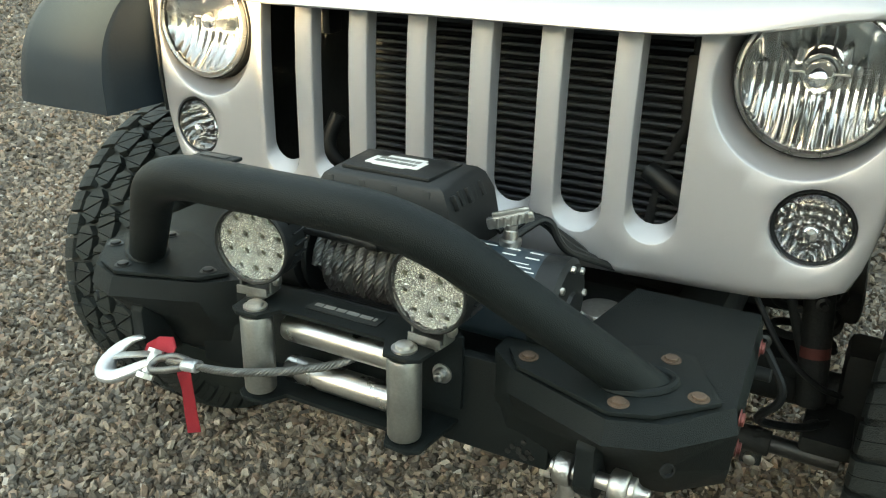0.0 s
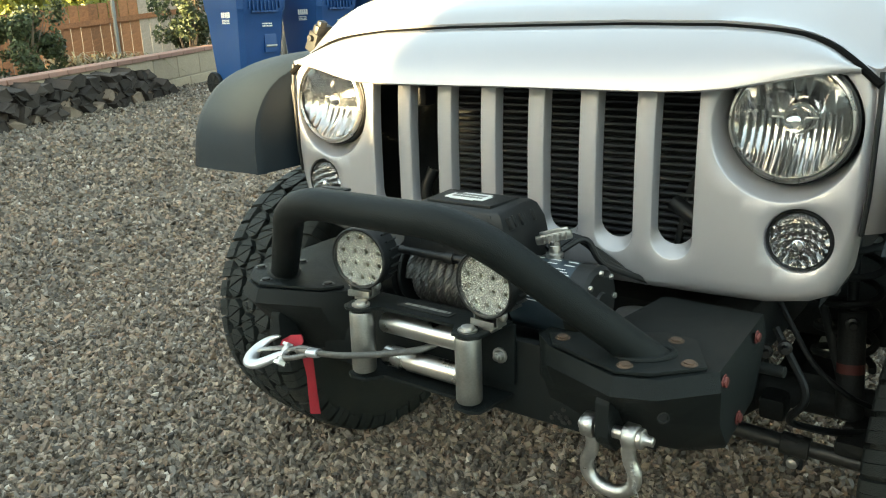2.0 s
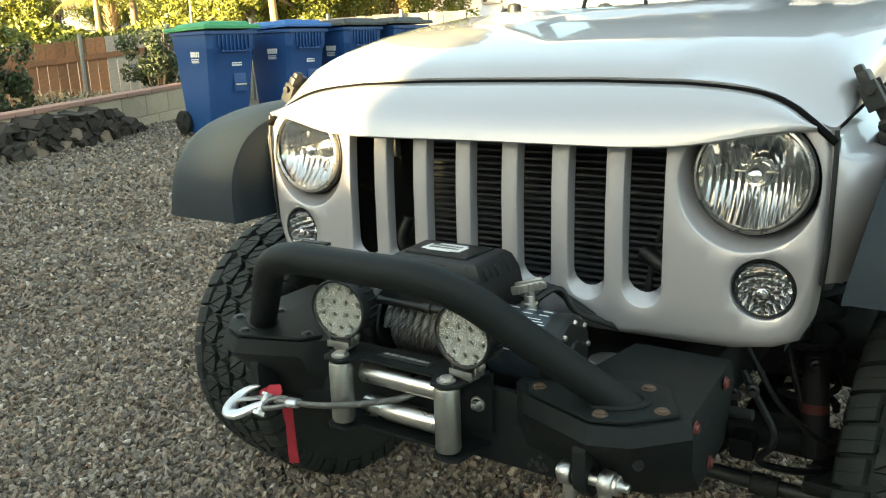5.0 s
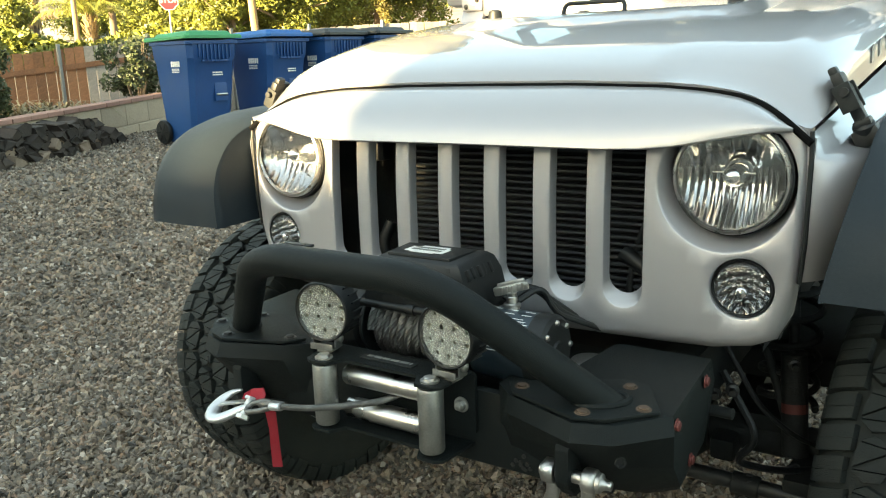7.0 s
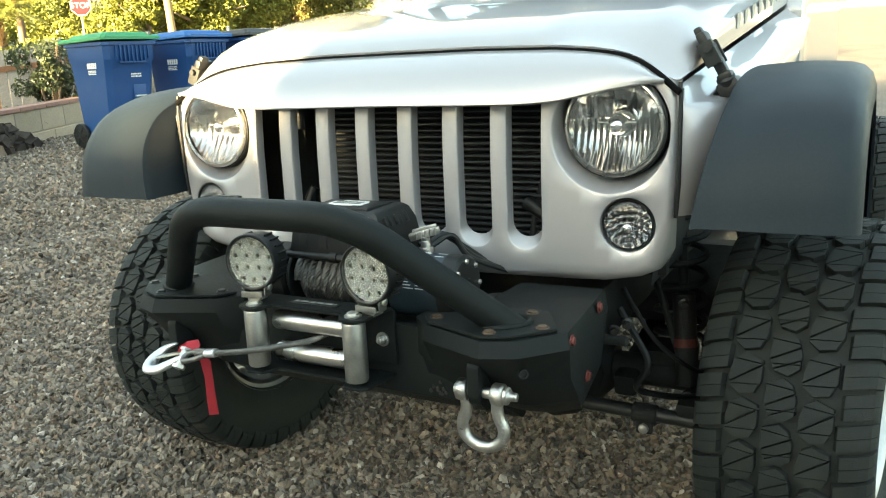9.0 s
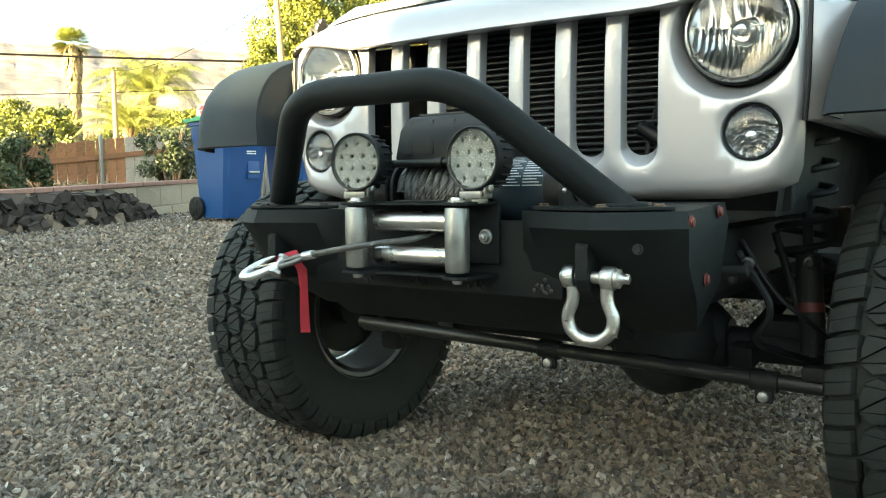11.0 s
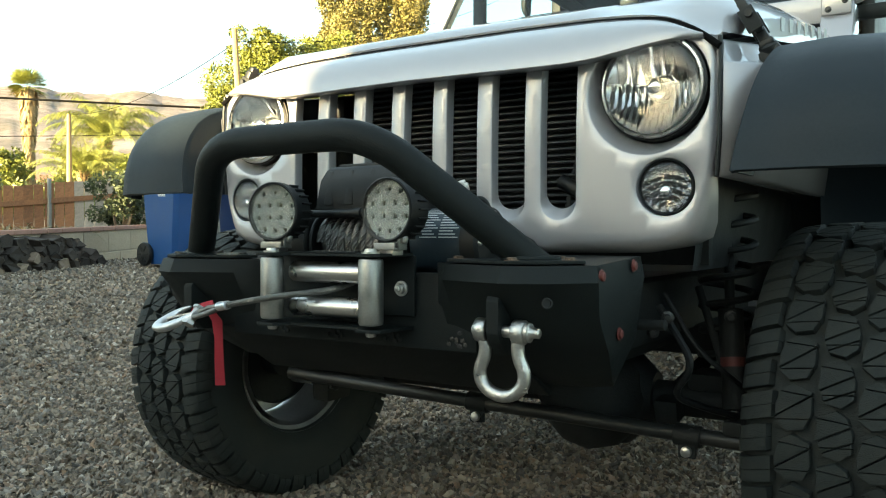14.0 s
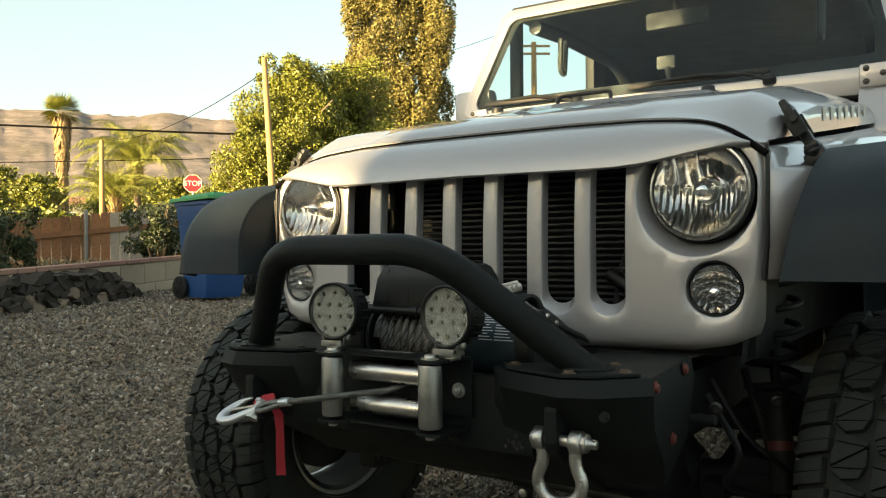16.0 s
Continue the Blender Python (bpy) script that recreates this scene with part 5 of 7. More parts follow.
hk = thing("tow_hook", "zinc-plated winch hook with red pull strap on the rope", "hook", at=(-0.302, -0.412, 0.712))
OFF = Vector((-0.302, -0.412, 0.712))


def hp(*p):
    return Vector(p) - OFF


bm = bmesh.new()
d = (Vector(RP[-1]) - Vector(RP[-2])).normalized()
o = hp(-0.198, -0.4185, 0.7365)
u, v = basis(d)
prof = [(0.0075, 0), (0.0095, 0.002), (0.0098, 0.026), (0.0078, 0.029)]
loops = [[o + d * h + u * r * 1.25 * math.cos(2 * math.pi * i / 20) + v * r * 0.95 * math.sin(2 * math.pi * i / 20) for i in range(20)] for r, h in prof]
rings(bm, loops)
part("ferrule", bm, M_HOOK, hk, "crimped aluminium ferrule")
bm = bmesh.new()
tube(bm, smooth_path([hp(-0.228, -0.405, 0.731), hp(-0.262, -0.400, 0.728), hp(-0.292, -0.408, 0.718), hp(-0.297, -0.418, 0.711), hp(-0.288, -0.426, 0.708), hp(-0.258, -0.424, 0.716), hp(-0.228, -0.418, 0.727)], 0.012), 0.0055, 10)
part("rope_eye", bm, M_ROPE, hk)
bm = bmesh.new()
rod(bm, hp(-0.302, -0.402, 0.722), hp(-0.302, -0.424, 0.698), 0.0085, 12)
revolve(bm, [(0.014, 0), (0.014, 0.008), (0.009, 0.009)], hp(-0.302, -0.424, 0.698), (0, -0.6, -0.75), 6)
revolve(bm, [(0.013, 0), (0.012, 0.006)], hp(-0.302, -0.402, 0.722), (0, 0.6, 0.75), 6)
part("clevis_pin", bm, M_ZINC, hk)
# hook body: flat-forged J lying almost level
bm = bmesh.new()
J = [(-0.298, -0.412, 0.712, 0.012), (-0.316, -0.418, 0.704, 0.0135), (-0.335, -0.430, 0.694, 0.0155), (-0.356, -0.440, 0.685, 0.0175), (-0.377, -0.437, 0.683, 0.0180), (-0.392, -0.419, 0.690, 0.0165), (-0.391, -0.397, 0.702, 0.0140), (-0.379, -0.382, 0.713, 0.011), (-0.363, -0.376, 0.720, 0.0075), (-0.352, -0.377, 0.723, 0.003)]
sp = []
for k in range(len(J) - 1):
    p0, p1, p2, p3 = (np.array(J[max(0, min(len(J) - 1, k + q))]) for q in (-1, 0, 1, 2))
    for t in np.linspace(0, 1, 5)[:-1]:
        sp.append(0.5 * (2 * p1 + (p2 - p0) * t + (2 * p0 - 5 * p1 + 4 * p2 - p3) * t * t + (3 * p1 - p0 - 3 * p2 + p3) * t ** 3))
sp.append(np.array(J[-1]))
loops = tube(bm, [hp(*p[:3]) for p in sp], [float(p[3]) * 0.92 for p in sp], 14)
for lp, p in zip(loops, sp):
    for v in lp:
        v.co.z = hp(*p[:3]).z + (v.co.z - hp(*p[:3]).z) * 0.55
part("hook", bm, M_HOOK, hk, "forged zinc hook", 60)
bm = bmesh.new()
box(bm, hp(-0.345, -0.402, 0.708), (0.075, 0.018, 0.004), 0.0015, Matrix.Rotation(radians(14), 3, 'Z') @ Matrix.Rotation(radians(-12), 3, 'Y'))
part("safety_latch", bm, M_ZINC, hk)
bm = bmesh.new()
S = [(-0.275, -0.392, 0.722), (-0.295, -0.378, 0.727), (-0.325, -0.378, 0.722), (-0.338, -0.390, 0.712)]
S2 = [(-0.268, -0.398, 0.716), (-0.258, -0.392, 0.700), (-0.262, -0.384, 0.660), (-0.276, -0.370, 0.610), (-0.284, -0.360, 0.560)]
for pth, w in ((S, 0.024), (S2, 0.019)):
    lo = []
    for i, p in enumerate(pth):
        p = hp(*p)
        if pth is S2:
            a, n2 = Vector((0.83, 0.55, 0)), Vector((0.5, -0.8, 0.2))
        else:
            a, n2 = Vector((0.2, 0.3, 0.8)), Vector((0.1, -0.9, 0.1))
        a.normalize()
        n2.normalize()
        k = 1 + 0.12 * math.sin(i * 2.1)
        lo.append([p + a * w / 2 * k + n2 * 0.0015, p - a * w / 2 * k + n2 * 0.0015, p - a * w / 2 * k - n2 * 0.0015, p + a * w / 2 * k - n2 * 0.0015])
    rings(bm, lo)
part("pull_strap", bm, M_RED, hk, "red webbing pull strap")


def shackle():
    sh = thing("bow_shackle", "galvanised bow shackle hanging from a bumper tab", "shackle", at=(0.374, -0.352, 0.714))
    bm = bmesh.new()
    P = [(-0.034, 0, 0.012), (-0.036, 0, 0.0), (-0.030, 0.001, -0.022), (-0.032, 0.002, -0.045), (-0.043, 0.003, -0.066), (-0.040, 0.004, -0.090), (-0.022, 0.005, -0.106), (0, 0.006, -0.111)]
    full = P + [(-x, y, z) for x, y, z in reversed(P[:-1])]
    path = smooth_path(full, 0.02, 4)
    tube(bm, path, 0.0115, 14)
    for s in (1, -1):
        revolve(bm, [(0.017, -0.0115), (0.0205, -0.009), (0.0205, 0.009), (0.017, 0.0115)], (s * 0.035, 0, 0), (1, 0, 0), 22)
    part("bow", bm, M_ZINC, sh, "", 60)
    bm = bmesh.new()
    rod(bm, (-0.052, 0, 0), (0.050, 0, 0), 0.0105, 16)
    revolve(bm, [(0.012, 0), (0.0165, 0.002), (0.0165, 0.008), (0.010, 0.010)], (0.046, 0, 0), (1, 0, 0), 20)
    revolve(bm, [(0.0135, 0.010), (0.0085, 0.017), (0.0075, 0.026), (0.0055, 0.028)], (0.044, 0, 0), (1, 0, 0), 16)
    box(bm, (0.064, 0, 0.0), (0.016, 0.006, 0.017), 0.0028)
    part("screw_pin", bm, M_ZINC, sh)
    cu = bpy.data.curves.new("load_mark", 'FONT')
    cu.body = "WLL 4-3/4T"
    cu.size, cu.extrude, cu.align_x = 0.0115, 0.0006, 'CENTER'
    me = bpy.data.meshes.new_from_object(bpy.data.objects.new("tmp", cu))
    me.materials.append(M_ZINC)
    ob = new("load_mark", me)
    ob.parent = sh
    ob.matrix_basis = pose(0.0405, -0.0085, -0.072, 90, 78, 0)
    tagged(ob, "raised load rating letters")


shackle()


# ---------------- wheels, axle, steering ----------------
def wheel(x, y, steer):
    R, W, RI = 0.432, 0.305, 0.222
    wh = new("wheel")
    wh.parent = car
    wh.matrix_basis = pose(x, y, AZ, 0, 0, steer) @ (Matrix.Rotation(math.pi, 4, 'Z') if x < 0 else Matrix()) @ Matrix.Diagonal((1.12, 1, 1, 1))
    tagged(wh, "black all-terrain wheel")
    bm = bmesh.new()
    pr = [(RI + 0.004, -W * 0.38), (RI + 0.02, -W * 0.44), (0.30, -W * 0.50), (0.36, -W * 0.51), (0.398, -W * 0.485), (0.408, -W * 0.44), (0.415, -W * 0.25), (0.4165, 0), (0.415, W * 0.25), (0.408, W * 0.44), (0.398, W * 0.485), (0.36, W * 0.51), (0.30, W * 0.50), (RI + 0.02, W * 0.44), (RI + 0.004, W * 0.38)]
    revolve(bm, pr, (0, 0, 0), (1, 0, 0), 96, False)
    ty = part("tyre", bm, M_RUBBER, wh, "dusty black tyre carcass", 50)
    # tread: three ribs of long slanted blocks cut by slots and sipes, and shoulder blocks
    bm = bmesh.new()
    N = 29
    st = 2 * math.pi / N
    PT = st * 0.43
    rnd = random.Random(3)

    def surf(u, v, h):
        r = 0.4215 - 0.0095 * (abs(u) / (W / 2)) ** 3 + h
        return (u, r * math.cos(v / 0.43), r * math.sin(v / 0.43))

    def halve(poly, p, n):
        """The part of a convex polygon on the side of p that n points to."""
        out = []
        for q0, q1 in zip(poly, poly[1:] + poly[:1]):
            d0 = (q0[0] - p[0]) * n[0] + (q0[1] - p[1]) * n[1]
            d1 = (q1[0] - p[0]) * n[0] + (q1[1] - p[1]) * n[1]
            if d0 >= 0:
                out.append(q0)
            if d0 * d1 < 0:
                k = d0 / (d0 - d1)
                out.append((q0[0] + (q1[0] - q0[0]) * k, q0[1] + (q1[1] - q0[1]) * k))
        return out

    def cut(polys, p, ang, gap):
        n = (math.cos(ang), math.sin(ang))
        out = []
        for poly in polys:
            for sg in (1, -1):
                q = halve(poly, (p[0] + sg * n[0] * gap / 2, p[1] + sg * n[1] * gap / 2), (sg * n[0], sg * n[1]))
                if len(q) > 2:
                    area = abs(sum(a[0] * b[1] - a[1] * b[0] for a, b in zip(q, q[1:] + q[:1]))) / 2
                    if area > 1.5e-5:
                        out.append(q)
        return out

    def lug(poly, h):
        cu, cv = sum(p[0] for p in poly) / len(poly), sum(p[1] for p in poly) / len(poly)

        def inset(p, d):
            k = max(0.3, 1 - d / max(math.hypot(p[0] - cu, p[1] - cv), 1e-4))
            return (cu + (p[0] - cu) * k, cv + (p[1] - cv) * k)
        lo = [surf(*p, -0.006) for p in poly]
        mi = [surf(*inset(p, 0.0004), h - 0.001) for p in poly]
        hi = [surf(*inset(p, 0.0014), h) for p in poly]
        rings(bm, [lo, mi, hi])
    for rib, (cu, ph, sl) in enumerate(((-0.063, 0.05, 1), (0.0, 0.5, -1), (0.063, 0.85, 1))):
        hw = 0.0288 if rib != 1 else 0.0272
        for k in range(N):
            v0 = (k + ph) * PT
            shape = [(-hw * 0.72, 0.16), (-hw * 0.1, 0.03), (hw * 0.95, 0.17), (hw, 0.62), (hw * 0.62, 0.91), (-hw * 0.35, 0.985), (-hw, 0.80), (-hw * 1.02, 0.45)]
            poly = [(cu + sl * u, v0 + t * PT) for u, t in (shape if sl > 0 else shape[::-1])]
            mid = (cu + rnd.uniform(-0.003, 0.003), v0 + 0.5 * PT)
            pieces = cut([poly], mid, radians(52 if rib != 1 else -58) * sl, 0.0032)
            if rib == 1:
                pieces = cut(pieces, (mid[0], mid[1] + 0.27 * PT), radians(62), 0.0024)
            pieces = cut(pieces, (mid[0], mid[1] - 0.27 * PT), radians(96), 0.0016)
            pieces = cut(pieces, (mid[0], mid[1] + 0.24 * PT), radians(84), 0.0016)
            for q in pieces:
                lug(q, 0.0115 + rnd.uniform(-0.0004, 0.0004))
    N = 22
    st = 2 * math.pi / N
    for sg in (1, -1):
        for k in range(2 * N):
            a = (k + (0.3 if sg < 0 else 0)) * st / 2
            short = k % 2
            sec = [(0.0985 + 0.007 * short, 0.4285), (0.120, 0.427), (0.140, 0.4225), (0.1500, 0.4165), (0.1560, 0.404), (0.1590, 0.388 - 0.010 * short), (0.1565, 0.378 - 0.012 * short), (0.150, 0.376 - 0.012 * short)]
            for t0, t1 in ((0.05, 0.455), (0.475, 0.86)):
                lo = []
                for u, r in sec:
                    sk = 0.22 * (0.15 - u) / 0.05 * sg
                    lo.append([(sg * u, r * math.cos(a + (t + sk) * st / 2), r * math.sin(a + (t + sk) * st / 2)) for t in (t0, t1)] + [(sg * (u - 0.006), (r - 0.014) * math.cos(a + (t + sk) * st / 2), (r - 0.014) * math.sin(a + (t + sk) * st / 2)) for t in (t1, t0)])
                rings(bm, lo)
    part("tread", bm, M_RUBBER, wh, "chunky all-terrain tread lugs", 30)
    bm = bmesh.new()
    revolve(bm, [(0.232, -W * 0.42), (0.236, -W * 0.40), (0.215, -W * 0.36), (0.205, -W * 0.1), (0.205, W * 0.3), (0.222, W * 0.37), (0.238, W * 0.40), (0.234, W * 0.43), (0.218, W * 0.40), (0.195, W * 0.25), (0.19, -W * 0.1), (0.20, -W * 0.36)], (0, 0, 0), (1, 0, 0), 64, False)
    rim = part("rim", bm, mat_rim, wh, "silver alloy rim", 40)
    bm = bmesh.new()
    revolve(bm, [(0.19, 0.035), (0.07, 0.06), (0.06, 0.075), (0.02, 0.078)], (0, 0, 0), (1, 0, 0), 40, False)
    part("wheel_disc", bm, mat_rim, rim)
    bm = bmesh.new()
    revolve(bm, [(0.155, -0.03), (0.155, -0.012), (0.06, -0.01), (0.06, -0.06), (0.02, -0.06)], (0, 0, 0), (1, 0, 0), 40, False)
    part("brake_disc", bm, M_DARK, wh)
    return wh


mat_rim = mat("alloy_rim", (0.45, 0.45, 0.45), 0.4, 0.8, 0.1, 10, 100)
AY, AZ = 0.465, 0.47
for x, y, st in ((0.884, AY, -6.5), (-0.925, AY, -6.5), (0.845, AY + 2.9, 0), (-0.845, AY + 2.9, 0)):
    wheel(x, y, st)

bm = bmesh.new()
rod(bm, (-0.70, AY, AZ), (0.70, AY, AZ), 0.042, 20)
axle = part("front_axle", bm, M_DARK, car, "dirty black solid front axle")
bm = bmesh.new()
revolve(bm, [(0.05, -0.16), (0.10, -0.12), (0.135, -0.05), (0.14, 0.0), (0.125, 0.08), (0.06, 0.15)], (0.235, AY, AZ), (1, 0, 0), 28)
revolve(bm, [(0.14, 0), (0.135, 0.03), (0.10, 0.08), (0.06, 0.10)], (0.235, AY - 0.06, AZ), (0, -1, 0), 12)
part("differential", bm, M_DARK, axle)
for s in (1, -1):
    bm = bmesh.new()
    box(bm, (s * 0.67, AY, AZ), (0.07, 0.12, 0.24), 0.02)
    part("steering_knuckle", bm, M_DARK, axle)
    bm = bmesh.new()
    box(bm, (s * 0.63, AY - 0.11, 0.45), (0.09, 0.16, 0.035), 0.012)
    part("steering_arm", bm, M_DARK, axle)
    bm = bmesh.new()
    box(bm, (s * 0.53, AY + 0.02, 0.52), (0.12, 0.12, 0.04), 0.008)
    part("spring_perch", bm, M_DARK, axle)
    bm = bmesh.new()
    pts = []
    for k in range(7 * 18 + 1):
        a = 2 * math.pi * k / 18
        pts.append((s * 0.55 + 0.062 * math.cos(a), AY + 0.02 + 0.062 * math.sin(a), 0.55 + 0.42 * k / (7 * 18)))
    tube(bm, pts, 0.0085, 8)
    part("coil_spring", bm, M_DARK, car, "dark coil spring")
    bm = bmesh.new()
    rod(bm, (s * 0.590, AY - 0.07, 0.47), (s * 0.567, AY - 0.03, 0.70), 0.029, 16)
    rod(bm, (s * 0.567, AY - 0.03, 0.70), (s * 0.545, AY + 0.02, 1.0), 0.012, 10)
    sh = part("shock_absorber", bm, M_DARK, car, "dark shock absorber")
    bm = bmesh.new()
    revolve(bm, [(0.0296, 0), (0.0296, 0.022)], (s * 0.580, AY - 0.0530, 0.567), (-s * 0.023 / 0.2346, 0.04 / 0.2346, 0.23 / 0.2346), 18, False)
    part("red_band", bm, M_REDBOLT if s > 0 else M_DARK, sh)
    # chassis rail
    bm = bmesh.new()
    box(bm, (s * 0.40, 0.9, 0.70), (0.08, 2.0, 0.14), 0.015)
    box(bm, (s * 0.40, -0.08, 0.72), (0.09, 0.18, 0.15), 0.01)
    part("chassis_rail", bm, M_DARK, car)
    bm = bmesh.new()
    box(bm, (s * 0.43, 0.75, 0.50), (0.06, 0.75, 0.06), 0.015, Matrix.Rotation(radians(8), 3, 'X'))
    rod(bm, (s * 0.60, AY - 0.08, 0.455), (s * 0.49, AY - 0.02, 0.75), 0.010, 10)
    rod(bm, (s * 0.42, 0.06, 0.69), (s * 0.53, 0.05, 0.695), 0.011, 12)
    part("control_arm", bm, M_DARK, car)
    bm = bmesh.new()
    tube(bm, smooth_path([(s * 0.47, 0.20, 0.72), (s * 0.56, 0.16, 0.60), (s * 0.50, 0.18, 0.53), (s * 0.58, 0.26, 0.49), (s * 0.63, 0.36, 0.46)], 0.05), 0.008, 8)
    tube(bm, smooth_path([(s * 0.45, 0.30, 0.74), (s * 0.53, 0.28, 0.62), (s * 0.60, 0.30, 0.56), (s * 0.64, 0.40, 0.50)], 0.05), 0.006, 8)
    part("brake_hose", bm, M_BLACK, car)
    for yy, zz, xx in ((0.30, 0.435, 0.513), (0.33, 0.47, 0.60), (0.22, 0.66, 0.45), (0.40, 0.685, 0.575), (0.16, 0.70, 0.50)):
        bm = bmesh.new()
        revolve(bm, [(0.014, 0), (0.014, 0.01), (0.008, 0.012), (0.007, 0.024)], (s * xx, yy, zz), (0.3 * s, -1, 0), 10)
        part("chassis_nut", bm, M_DBOLT, axle, "dull zinc nut")
bm = bmesh.new()
box(bm, (0, 0.5, 0.62), (0.80, 0.7, 0.06), 0.02)
box(bm, (0, 0.05, 0.70), (0.74, 0.10, 0.14), 0.02)
box(bm, (0, 1.9, 0.60), (1.3, 2.6, 0.08), 0.02)
part("under_tray", bm, M_DARK, car, "dark engine underside")
bm = bmesh.new()
rod(bm, (-0.68, AY - 0.18, 0.460), (0.66, AY - 0.17, 0.419), 0.0180, 16)
tr = part("tie_rod", bm, M_ROD, car, "black steering tie rod with clamps")
for x, z in ((-0.035, 0.440), (0.508, 0.424)):
    bm = bmesh.new()
    rod(bm, (x - 0.03, AY - 0.172, z), (x + 0.03, AY - 0.170, z - 0.003), 0.025, 14)
    box(bm, (x, AY - 0.176, z - 0.032), (0.04, 0.016, 0.04), 0.005)
    part("clamp", bm, M_DARK, tr)
    bm = bmesh.new()
    revolve(bm, [(0.013, 0), (0.012, 0.010), (0.006, 0.012)], (x, AY - 0.184, z - 0.036), (0, -1, 0), 8)
    part("clamp_bolt", bm, M_ZINC, tr)
bm = bmesh.new()
rod(bm, (-0.55, AY - 0.10, 0.53), (0.42, AY - 0.06, 0.66), 0.020, 14)
part("track_bar", bm, M_DARK, car, "black track bar")
bm = bmesh.new()
rod(bm, (-0.50, AY - 0.10, 0.52), (0.05, AY - 0.09, 0.50), 0.026, 16)
part("steering_damper", bm, M_DARK, car, "black steering damper")


# ---------------- yard ----------------
def ground():
    bm = bmesh.new()
    rs = [0, 0.4, 0.8, 1.2, 1.7, 2.3, 3, 4, 5, 6, 7, 8, 9, 10.5, 12, 15, 20, 28, 40, 60, 100, 180, 400, 900, 2200]
    n = 72
    c = bm.verts.new((0, 0, 0))
    prev = None
    for r in rs[1:]:
        lp = []
        for i in range(n):
            a = 2 * math.pi * i / n
            x, y = r * math.cos(a), r * math.sin(a)
            lp.append(bm.verts.new((x, y, ground_z(x, y))))
        for i in range(n):
            j = (i + 1) % n
            if prev is None:
                bm.faces.new((c, lp[i], lp[j]))
            else:
                bm.faces.new((prev[i], lp[i], lp[j], prev[j]))
        prev = lp
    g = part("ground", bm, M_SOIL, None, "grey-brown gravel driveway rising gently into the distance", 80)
    tagged(g, "", "ground", "", "structure")


ground()


def gravel():
    """Loose stones, joined into one sheet of pebbles."""
    rng = np.random.default_rng(4)
    base_v = np.array([(x, y, z) for z in (-1, 1) for x, y in ((-1, -1), (1, -1), (1, 1), (-1, 1))], float) * 0.72
    base_f = np.array([(0, 2, 1), (0, 3, 2), (4, 5, 6), (4, 6, 7), (0, 1, 5), (0, 5, 4), (1, 2, 6), (1, 6, 5), (2, 3, 7), (2, 7, 6), (3, 0, 4), (3, 4, 7)])
    shapes = []
    for k in range(24):         # broken chips: boxes with their corners knocked about
        s = base_v + rng.uniform(-0.36, 0.36, base_v.shape)
        s[4:, :2] *= rng.uniform(0.45, 0.95)
        s = s * rng.uniform(0.8, 1.25, 3) * np.array([1.15, 0.85, 0.62])
        shapes.append(s)
    pos, size = [], []
    def patch(n, x0, x1, y0, y1, s0, s1):
        x, y = rng.uniform(x0, x1, n), rng.uniform(y0, y1, n)
        pos.append(np.stack([x, y], 1))
        size.append(rng.uniform(s0, s1, n) ** 1.0)
    patch(84000, -2.8, 1.4, -0.8, 2.1, 0.0060, 0.0148)
    patch(9000, -1.6, 1.6, 2.1, 4.6, 0.009, 0.019)
    patch(32000, -5.2, -2.2, -0.9, 4.2, 0.0080, 0.0175)
    patch(17000, -8.4, -4.2, -0.5, 6.8, 0.010, 0.021)
    p, s = np.concatenate(pos), np.concatenate(size)
    n = len(p)
    z = np.array([ground_z(a, b) for a, b in p])
    ang = rng.uniform(0, 2 * np.pi, n)
    tilt = rng.normal(0, 0.45, (n, 2))
    pick = rng.integers(0, len(shapes), n)
    V = np.array(shapes)[pick] * s[:, None, None]
    ca, sa = np.cos(ang)[:, None], np.sin(ang)[:, None]
    X = V[:, :, 0] * ca - V[:, :, 1] * sa
    Y = V[:, :, 0] * sa + V[:, :, 1] * ca
    Z = V[:, :, 2] + X * tilt[:, :1] + Y * tilt[:, 1:]
    lift = s * rng.uniform(0.1, 1.0, n)
    verts = np.stack([X + p[:, :1], Y + p[:, 1:], Z + (z + lift)[:, None]], 2).reshape(-1, 3)
    nv = len(base_v)
    faces = (base_f[None] + (np.arange(n) * nv)[:, None, None]).reshape(-1, 3)
    me = bpy.data.meshes.new("gravel")
    me.vertices.add(len(verts))
    me.vertices.foreach_set("co", verts.ravel())
    me.loops.add(len(faces) * 3)
    me.loops.foreach_set("vertex_index", faces.ravel().astype(np.int32))
    me.polygons.add(len(faces))
    me.polygons.foreach_set("loop_start", np.arange(0, len(faces) * 3, 3, dtype=np.int32))
    me.update(calc_edges=True)
    me.shade_flat()
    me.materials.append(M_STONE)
    tagged(new("gravel", me), "loose grey and brown gravel stones", "gravel", "", "stuff")


gravel()

# block wall with a red cap, running away to the side
W0, WD = Vector((-6.23, 0.455, 0)), Vector((-0.42, 0.9075, 0))
WN = Vector((0.9075, 0.42, 0))


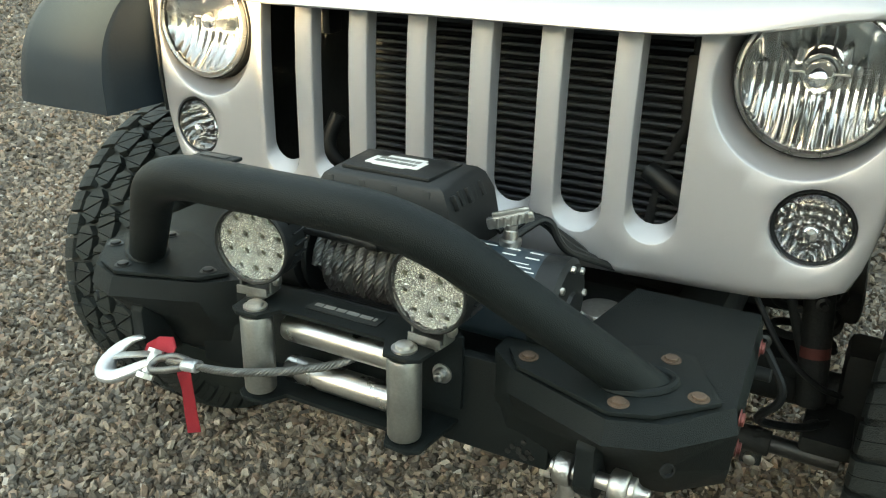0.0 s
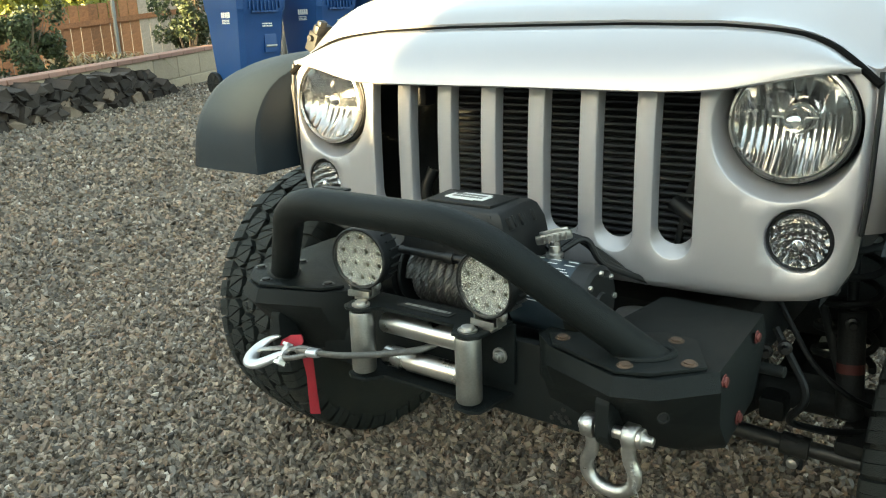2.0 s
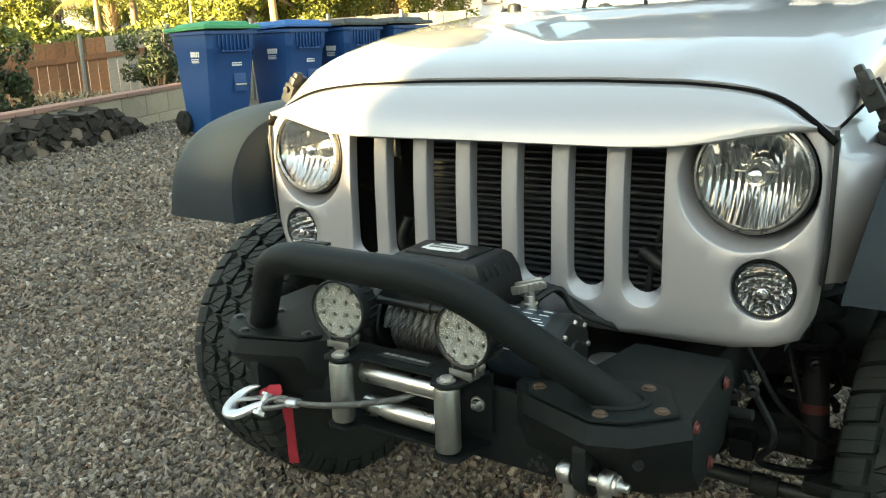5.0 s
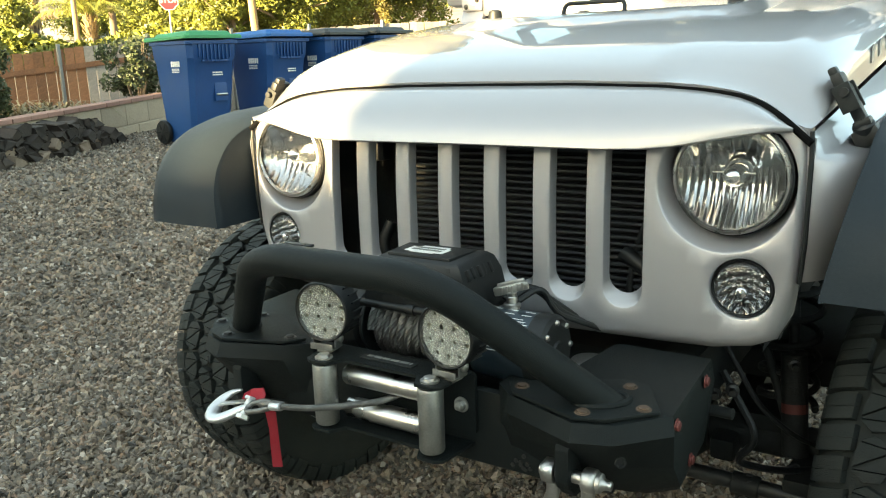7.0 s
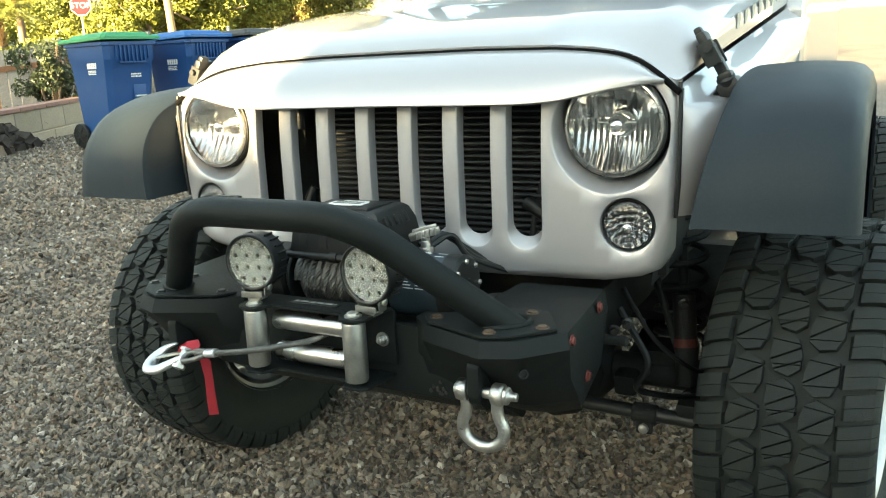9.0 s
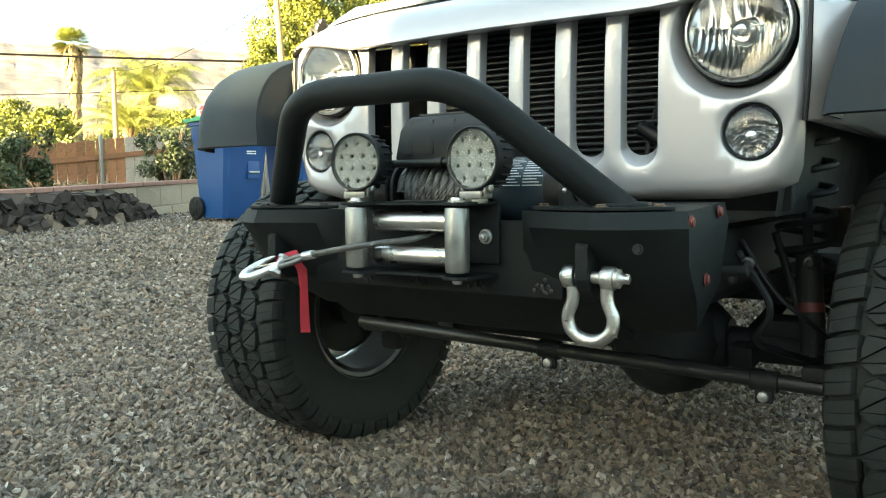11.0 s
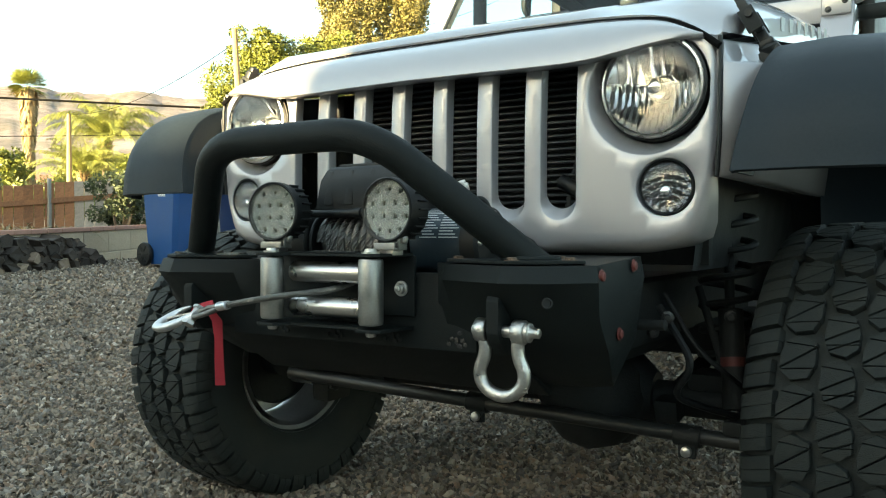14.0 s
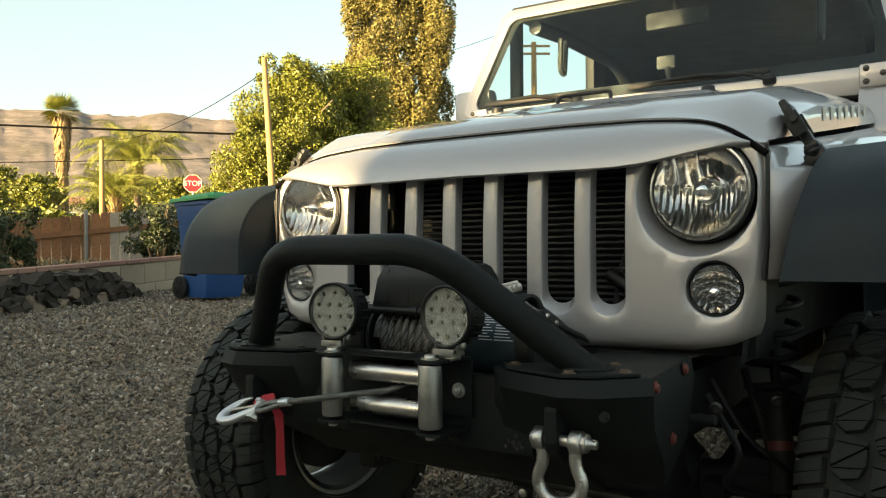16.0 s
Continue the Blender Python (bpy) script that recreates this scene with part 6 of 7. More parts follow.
def block_wall():
    L = 8.6
    yaw = math.degrees(math.atan2(WD.y, WD.x))
    wall = thing("wall_garden", "low concrete block wall with a red brick cap", "wall", at=(W0.x, W0.y, 0.223), rz=yaw)
    wall.matrix_basis = pose(W0.x, W0.y, 0.223, 0, -1.83, yaw)
    tagged(wall, "", "", "", "structure")
    bm = bmesh.new()
    box(bm, (L / 2, 0, 0.21), (L, 0.135, 0.66))
    part("mortar", bm, M_MORTAR, wall)
    bb = bmesh.new()
    box(bb, (0, 0, 0), (0.566, 0.152, 0.272), 0.008, None, 1)
    me = bpy.data.meshes.new("block")
    bb.to_mesh(me)
    bb.free()
    me.materials.append(M_BLOCK)
    cb = bmesh.new()
    box(cb, (0, 0, 0), (0.288, 0.20, 0.05), 0.005, None, 1)
    cm = bpy.data.meshes.new("cap_brick")
    cb.to_mesh(cm)
    cb.free()
    cm.materials.append(M_CAP)
    for row in range(2):
        for k in range(15):
            o = new("block", me)
            o.parent = wall
            o.location = (0.3 + 0.578 * k - (0.289 if row % 2 else 0), random.uniform(-0.003, 0.003), 0.404 - 0.283 * row)
    for k in range(29):
        o = new("cap_brick", cm)
        o.parent = wall
        o.location = (0.15 + 0.297 * k, random.uniform(-0.004, 0.004), 0.568)


block_wall()


def woodpile():
    rnd = random.Random(8)
    shapes = []
    for k in range(6):
        bm = bmesh.new()
        pts = []
        n = rnd.choice((3, 4, 4, 5))
        for i in range(n):
            a = 2 * math.pi * i / n + rnd.uniform(-0.35, 0.35)
            r = rnd.uniform(0.065, 0.125)
            pts.append((r * math.cos(a) * 1.1, r * math.sin(a) * 0.72))
        prism(bm, pts, "y", -0.16, 0.16, 0.006)
        for v in bm.verts:
            v.co += Vector((rnd.uniform(-0.008, 0.008), rnd.uniform(-0.015, 0.015), rnd.uniform(-0.008, 0.008)))
        me = bpy.data.meshes.new("split_log")
        bmesh.ops.recalc_face_normals(bm, faces=bm.faces[:])
        bm.to_mesh(me)
        bm.free()
        shapes.append(me)
    pale = []
    for me in shapes:
        p = me.copy()
        p.materials.append(M_LOGPALE)
        pale.append(p)
        me.materials.append(M_LOG)
    yaw = math.degrees(math.atan2(WD.y, WD.x))
    for row in range(4):
        a0, a1 = 0.2, 4.55 - 0.16 * row - (0.22 if row > 2 else 0)
        s = a0 + rnd.uniform(0, 0.1)
        while s < a1:
            p = W0 + WD * s + WN * (0.25 + rnd.uniform(-0.05, 0.05) - 0.02 * row)
            z = ground_z(p.x, p.y) + 0.045 + row * 0.088 + rnd.uniform(-0.015, 0.015) * (row > 0)
            if row == 3 and rnd.random() < 0.35:
                s += 0.15
                continue
            k = rnd.randrange(6)
            o = new("split_log", (pale if rnd.random() < 0.22 and row < 2 else shapes)[k])
            o.matrix_basis = pose(p.x, p.y, z, rnd.uniform(-8, 8), rnd.choice((0, 180)) + rnd.uniform(-28, 28), yaw + rnd.uniform(-9, 9))
            tagged(o, "dark weathered split log stacked against the block wall", "firewood", "woodpile")
            s += rnd.uniform(0.125, 0.19)


woodpile()


def bin_cart(at, rz, lid, label, n):
    """A wheeled refuse cart: tapered body, ribbed collar, lift bar pocket, lid, wheels, print."""
    b = thing("wheelie_bin", label, "trash can", "row of wheeled bins", at, rz)
    bm = bmesh.new()
    # local axes: front towards -y, width along x
    loops = []
    for z, hw, fy, by in ((0.02, 0.24, -0.22, 0.26), (0.10, 0.25, -0.25, 0.29), (0.63, 0.285, -0.335, 0.31), (0.90, 0.30, -0.375, 0.32), (0.94, 0.315, -0.395, 0.33), (1.085, 0.322, -0.405, 0.335), (1.09, 0.345, -0.43, 0.35), (1.125, 0.345, -0.43, 0.35)):
        c = 0.05
        loops.append([(-hw + c, fy, z), (hw - c, fy, z), (hw, fy + c, z), (hw, by - c, z), (hw - c, by, z), (-hw + c, by, z), (-hw, by - c, z), (-hw, fy + c, z)])
    rings(bm, loops)
    body = part("body", bm, M_BIN, b, "", 25)
    bm = bmesh.new()
    for k in range(9):
        x = -0.2 + 0.05 * k
        zb = 0.945 - 0.05 * math.cos((k - 4) / 4 * math.pi / 2)
        box(bm, (x, -0.405, (1.085 + zb) / 2), (0.012, 0.03, 1.085 - zb), 0.004)
    box(bm, (0, -0.402, 0.91), (0.34, 0.025, 0.02), 0.006)
    part("collar_ribs", bm, M_BIN, b)
    bm = bmesh.new()
    box(bm, (0.09, -0.33, 0.57), (0.16, 0.03, 0.20), 0.008)
    part("lift_pocket", bm, M_BIN, b)
    bm = bmesh.new()
    rod(bm, (0.02, -0.352, 0.545), (0.16, -0.352, 0.545), 0.013, 10)
    part("lift_bar", bm, M_ZINC, b, "bare metal lift bar")
    bm = bmesh.new()
    loops = []
    for z, k in ((1.127, 1.03), (1.155, 1.03), (1.17, 1.0), (1.173, 0.80), (1.20, 0.76), (1.21, 0.70)):
        loops.append([(x * 0.36 * k, 0.04 + (y * 0.42) * k - 0.07, z + 0.02 * (0.5 - y * 0.5)) for x, y in ((-0.9, -1), (0.9, -1), (1, -0.9), (1, 0.9), (0.9, 1), (-0.9, 1), (-1, 0.9), (-1, -0.9))])
    rings(bm, loops)
    part("lid", bm, lid, b, "", 25)
    bm = bmesh.new()
    rod(bm, (-0.26, 0.40, 1.10), (0.26, 0.40, 1.10), 0.016, 10)
    part("handle", bm, M_BIN, b)
    for s in (1, -1):
        bm = bmesh.new()
        revolve(bm, [(0.06, -0.022), (0.128, -0.025), (0.135, -0.015), (0.135, 0.015), (0.128, 0.025), (0.06, 0.022), (0.03, 0.03)], (s * 0.285, 0.27, 0.135), (s, 0, 0), 28)
        w = part("wheel", bm, M_BLACK, b, "black plastic wheel")
        bm = bmesh.new()
        for k in range(6):
            a = k * math.pi / 3
            box(bm, (s * 0.312, 0.27 + 0.07 * math.cos(a), 0.135 + 0.07 * math.sin(a)), (0.01, 0.08, 0.018), 0.002, Matrix.Rotation(a, 3, 'X'))
        part("spokes", bm, M_DARK, w)
    # print on the side and the front, as plain bars
    bm = bmesh.new()
    for k in range(5):
        box(bm, (-0.3035, -0.15 + 0.034 * (4 - k) - 0.02, 0.885), (0.002, 0.026, 0.062))
    bars(bm, (-0.2985, -0.02, 0.835), (0, -1, 0), (0, 0, 1), 0.14, 0.05, 3, n)
    part("side_print", bm, M_LABEL, b, "white print bars")
    bm = bmesh.new()
    bars(bm, (-0.02, -0.368, 0.79), (1, 0, 0), (0, 0, 1), 0.13, 0.05, 2, n + 7)
    part("front_print", bm, M_LABEL, b)


U = Vector((0.259, 0.966, 0))
P0 = Vector((-6.65, 4.93, 0))
for k, (s, lid, lab, rz) in enumerate(((0, M_LIDG, "blue wheeled bin with a green lid beside the block wall", 84), (0.93, M_LIDB, "blue wheeled bin with a blue lid", 88), (1.75, M_LIDK, "blue wheeled bin with a charcoal lid", 86), (2.5, M_LIDK, "blue wheeled bin with a charcoal lid, half hidden by the bonnet", 86))):
    p = P0 + U * s
    bin_cart((p.x, p.y, ground_z(p.x, p.y) + 0.03), rz, lid, lab, k)


# ---------------- fence and plants beyond the wall ----------------
def fence():
    f = thing("fence", "weathered wooden board fence with metal posts", "fence", at=(0, 0, 0))
    tagged(f, "", "", "", "structure")
    a, b = Vector((-12.6, 4.0, 0)), Vector((-7.4, 11.6, 0))
    d = (b - a).normalized()
    n = int((b - a).length / 0.145)
    yaw = math.degrees(math.atan2(d.y, d.x))
    shapes = []
    for m in (M_FENCE, M_FENCEG):
        bm = bmesh.new()
        box(bm, (0, 0, 0), (0.137, 0.018, 1.75), 0.003, None, 1)
        me = bpy.data.meshes.new("board")
        bm.to_mesh(me)
        bm.free()
        me.materials.append(m)
        shapes.append(me)
    for k in range(n):
        p = a + d * (0.145 * k)
        t = k / n
        top = fence_top(t)
        o = new("board", shapes[1 if 0.33 < t else 0])
        o.parent = f
        o.matrix_basis = pose(p.x, p.y, top - 0.875 + random.uniform(-0.012, 0.012), random.uniform(-0.6, 0.6), random.uniform(-0.5, 0.5), yaw)
    for k in range(0, n, 9):
        p = a + d * (0.145 * k) + Vector((d.y, -d.x, 0)) * 0.03
        bm = bmesh.new()
        box(bm, (p.x, p.y, fence_top(k / n) - 0.80), (0.05, 0.05, 1.75), 0.01)
        part("post", bm, M_POST, f)
    bm = bmesh.new()
    for h in (0.28, 1.35):
        for k in range(0, n, 9):
            p, q = a + d * (0.145 * k), a + d * (0.145 * min(n, k + 9))
            for s in (0,):
                o = Vector((d.y, -d.x, 0)) * 0.02
                rings(bm, [[p + o + Vector((0, 0, fence_top(k / n) - h + z)) + Vector((d.y, -d.x, 0)) * w for w, z in ((-0.015, -0.04), (0.02, -0.04), (0.02, 0.04), (-0.015, 0.04))], [q + o + Vector((0, 0, fence_top(min(1, (k + 9) / n)) - h + z)) + Vector((d.y, -d.x, 0)) * w for w, z in ((-0.015, -0.04), (0.02, -0.04), (0.02, 0.04), (-0.015, 0.04))]])
    part("rail", bm, M_FENCE, f)


def fence_top(t):
    return 1.42 + 0.93 * min(t, 0.44) + 0.35 * max(0, t - 0.44)


fence()


def leaf_cloud(centres, n, size, seed, squash=1.0):
    """Many small bent leaves scattered through the given balls (x, y, z, r)."""
    rng = np.random.default_rng(seed)
    c = np.array(centres)
    w = c[:, 3] ** 2
    k = rng.choice(len(c), n, p=w / w.sum())
    v = rng.normal(size=(n, 3))
    v /= np.linalg.norm(v, axis=1)[:, None]
    r = c[k, 3] * rng.uniform(0.55, 1.08, n)
    P = c[k, :3] + v * r[:, None] * np.array([1, 1, squash])
    a = rng.normal(size=(n, 3))
    a /= np.linalg.norm(a, axis=1)[:, None]
    b = np.cross(a, rng.normal(size=(n, 3)))
    b /= np.linalg.norm(b, axis=1)[:, None]
    s = size * rng.uniform(0.6, 1.4, n)[:, None]
    q = np.stack([P - a * s, P + b * s * 0.5, P + a * s, P - b * s * 0.5], 1).reshape(-1, 3)
    return q


def leaf_mesh(name, q, material, parent=None, label="", category="", kind=""):
    me = bpy.data.meshes.new(name)
    n = len(q) // 4
    me.vertices.add(n * 4)
    me.vertices.foreach_set("co", q.ravel())
    me.loops.add(n * 4)
    me.loops.foreach_set("vertex_index", np.arange(n * 4, dtype=np.int32))
    me.polygons.add(n)
    me.polygons.foreach_set("loop_start", np.arange(0, n * 4, 4, dtype=np.int32))
    me.update(calc_edges=True)
    me.materials.append(material)
    o = new(name, me)
    if parent:
        o.parent = parent
    return tagged(o, label, category, "", kind)


def at_az(az, dist, eye=(1.0, -1.64)):
    a = radians(az)
    return eye[0] - math.sin(a) * dist, eye[1] + math.cos(a) * dist


def el_z(el, dist):
    return 1.04 + math.tan(radians(el)) * dist


def broad_tree(az, dist, el_top, spread, seed, label, mat_leaf, n=9000, leaf=0.11, narrow=False):
    x, y = at_az(az, dist)
    tree_at(x, y, el_z(el_top, dist), spread, seed, label, mat_leaf, n, leaf, narrow)


def tree_at(x, y, zt, spread, seed, label, mat_leaf, n=9000, leaf=0.11, narrow=False):
    zb = ground_z(x, y)
    t = thing("tree", label, "tree", at=(x, y, zb))
    rnd = random.Random(seed)
    H = zt - zb
    bm = bmesh.new()
    tips = []
    tube(bm, [(0, 0, -0.2), (0.05, 0.03, H * 0.2), (-0.04, 0.05, H * 0.45), (0.03, 0, H * 0.75)], [0.035 * H, 0.028 * H, 0.02 * H, 0.007 * H], 10)
    for k in range(9):
        h = H * rnd.uniform(0.18, 0.6)
        a = rnd.uniform(0, 6.28)
        L = spread * rnd.uniform(0.5, 0.9)
        e = (L * math.cos(a), L * math.sin(a), h + H * rnd.uniform(0.08, 0.25))
        tube(bm, [(0, 0, h), (e[0] * 0.5, e[1] * 0.5, (h + e[2]) / 2 + 0.02 * H), e], [0.012 * H, 0.008 * H, 0.003 * H], 7)
    part("trunk", bm, M_BARK, t)
    cs = []
    if narrow:
        for k in range(260):
            u = rnd.random()
            rr = spread * min(1, 0.62 + 1.6 * u) * min(1, (1.06 - u) * 2.6) ** 0.55
            a = rnd.uniform(0, 6.28)
            d = rr * rnd.uniform(0.45, 0.98)
            cs.append((d * math.cos(a), d * math.sin(a), H * (0.10 + 0.88 * u), spread * rnd.uniform(0.10, 0.19)))
    else:
        for k in range(46):
            u = rnd.random()
            rr = spread * (1 - (2 * u - 0.9) ** 2 * 0.7)
            a = rnd.uniform(0, 6.28)
            d = rr * rnd.uniform(0.2, 1.0)
            cs.append((d * math.cos(a), d * math.sin(a), H * (0.2 + 0.72 * u), spread * rnd.uniform(0.16, 0.36)))
        for k in range(6):
            a = rnd.uniform(0, 6.28)
            cs.append((spread * 0.5 * math.cos(a), spread * 0.5 * math.sin(a), H * rnd.uniform(0.9, 1.0), spread * 0.13))
    leaf_mesh("crown", leaf_cloud(cs, n, leaf, seed, 2.3 if narrow else 0.9), mat_leaf, t)


def fan_palm(az, dist, el_top, seed):
    x, y = at_az(az, dist)
    zb, zt = ground_z(x, y), el_z(el_top, dist)
    H = zt - zb
    t = thing("fan_palm", "tall fan palm with a shaggy dry trunk", "palm tree", at=(x, y, zb))
    rnd = random.Random(seed)
    hc = H * 0.90
    bm = bmesh.new()
    tube(bm, [(0, 0, -0.3), (0.05, 0, H * 0.3), (0, 0.05, H * 0.6), (0, 0, hc)], [0.026 * H, 0.019 * H, 0.017 * H, 0.015 * H], 12)
    part("trunk", bm, M_BARK, t)
    q = []
    for k in range(900):
        a, h = rnd.uniform(0, 6.28), H * rnd.uniform(0.18, 0.88)
        r0 = 0.026 * H * (1.0 + 2.6 * max(0, h / H - 0.45))
        L = rnd.uniform(0.04, 0.09) * H
        p = Vector((math.cos(a) * r0, math.sin(a) * r0, h))
        w = Vector((-math.sin(a), math.cos(a), 0)) * 0.012 * H
        tip = p + Vector((math.cos(a) * 0.022 * H, math.sin(a) * 0.022 * H, -L))
        q += [p - w, p + w, tip + w * 0.4, tip - w * 0.4]
    leaf_mesh("skirt", np.array(q), M_THATCH, t)
    q = []
    for k in range(64):
        a, e = rnd.uniform(0, 6.28), rnd.uniform(-0.75, 1.4)
        d = Vector((math.cos(a) * math.cos(e), math.sin(a) * math.cos(e), math.sin(e)))
        c = Vector((0, 0, hc)) + d * 0.05 * H
        u, v = basis(d)
        for j in range(13):
            f = (j - 6) / 6 * 1.3
            dd = (d * math.cos(f) + u * math.sin(f)).normalized()
            tip = c + dd * 0.128 * H * rnd.uniform(0.8, 1.1) + Vector((0, 0, -0.010 * H * rnd.random()))
            m = c + dd * 0.066 * H
            w = v * 0.001 * H + u.cross(dd).cross(dd).normalized() * 0.0030 * H
            q += [c, m - w, tip, m + w]
    leaf_mesh("crown", np.array(q), M_FROND, t)


def feather_palm(az, dist, el_top, rise, L0, bend, seed, label, n=26):
    """A palm whose long fronds climb out of one bud, arch over and let their leaflets hang."""
    x, y = at_az(az, dist)
    zb, zt = ground_z(x, y), el_z(el_top, dist)
    H = zt - zb
    hc = H - rise
    t = thing("feather_palm", label, "palm tree", at=(x, y, zb))
    rnd = random.Random(seed)
    bm = bmesh.new()
    tube(bm, [(0, 0, -0.3), (0.03, 0.02, hc * 0.5), (0, 0, hc - 0.9), (0, 0, hc - 0.5), (0, 0, hc + 0.1)], [0.20, 0.17, 0.17, 0.27, 0.15], 12)
    part("trunk", bm, M_BARK, t)
    q = []
    for k in range(120):
        a, h = rnd.uniform(0, 6.28), hc - rnd.uniform(0.0, 1.0)
        r0 = 0.24 - 0.08 * abs(hc - 0.45 - h)
        p = Vector((math.cos(a) * r0, math.sin(a) * r0, h))
        w = Vector((-math.sin(a), math.cos(a), 0)) * 0.05
        tip = p + Vector((math.cos(a) * 0.22, math.sin(a) * 0.22, rnd.uniform(0.1, 0.5)))
        q += [p - w, p + w, tip + w * 0.3, tip - w * 0.3]
    leaf_mesh("leaf_bases", np.array(q), M_THATCH, t)
    q = []
    M = 14
    for k in range(n):
        a = 2.4 * k + rnd.uniform(-0.2, 0.2)
        u0 = (k + 0.5) / n
        e = radians(86 - 58 * u0 + rnd.uniform(-6, 6))
        L = L0 * rnd.uniform(0.85, 1.12)
        fall = radians(bend) * rnd.uniform(0.8, 1.15)
        p = Vector((0.12 * math.cos(a), 0.12 * math.sin(a), hc))
        out, side = Vector((math.cos(a), math.sin(a), 0)), Vector((-math.sin(a), math.cos(a), 0))
        pts = [p]
        for j in range(M):
            f = e - fall * ((j + 0.5) / M) ** 1.5
            p = p + (out * math.cos(f) + Vector((0, 0, math.sin(f)))) * (L / M)
            pts.append(p)
        for j in range(M):
            d = pts[j + 1] - pts[j]
            dn = d.normalized()
            w = side * 0.022 * (1.1 - j / M)
            q += [pts[j] - w, pts[j] + w, pts[j + 1] + w, pts[j + 1] - w]
            for sub in range(4):
                s0 = (j + sub / 4) / M
                if s0 < 0.12:
                    continue
                b = pts[j] + d * (sub / 4)
                for sg in (1, -1):
                    ll = L * 0.25 * math.sin(math.pi * (0.15 + 0.80 * s0)) * rnd.uniform(0.8, 1.1)
                    m = b + (side * sg * 0.8 + dn * 0.55 + Vector((0, 0, 0.1))) * ll * 0.5
                    tip = m + (side * sg * 0.35 + dn * 0.35 + Vector((0, 0, -rnd.uniform(0.4, 0.9)))) * ll * 0.6
                    w = dn * 0.0046 * L
                    q += [b - w * 0.6, b + w * 0.6, m + w, m - w, m - w, m + w, tip + w * 0.2, tip - w * 0.2]
    leaf_mesh("crown", np.array(q), M_FROND, t)


fan_palm(58.6, 62, 9.75, 2)
feather_palm(54.2, 46, 8.75, 2.5, 3.5, 118, 3, "feathery queen palm with arching fronds", 40)
feather_palm(55.5, 44, 5.8, 1.75, 2.5, 85, 5, "low date palm with arching fronds", 44)
broad_tree(43.6, 24, 12.6, 2.1, 11, "leafy green tree lit by the low sun", M_LEAF, 80000, 0.043)
broad_tree(39.9, 26, 12.8, 2.4, 12, "leafy green tree lit by the low sun", M_LEAF, 70000, 0.045)
broad_tree(46.9, 23, 9.4, 0.9, 13, "small leafy tree beside the utility pole", M_LEAF, 26000, 0.040)
broad_tree(37.1, 34, 21.5, 2.5, 14, "tall dense cypress with golden dry foliage", M_LEAFD, 190000, 0.058, narrow=True)
broad_tree(34.0, 27, 9.0, 1.4, 15, "dark leafy tree behind the bonnet", M_LEAF, 9000, 0.06)
for k, (az, d, el, sp) in enumerate(((60.5, 70, 3.9, 3.2), (62.8, 75, 4.6, 4.0), (52.0, 60, 4.4, 2.6), (50.0, 66, 4.2, 2.6), (64.5, 60, 4.6, 3.0), (56.0, 80, 4.0, 4), (48.0, 40, 5.0, 2.0), (66.5, 50, 6.0, 3.0), (57.4, 30, 1.7, 1.4), (60.4, 33, 2.4, 1.7), (54.6, 36, 2.0, 1.5), (63.2, 28, 2.8, 1.6), (51.5, 34, 2.7, 1.6), (60.0, 58, 4.9, 2.0), (55.2, 72, 5.0, 2.6), (52.9, 57, 4.9, 2.0), (51.4, 52, 5.0, 2.0), (62.0, 64, 5.3, 2.4))):
    broad_tree(az, d, el, sp, 30 + k, "rounded garden tree in the neighbourhood", M_LEAF, 7000, 0.11)


def shrub(x, y, h, r, seed, label):
    z = ground_z(x, y)
    rnd = random.Random(seed)
    t = thing("shrub", label, "shrub", at=(x, y, z))
    bm = bmesh.new()
    for k in range(9):
        a = rnd.uniform(0, 6.28)
        tube(bm, [(0, 0, 0), (r * 0.3 * math.cos(a), r * 0.3 * math.sin(a), h * 0.5), (r * 0.7 * math.cos(a), r * 0.7 * math.sin(a), h * rnd.uniform(0.75, 1.0))], [0.02, 0.012, 0.004], 6)
    part("stem", bm, M_BARK, t)
    cs = [(r * rnd.uniform(-0.8, 0.8), r * rnd.uniform(-0.8, 0.8), h * rnd.uniform(0.12, 0.92), r * rnd.uniform(0.16, 0.34)) for k in range(44)]
    leaf_mesh("leaves", leaf_cloud(cs, 5600, 0.030, seed), M_SHRUB, t)


sx, sy = at_az(53.0, 12.9)
shrub(sx, sy, 1.22, 0.46, 51, "sprawling grey-green shrub between the fence and the bins")
sx, sy = at_az(62.2, 11.2)
shrub(sx, sy, 1.15, 0.40, 52, "sprawling grey-green shrub before the fence")

# heap of dry weeds before the fence
q = []
rnd = random.Random(21)
wx, wy = at_az(58.3, 11.9)
for k in range(700):
    a, e = rnd.uniform(0, 6.28), rnd.uniform(0.05, 1.0)
    L = rnd.uniform(0.35, 0.8)
    c = Vector((rnd.uniform(-0.4, 0.4), rnd.uniform(-0.4, 0.4), rnd.uniform(0.0, 0.2)))
    d = Vector((math.cos(a), math.sin(a), 0))
    w = Vector((-math.sin(a), math.cos(a), 0)) * rnd.uniform(0.008, 0.018)
    m1 = c + d * L * 0.35 + Vector((0, 0, L * 0.32 * e))
    m2 = c + d * L * 0.72 + Vector((0, 0, L * 0.30 * e))
    tip = c + d * L + Vector((0, 0, L * (0.15 * e - 0.12)))
    q += [c - w, c + w, m1 + w, m1 - w, m1 - w, m1 + w, m2 + w * 0.8, m2 - w * 0.8, m2 - w * 0.8, m2 + w * 0.8, tip + w * 0.2, tip - w * 0.2]
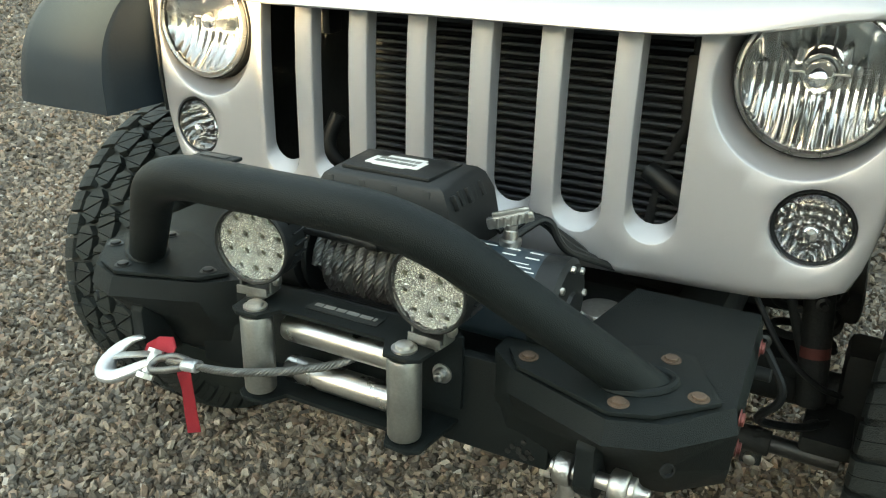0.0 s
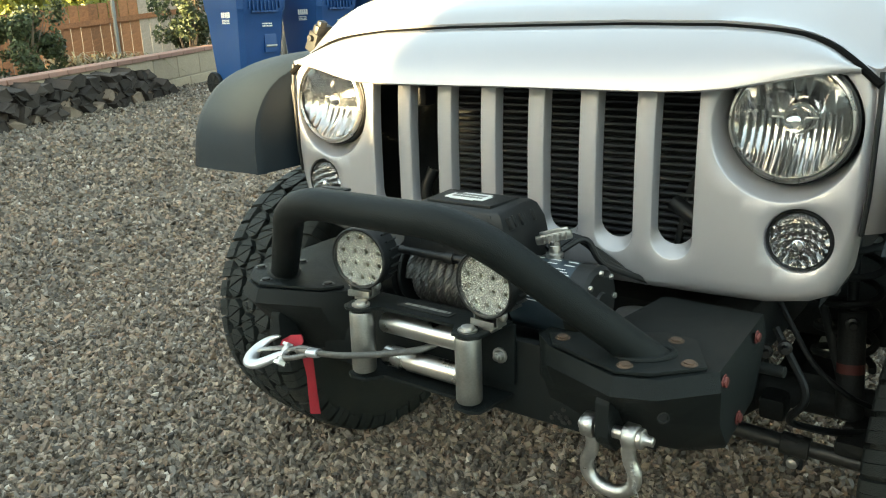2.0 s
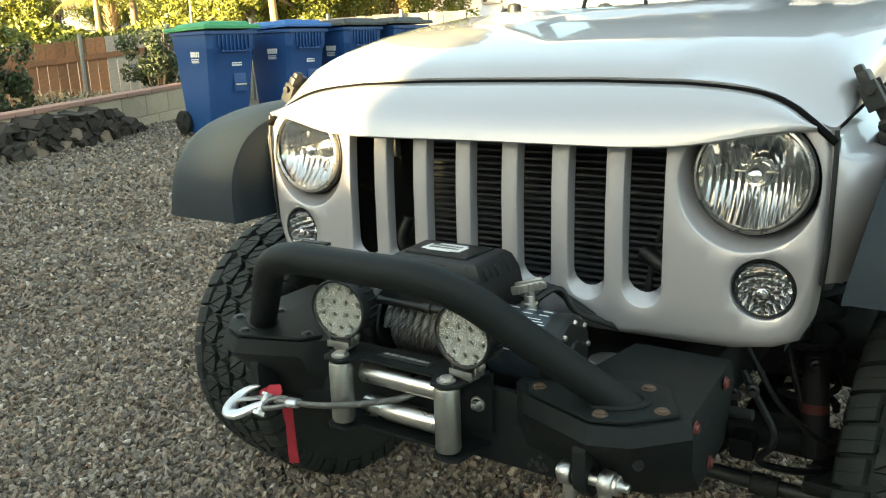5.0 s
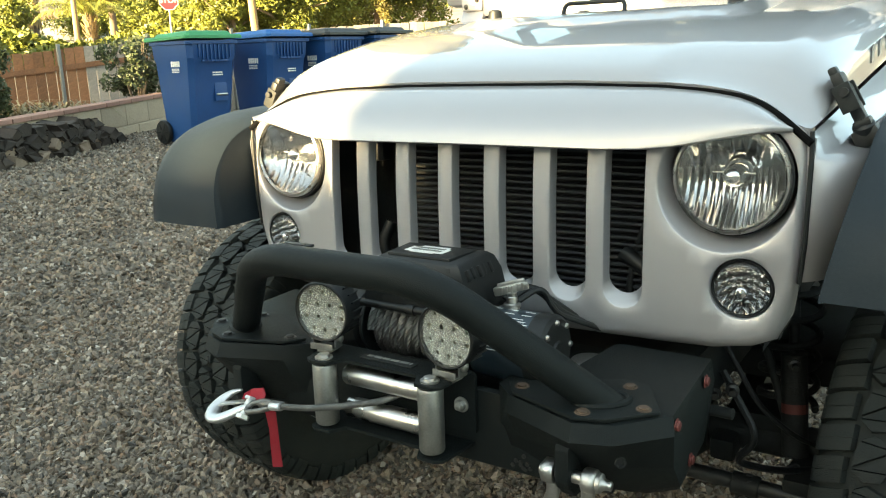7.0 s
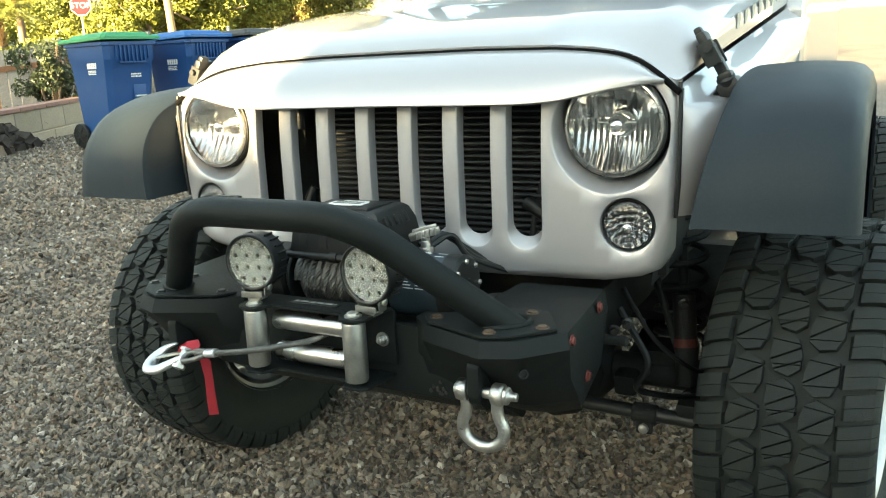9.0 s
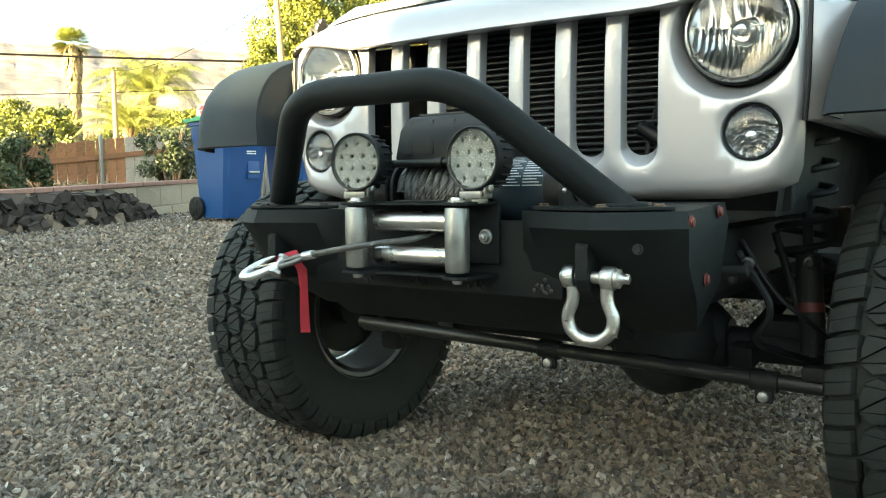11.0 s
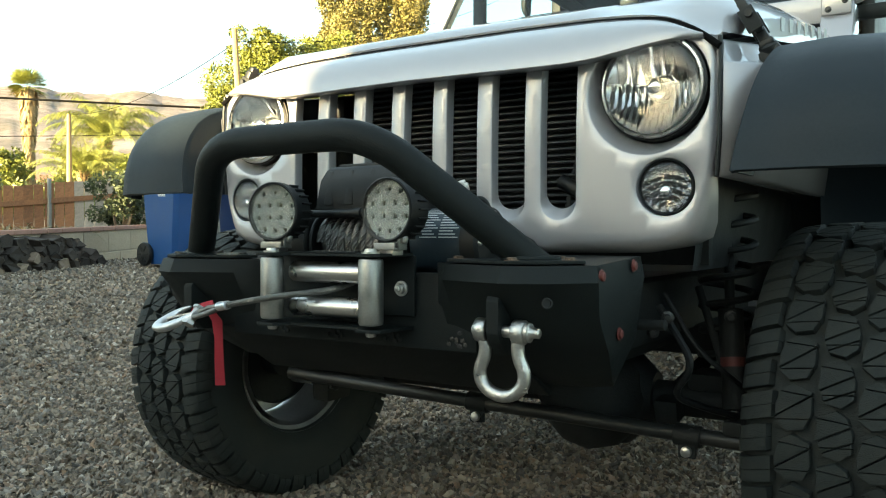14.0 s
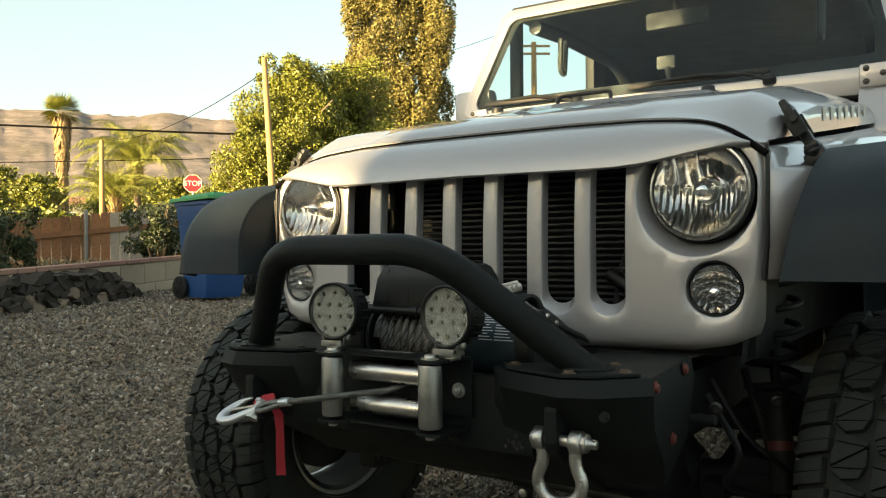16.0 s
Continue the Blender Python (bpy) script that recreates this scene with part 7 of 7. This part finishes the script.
o = leaf_mesh("dry_weeds", np.array(q), M_DRY, None, "heap of dry drooping palm fronds before the fence", "weeds", "stuff")
o.location = (wx, wy, 0.62)


# utility poles, wires, stop sign
def utility_pole(az, dist, el_top, r, label, arm=False, lean=0.0):
    x, y = at_az(az, dist)
    zb, zt = ground_z(x, y), el_z(el_top, dist)
    p = thing("utility_pole", label, "pole", at=(x, y, zb))
    bm = bmesh.new()
    tube(bm, [(lean * 0.83, lean * 0.56, -0.3), (lean * 0.42, lean * 0.28, (zt - zb) * 0.5), (0, 0, zt - zb)], [r * 1.2, r, r * 0.8], 12)
    part("post", bm, M_POLE, p)
    if arm:
        bm = bmesh.new()
        for h in (0.18, 0.55):
            box(bm, (0, 0, zt - zb - h), (1.55, 0.10, 0.10), 0.01, Matrix.Rotation(radians(35), 3, 'Z'))
        part("crossarm", bm, M_POLE, p)
    return x, y, zt


pa = utility_pole(46.0, 21, 13.1, 0.085, "leaning sunlit wooden utility pole", lean=0.28)
pb = utility_pole(56.3, 40, 7.35, 0.11, "sunlit wooden utility pole among the palms")
pc = utility_pole(27.4, 40, 14.2, 0.15, "wooden utility pole with cross-arms", True)


def wire(p, q, sag, r, label):
    bm = bmesh.new()
    p, q = Vector(p), Vector(q)
    tube(bm, [p.lerp(q, k / 24) - Vector((0, 0, 4 * sag * (k / 24) * (1 - k / 24))) for k in range(25)], r, 6)
    w = part("overhead_wire", bm, M_WIRE, None)
    tagged(w, label, "wire")


def ap(az, dist, el):
    x, y = at_az(az, dist)
    return (x, y, el_z(el, dist))


wa, wb = Vector(ap(62.1, 30, 8.05)), Vector(ap(48.2, 26, 8.1))
wire(wa + (wa - wb) * 1.2, wb + (wb - wa) * 0.5, 0.05, 0.036, "thick black overhead cable")
wa, wb = Vector(ap(62.1, 50, 5.8)), Vector(ap(48.2, 42, 6.5))
wire(wa + (wa - wb) * 1.0, wb + (wb - wa) * 0.4, 0.10, 0.026, "thin black overhead cable")
wire((pa[0], pa[1], pa[2] - 0.35), pb, 0.5, 0.010, "thin overhead wire between two poles")
wire((pa[0], pa[1], pa[2] - 0.30), ap(28, 30, 15.5), 0.5, 0.008, "thin overhead wire between two poles")


def stop_sign():
    x, y = at_az(50.7, 30)
    z = el_z(4.69, 30)
    zb = ground_z(x, y)
    s = thing("stop_sign", "red octagonal stop sign with white letters on a post", "sign", at=(x, y, zb), rz=52)
    h = z - zb
    bm = bmesh.new()
    pts = [(0.335 * math.cos(radians(22.5 + 45 * k)), h + 0.335 * math.sin(radians(22.5 + 45 * k))) for k in range(8)]
    prism(bm, pts, "y", 0, 0.01)
    part("plate", bm, M_SIGN, s)
    bm = bmesh.new()
    o2 = [(x * 0.985, h + (zz - h) * 0.985) for x, zz in pts]
    i2 = [(x * 0.93, h + (zz - h) * 0.93) for x, zz in pts]
    rings(bm, [[(a, -0.004, b) for a, b in o2], [(a, -0.004, b) for a, b in i2]], caps=False)
    part("border", bm, M_LABEL, s)
    cu = bpy.data.curves.new("stop_letters", 'FONT')
    cu.body, cu.size, cu.align_x, cu.align_y, cu.extrude = "STOP", 0.25, 'CENTER', 'CENTER', 0.002
    me = bpy.data.meshes.new_from_object(bpy.data.objects.new("tmp", cu))
    me.materials.append(M_LABEL)
    o = new("letters", me)
    o.parent = s
    o.matrix_basis = pose(0, -0.006, h, 90, 0, 0)
    bm = bmesh.new()
    rod(bm, (0, 0.03, -0.1), (0, 0.03, h + 0.3), 0.025, 10)
    part("post", bm, M_ZINC, s)


stop_sign()


# hills and the far valley
def hills():
    bm = bmesh.new()
    rows = []
    n, m = 420, 84

    def nz(az, t, fa, ft, s):
        return noise.noise(Vector((az * fa, t * ft, s)))
    for j in range(m):
        t = j / (m - 1)
        d = 380 + 1500 * t
        row = []
        for i in range(n):
            az = -20 + 150 * i / (n - 1)
            a = radians(az)
            ridge = 9.85 + 0.42 * nz(az, 0, 0.22, 0, 1.7) + 0.26 * nz(az, 0, 0.62, 0, 4.1) + 0.16 * nz(az, 0, 1.9, 0, 2.0)
            el = 2.4 + (ridge - 2.4) * (t ** 0.8) * (1 if t < 0.86 else 1 - (t - 0.86) * 1.6)
            k = math.sin(math.pi * min(1, t * 1.05))
            fold = 1 - abs(nz(az, t, 0.16, 4.5, 9)) * 2
            el += 0.20 * fold * k + 0.13 * nz(az, t, 0.5, 6, 3) * k + 0.08 * nz(az, t, 1.8, 14, 7) * k + 0.045 * nz(az, t, 4.4, 26, 5) + 0.022 * nz(az, t, 11, 50, 5)
            row.append((-math.sin(a) * d, math.cos(a) * d, math.tan(radians(el)) * d))
        rows.append(row)
    rings(bm, rows, caps=False, closed=False)
    h = part("hills", bm, M_HILL, None, "dry brown hills with scattered boulders under evening sun", 60)
    tagged(h, "", "hills", "", "structure")


hills()


def far_house(az, dist, w, h, el, seed):
    x, y = at_az(az, dist)
    zb = ground_z(x, y)
    b = thing("house", "low pale house among the trees", "house", at=(x, y, zb), rz=az + seed * 7 % 20)
    bm = bmesh.new()
    box(bm, (0, 0, h / 2), (w, 7, h), 0.05)
    part("wall", bm, M_STUCCO, b)
    bm = bmesh.new()
    prism(bm, [(-w / 2 - 0.4, h), (w / 2 + 0.4, h), (w / 2 - 1, h + 1.1), (-w / 2 + 1, h + 1.1)], "y", -3.9, 3.9, 0.03)
    part("roof", bm, M_CAP, b)
    for k in (-1, 1):
        bm = bmesh.new()
        box(bm, (k * w * 0.25, -3.52, h * 0.55), (1.3, 0.06, 1.0), 0.02)
        part("window", bm, M_DARK, b)


for k, (az, d, w) in enumerate(((62.5, 110, 12), (58.0, 130, 11), (52.8, 120, 12), (65.5, 90, 10))):
    far_house(az, d, w, 2.8, 0, k)


# unseen house and low outbuilding, added behind the camera to shade the yard
def shade_house(name, dist, across, w, h, rise, label, windows):
    a = radians(SUN_AZ)
    b = thing(name, label, "house", at=(math.sin(a) * dist - math.cos(a) * across, math.cos(a) * dist + math.sin(a) * across, -0.3), rz=-(SUN_AZ - 180))
    bm = bmesh.new()
    box(bm, (0, 0, h / 2), (w, 9, h), 0.05)
    part("wall", bm, M_STUCCO, b)
    bm = bmesh.new()
    prism(bm, [(-5.2, h), (5.2, h), (0.4, h + rise), (-0.4, h + rise)], "x", -w / 2, w / 2, 0.03)
    part("roof", bm, M_CAP, b)
    for k in range(windows):
        bm = bmesh.new()
        box(bm, (-w / 2 + 2.5 + 5 * k, 4.52, 1.7), (1.6, 0.08, 1.3), 0.02)
        part("window", bm, M_BLACK, b)


shade_house("house", 14, 12.7, 26, 4.3, 1.4, "unseen pale stucco house with a tiled roof, added to shade the yard", 5)
shade_house("shade_garage", 17, -6.75, 15.6, 2.85, 1.2, "unseen low stucco outbuilding with a tiled roof, added to block low sun", 0)

# unseen trees added beyond the house; thin sun passes the gaps between them
for k, (across, top, spread, n) in enumerate(((-12.0, 8.6, 2.6, 20000), (-7.6, 9.0, 2.8, 26000), (-5.4, 8.8, 2.2, 20000), (-1.4, 9.0, 1.9, 15000), (3.7, 9.2, 2.6, 26000), (7.4, 9.0, 2.6, 24000), (10.5, 8.8, 2.8, 22000))):
    a = radians(SUN_AZ)
    tree_at(math.sin(a) * 30 - math.cos(a) * across, math.cos(a) * 30 + math.sin(a) * across, top, spread, 70 + k, "unseen leafy tree added behind the house to thin the sun", M_LEAF, n, 0.10)
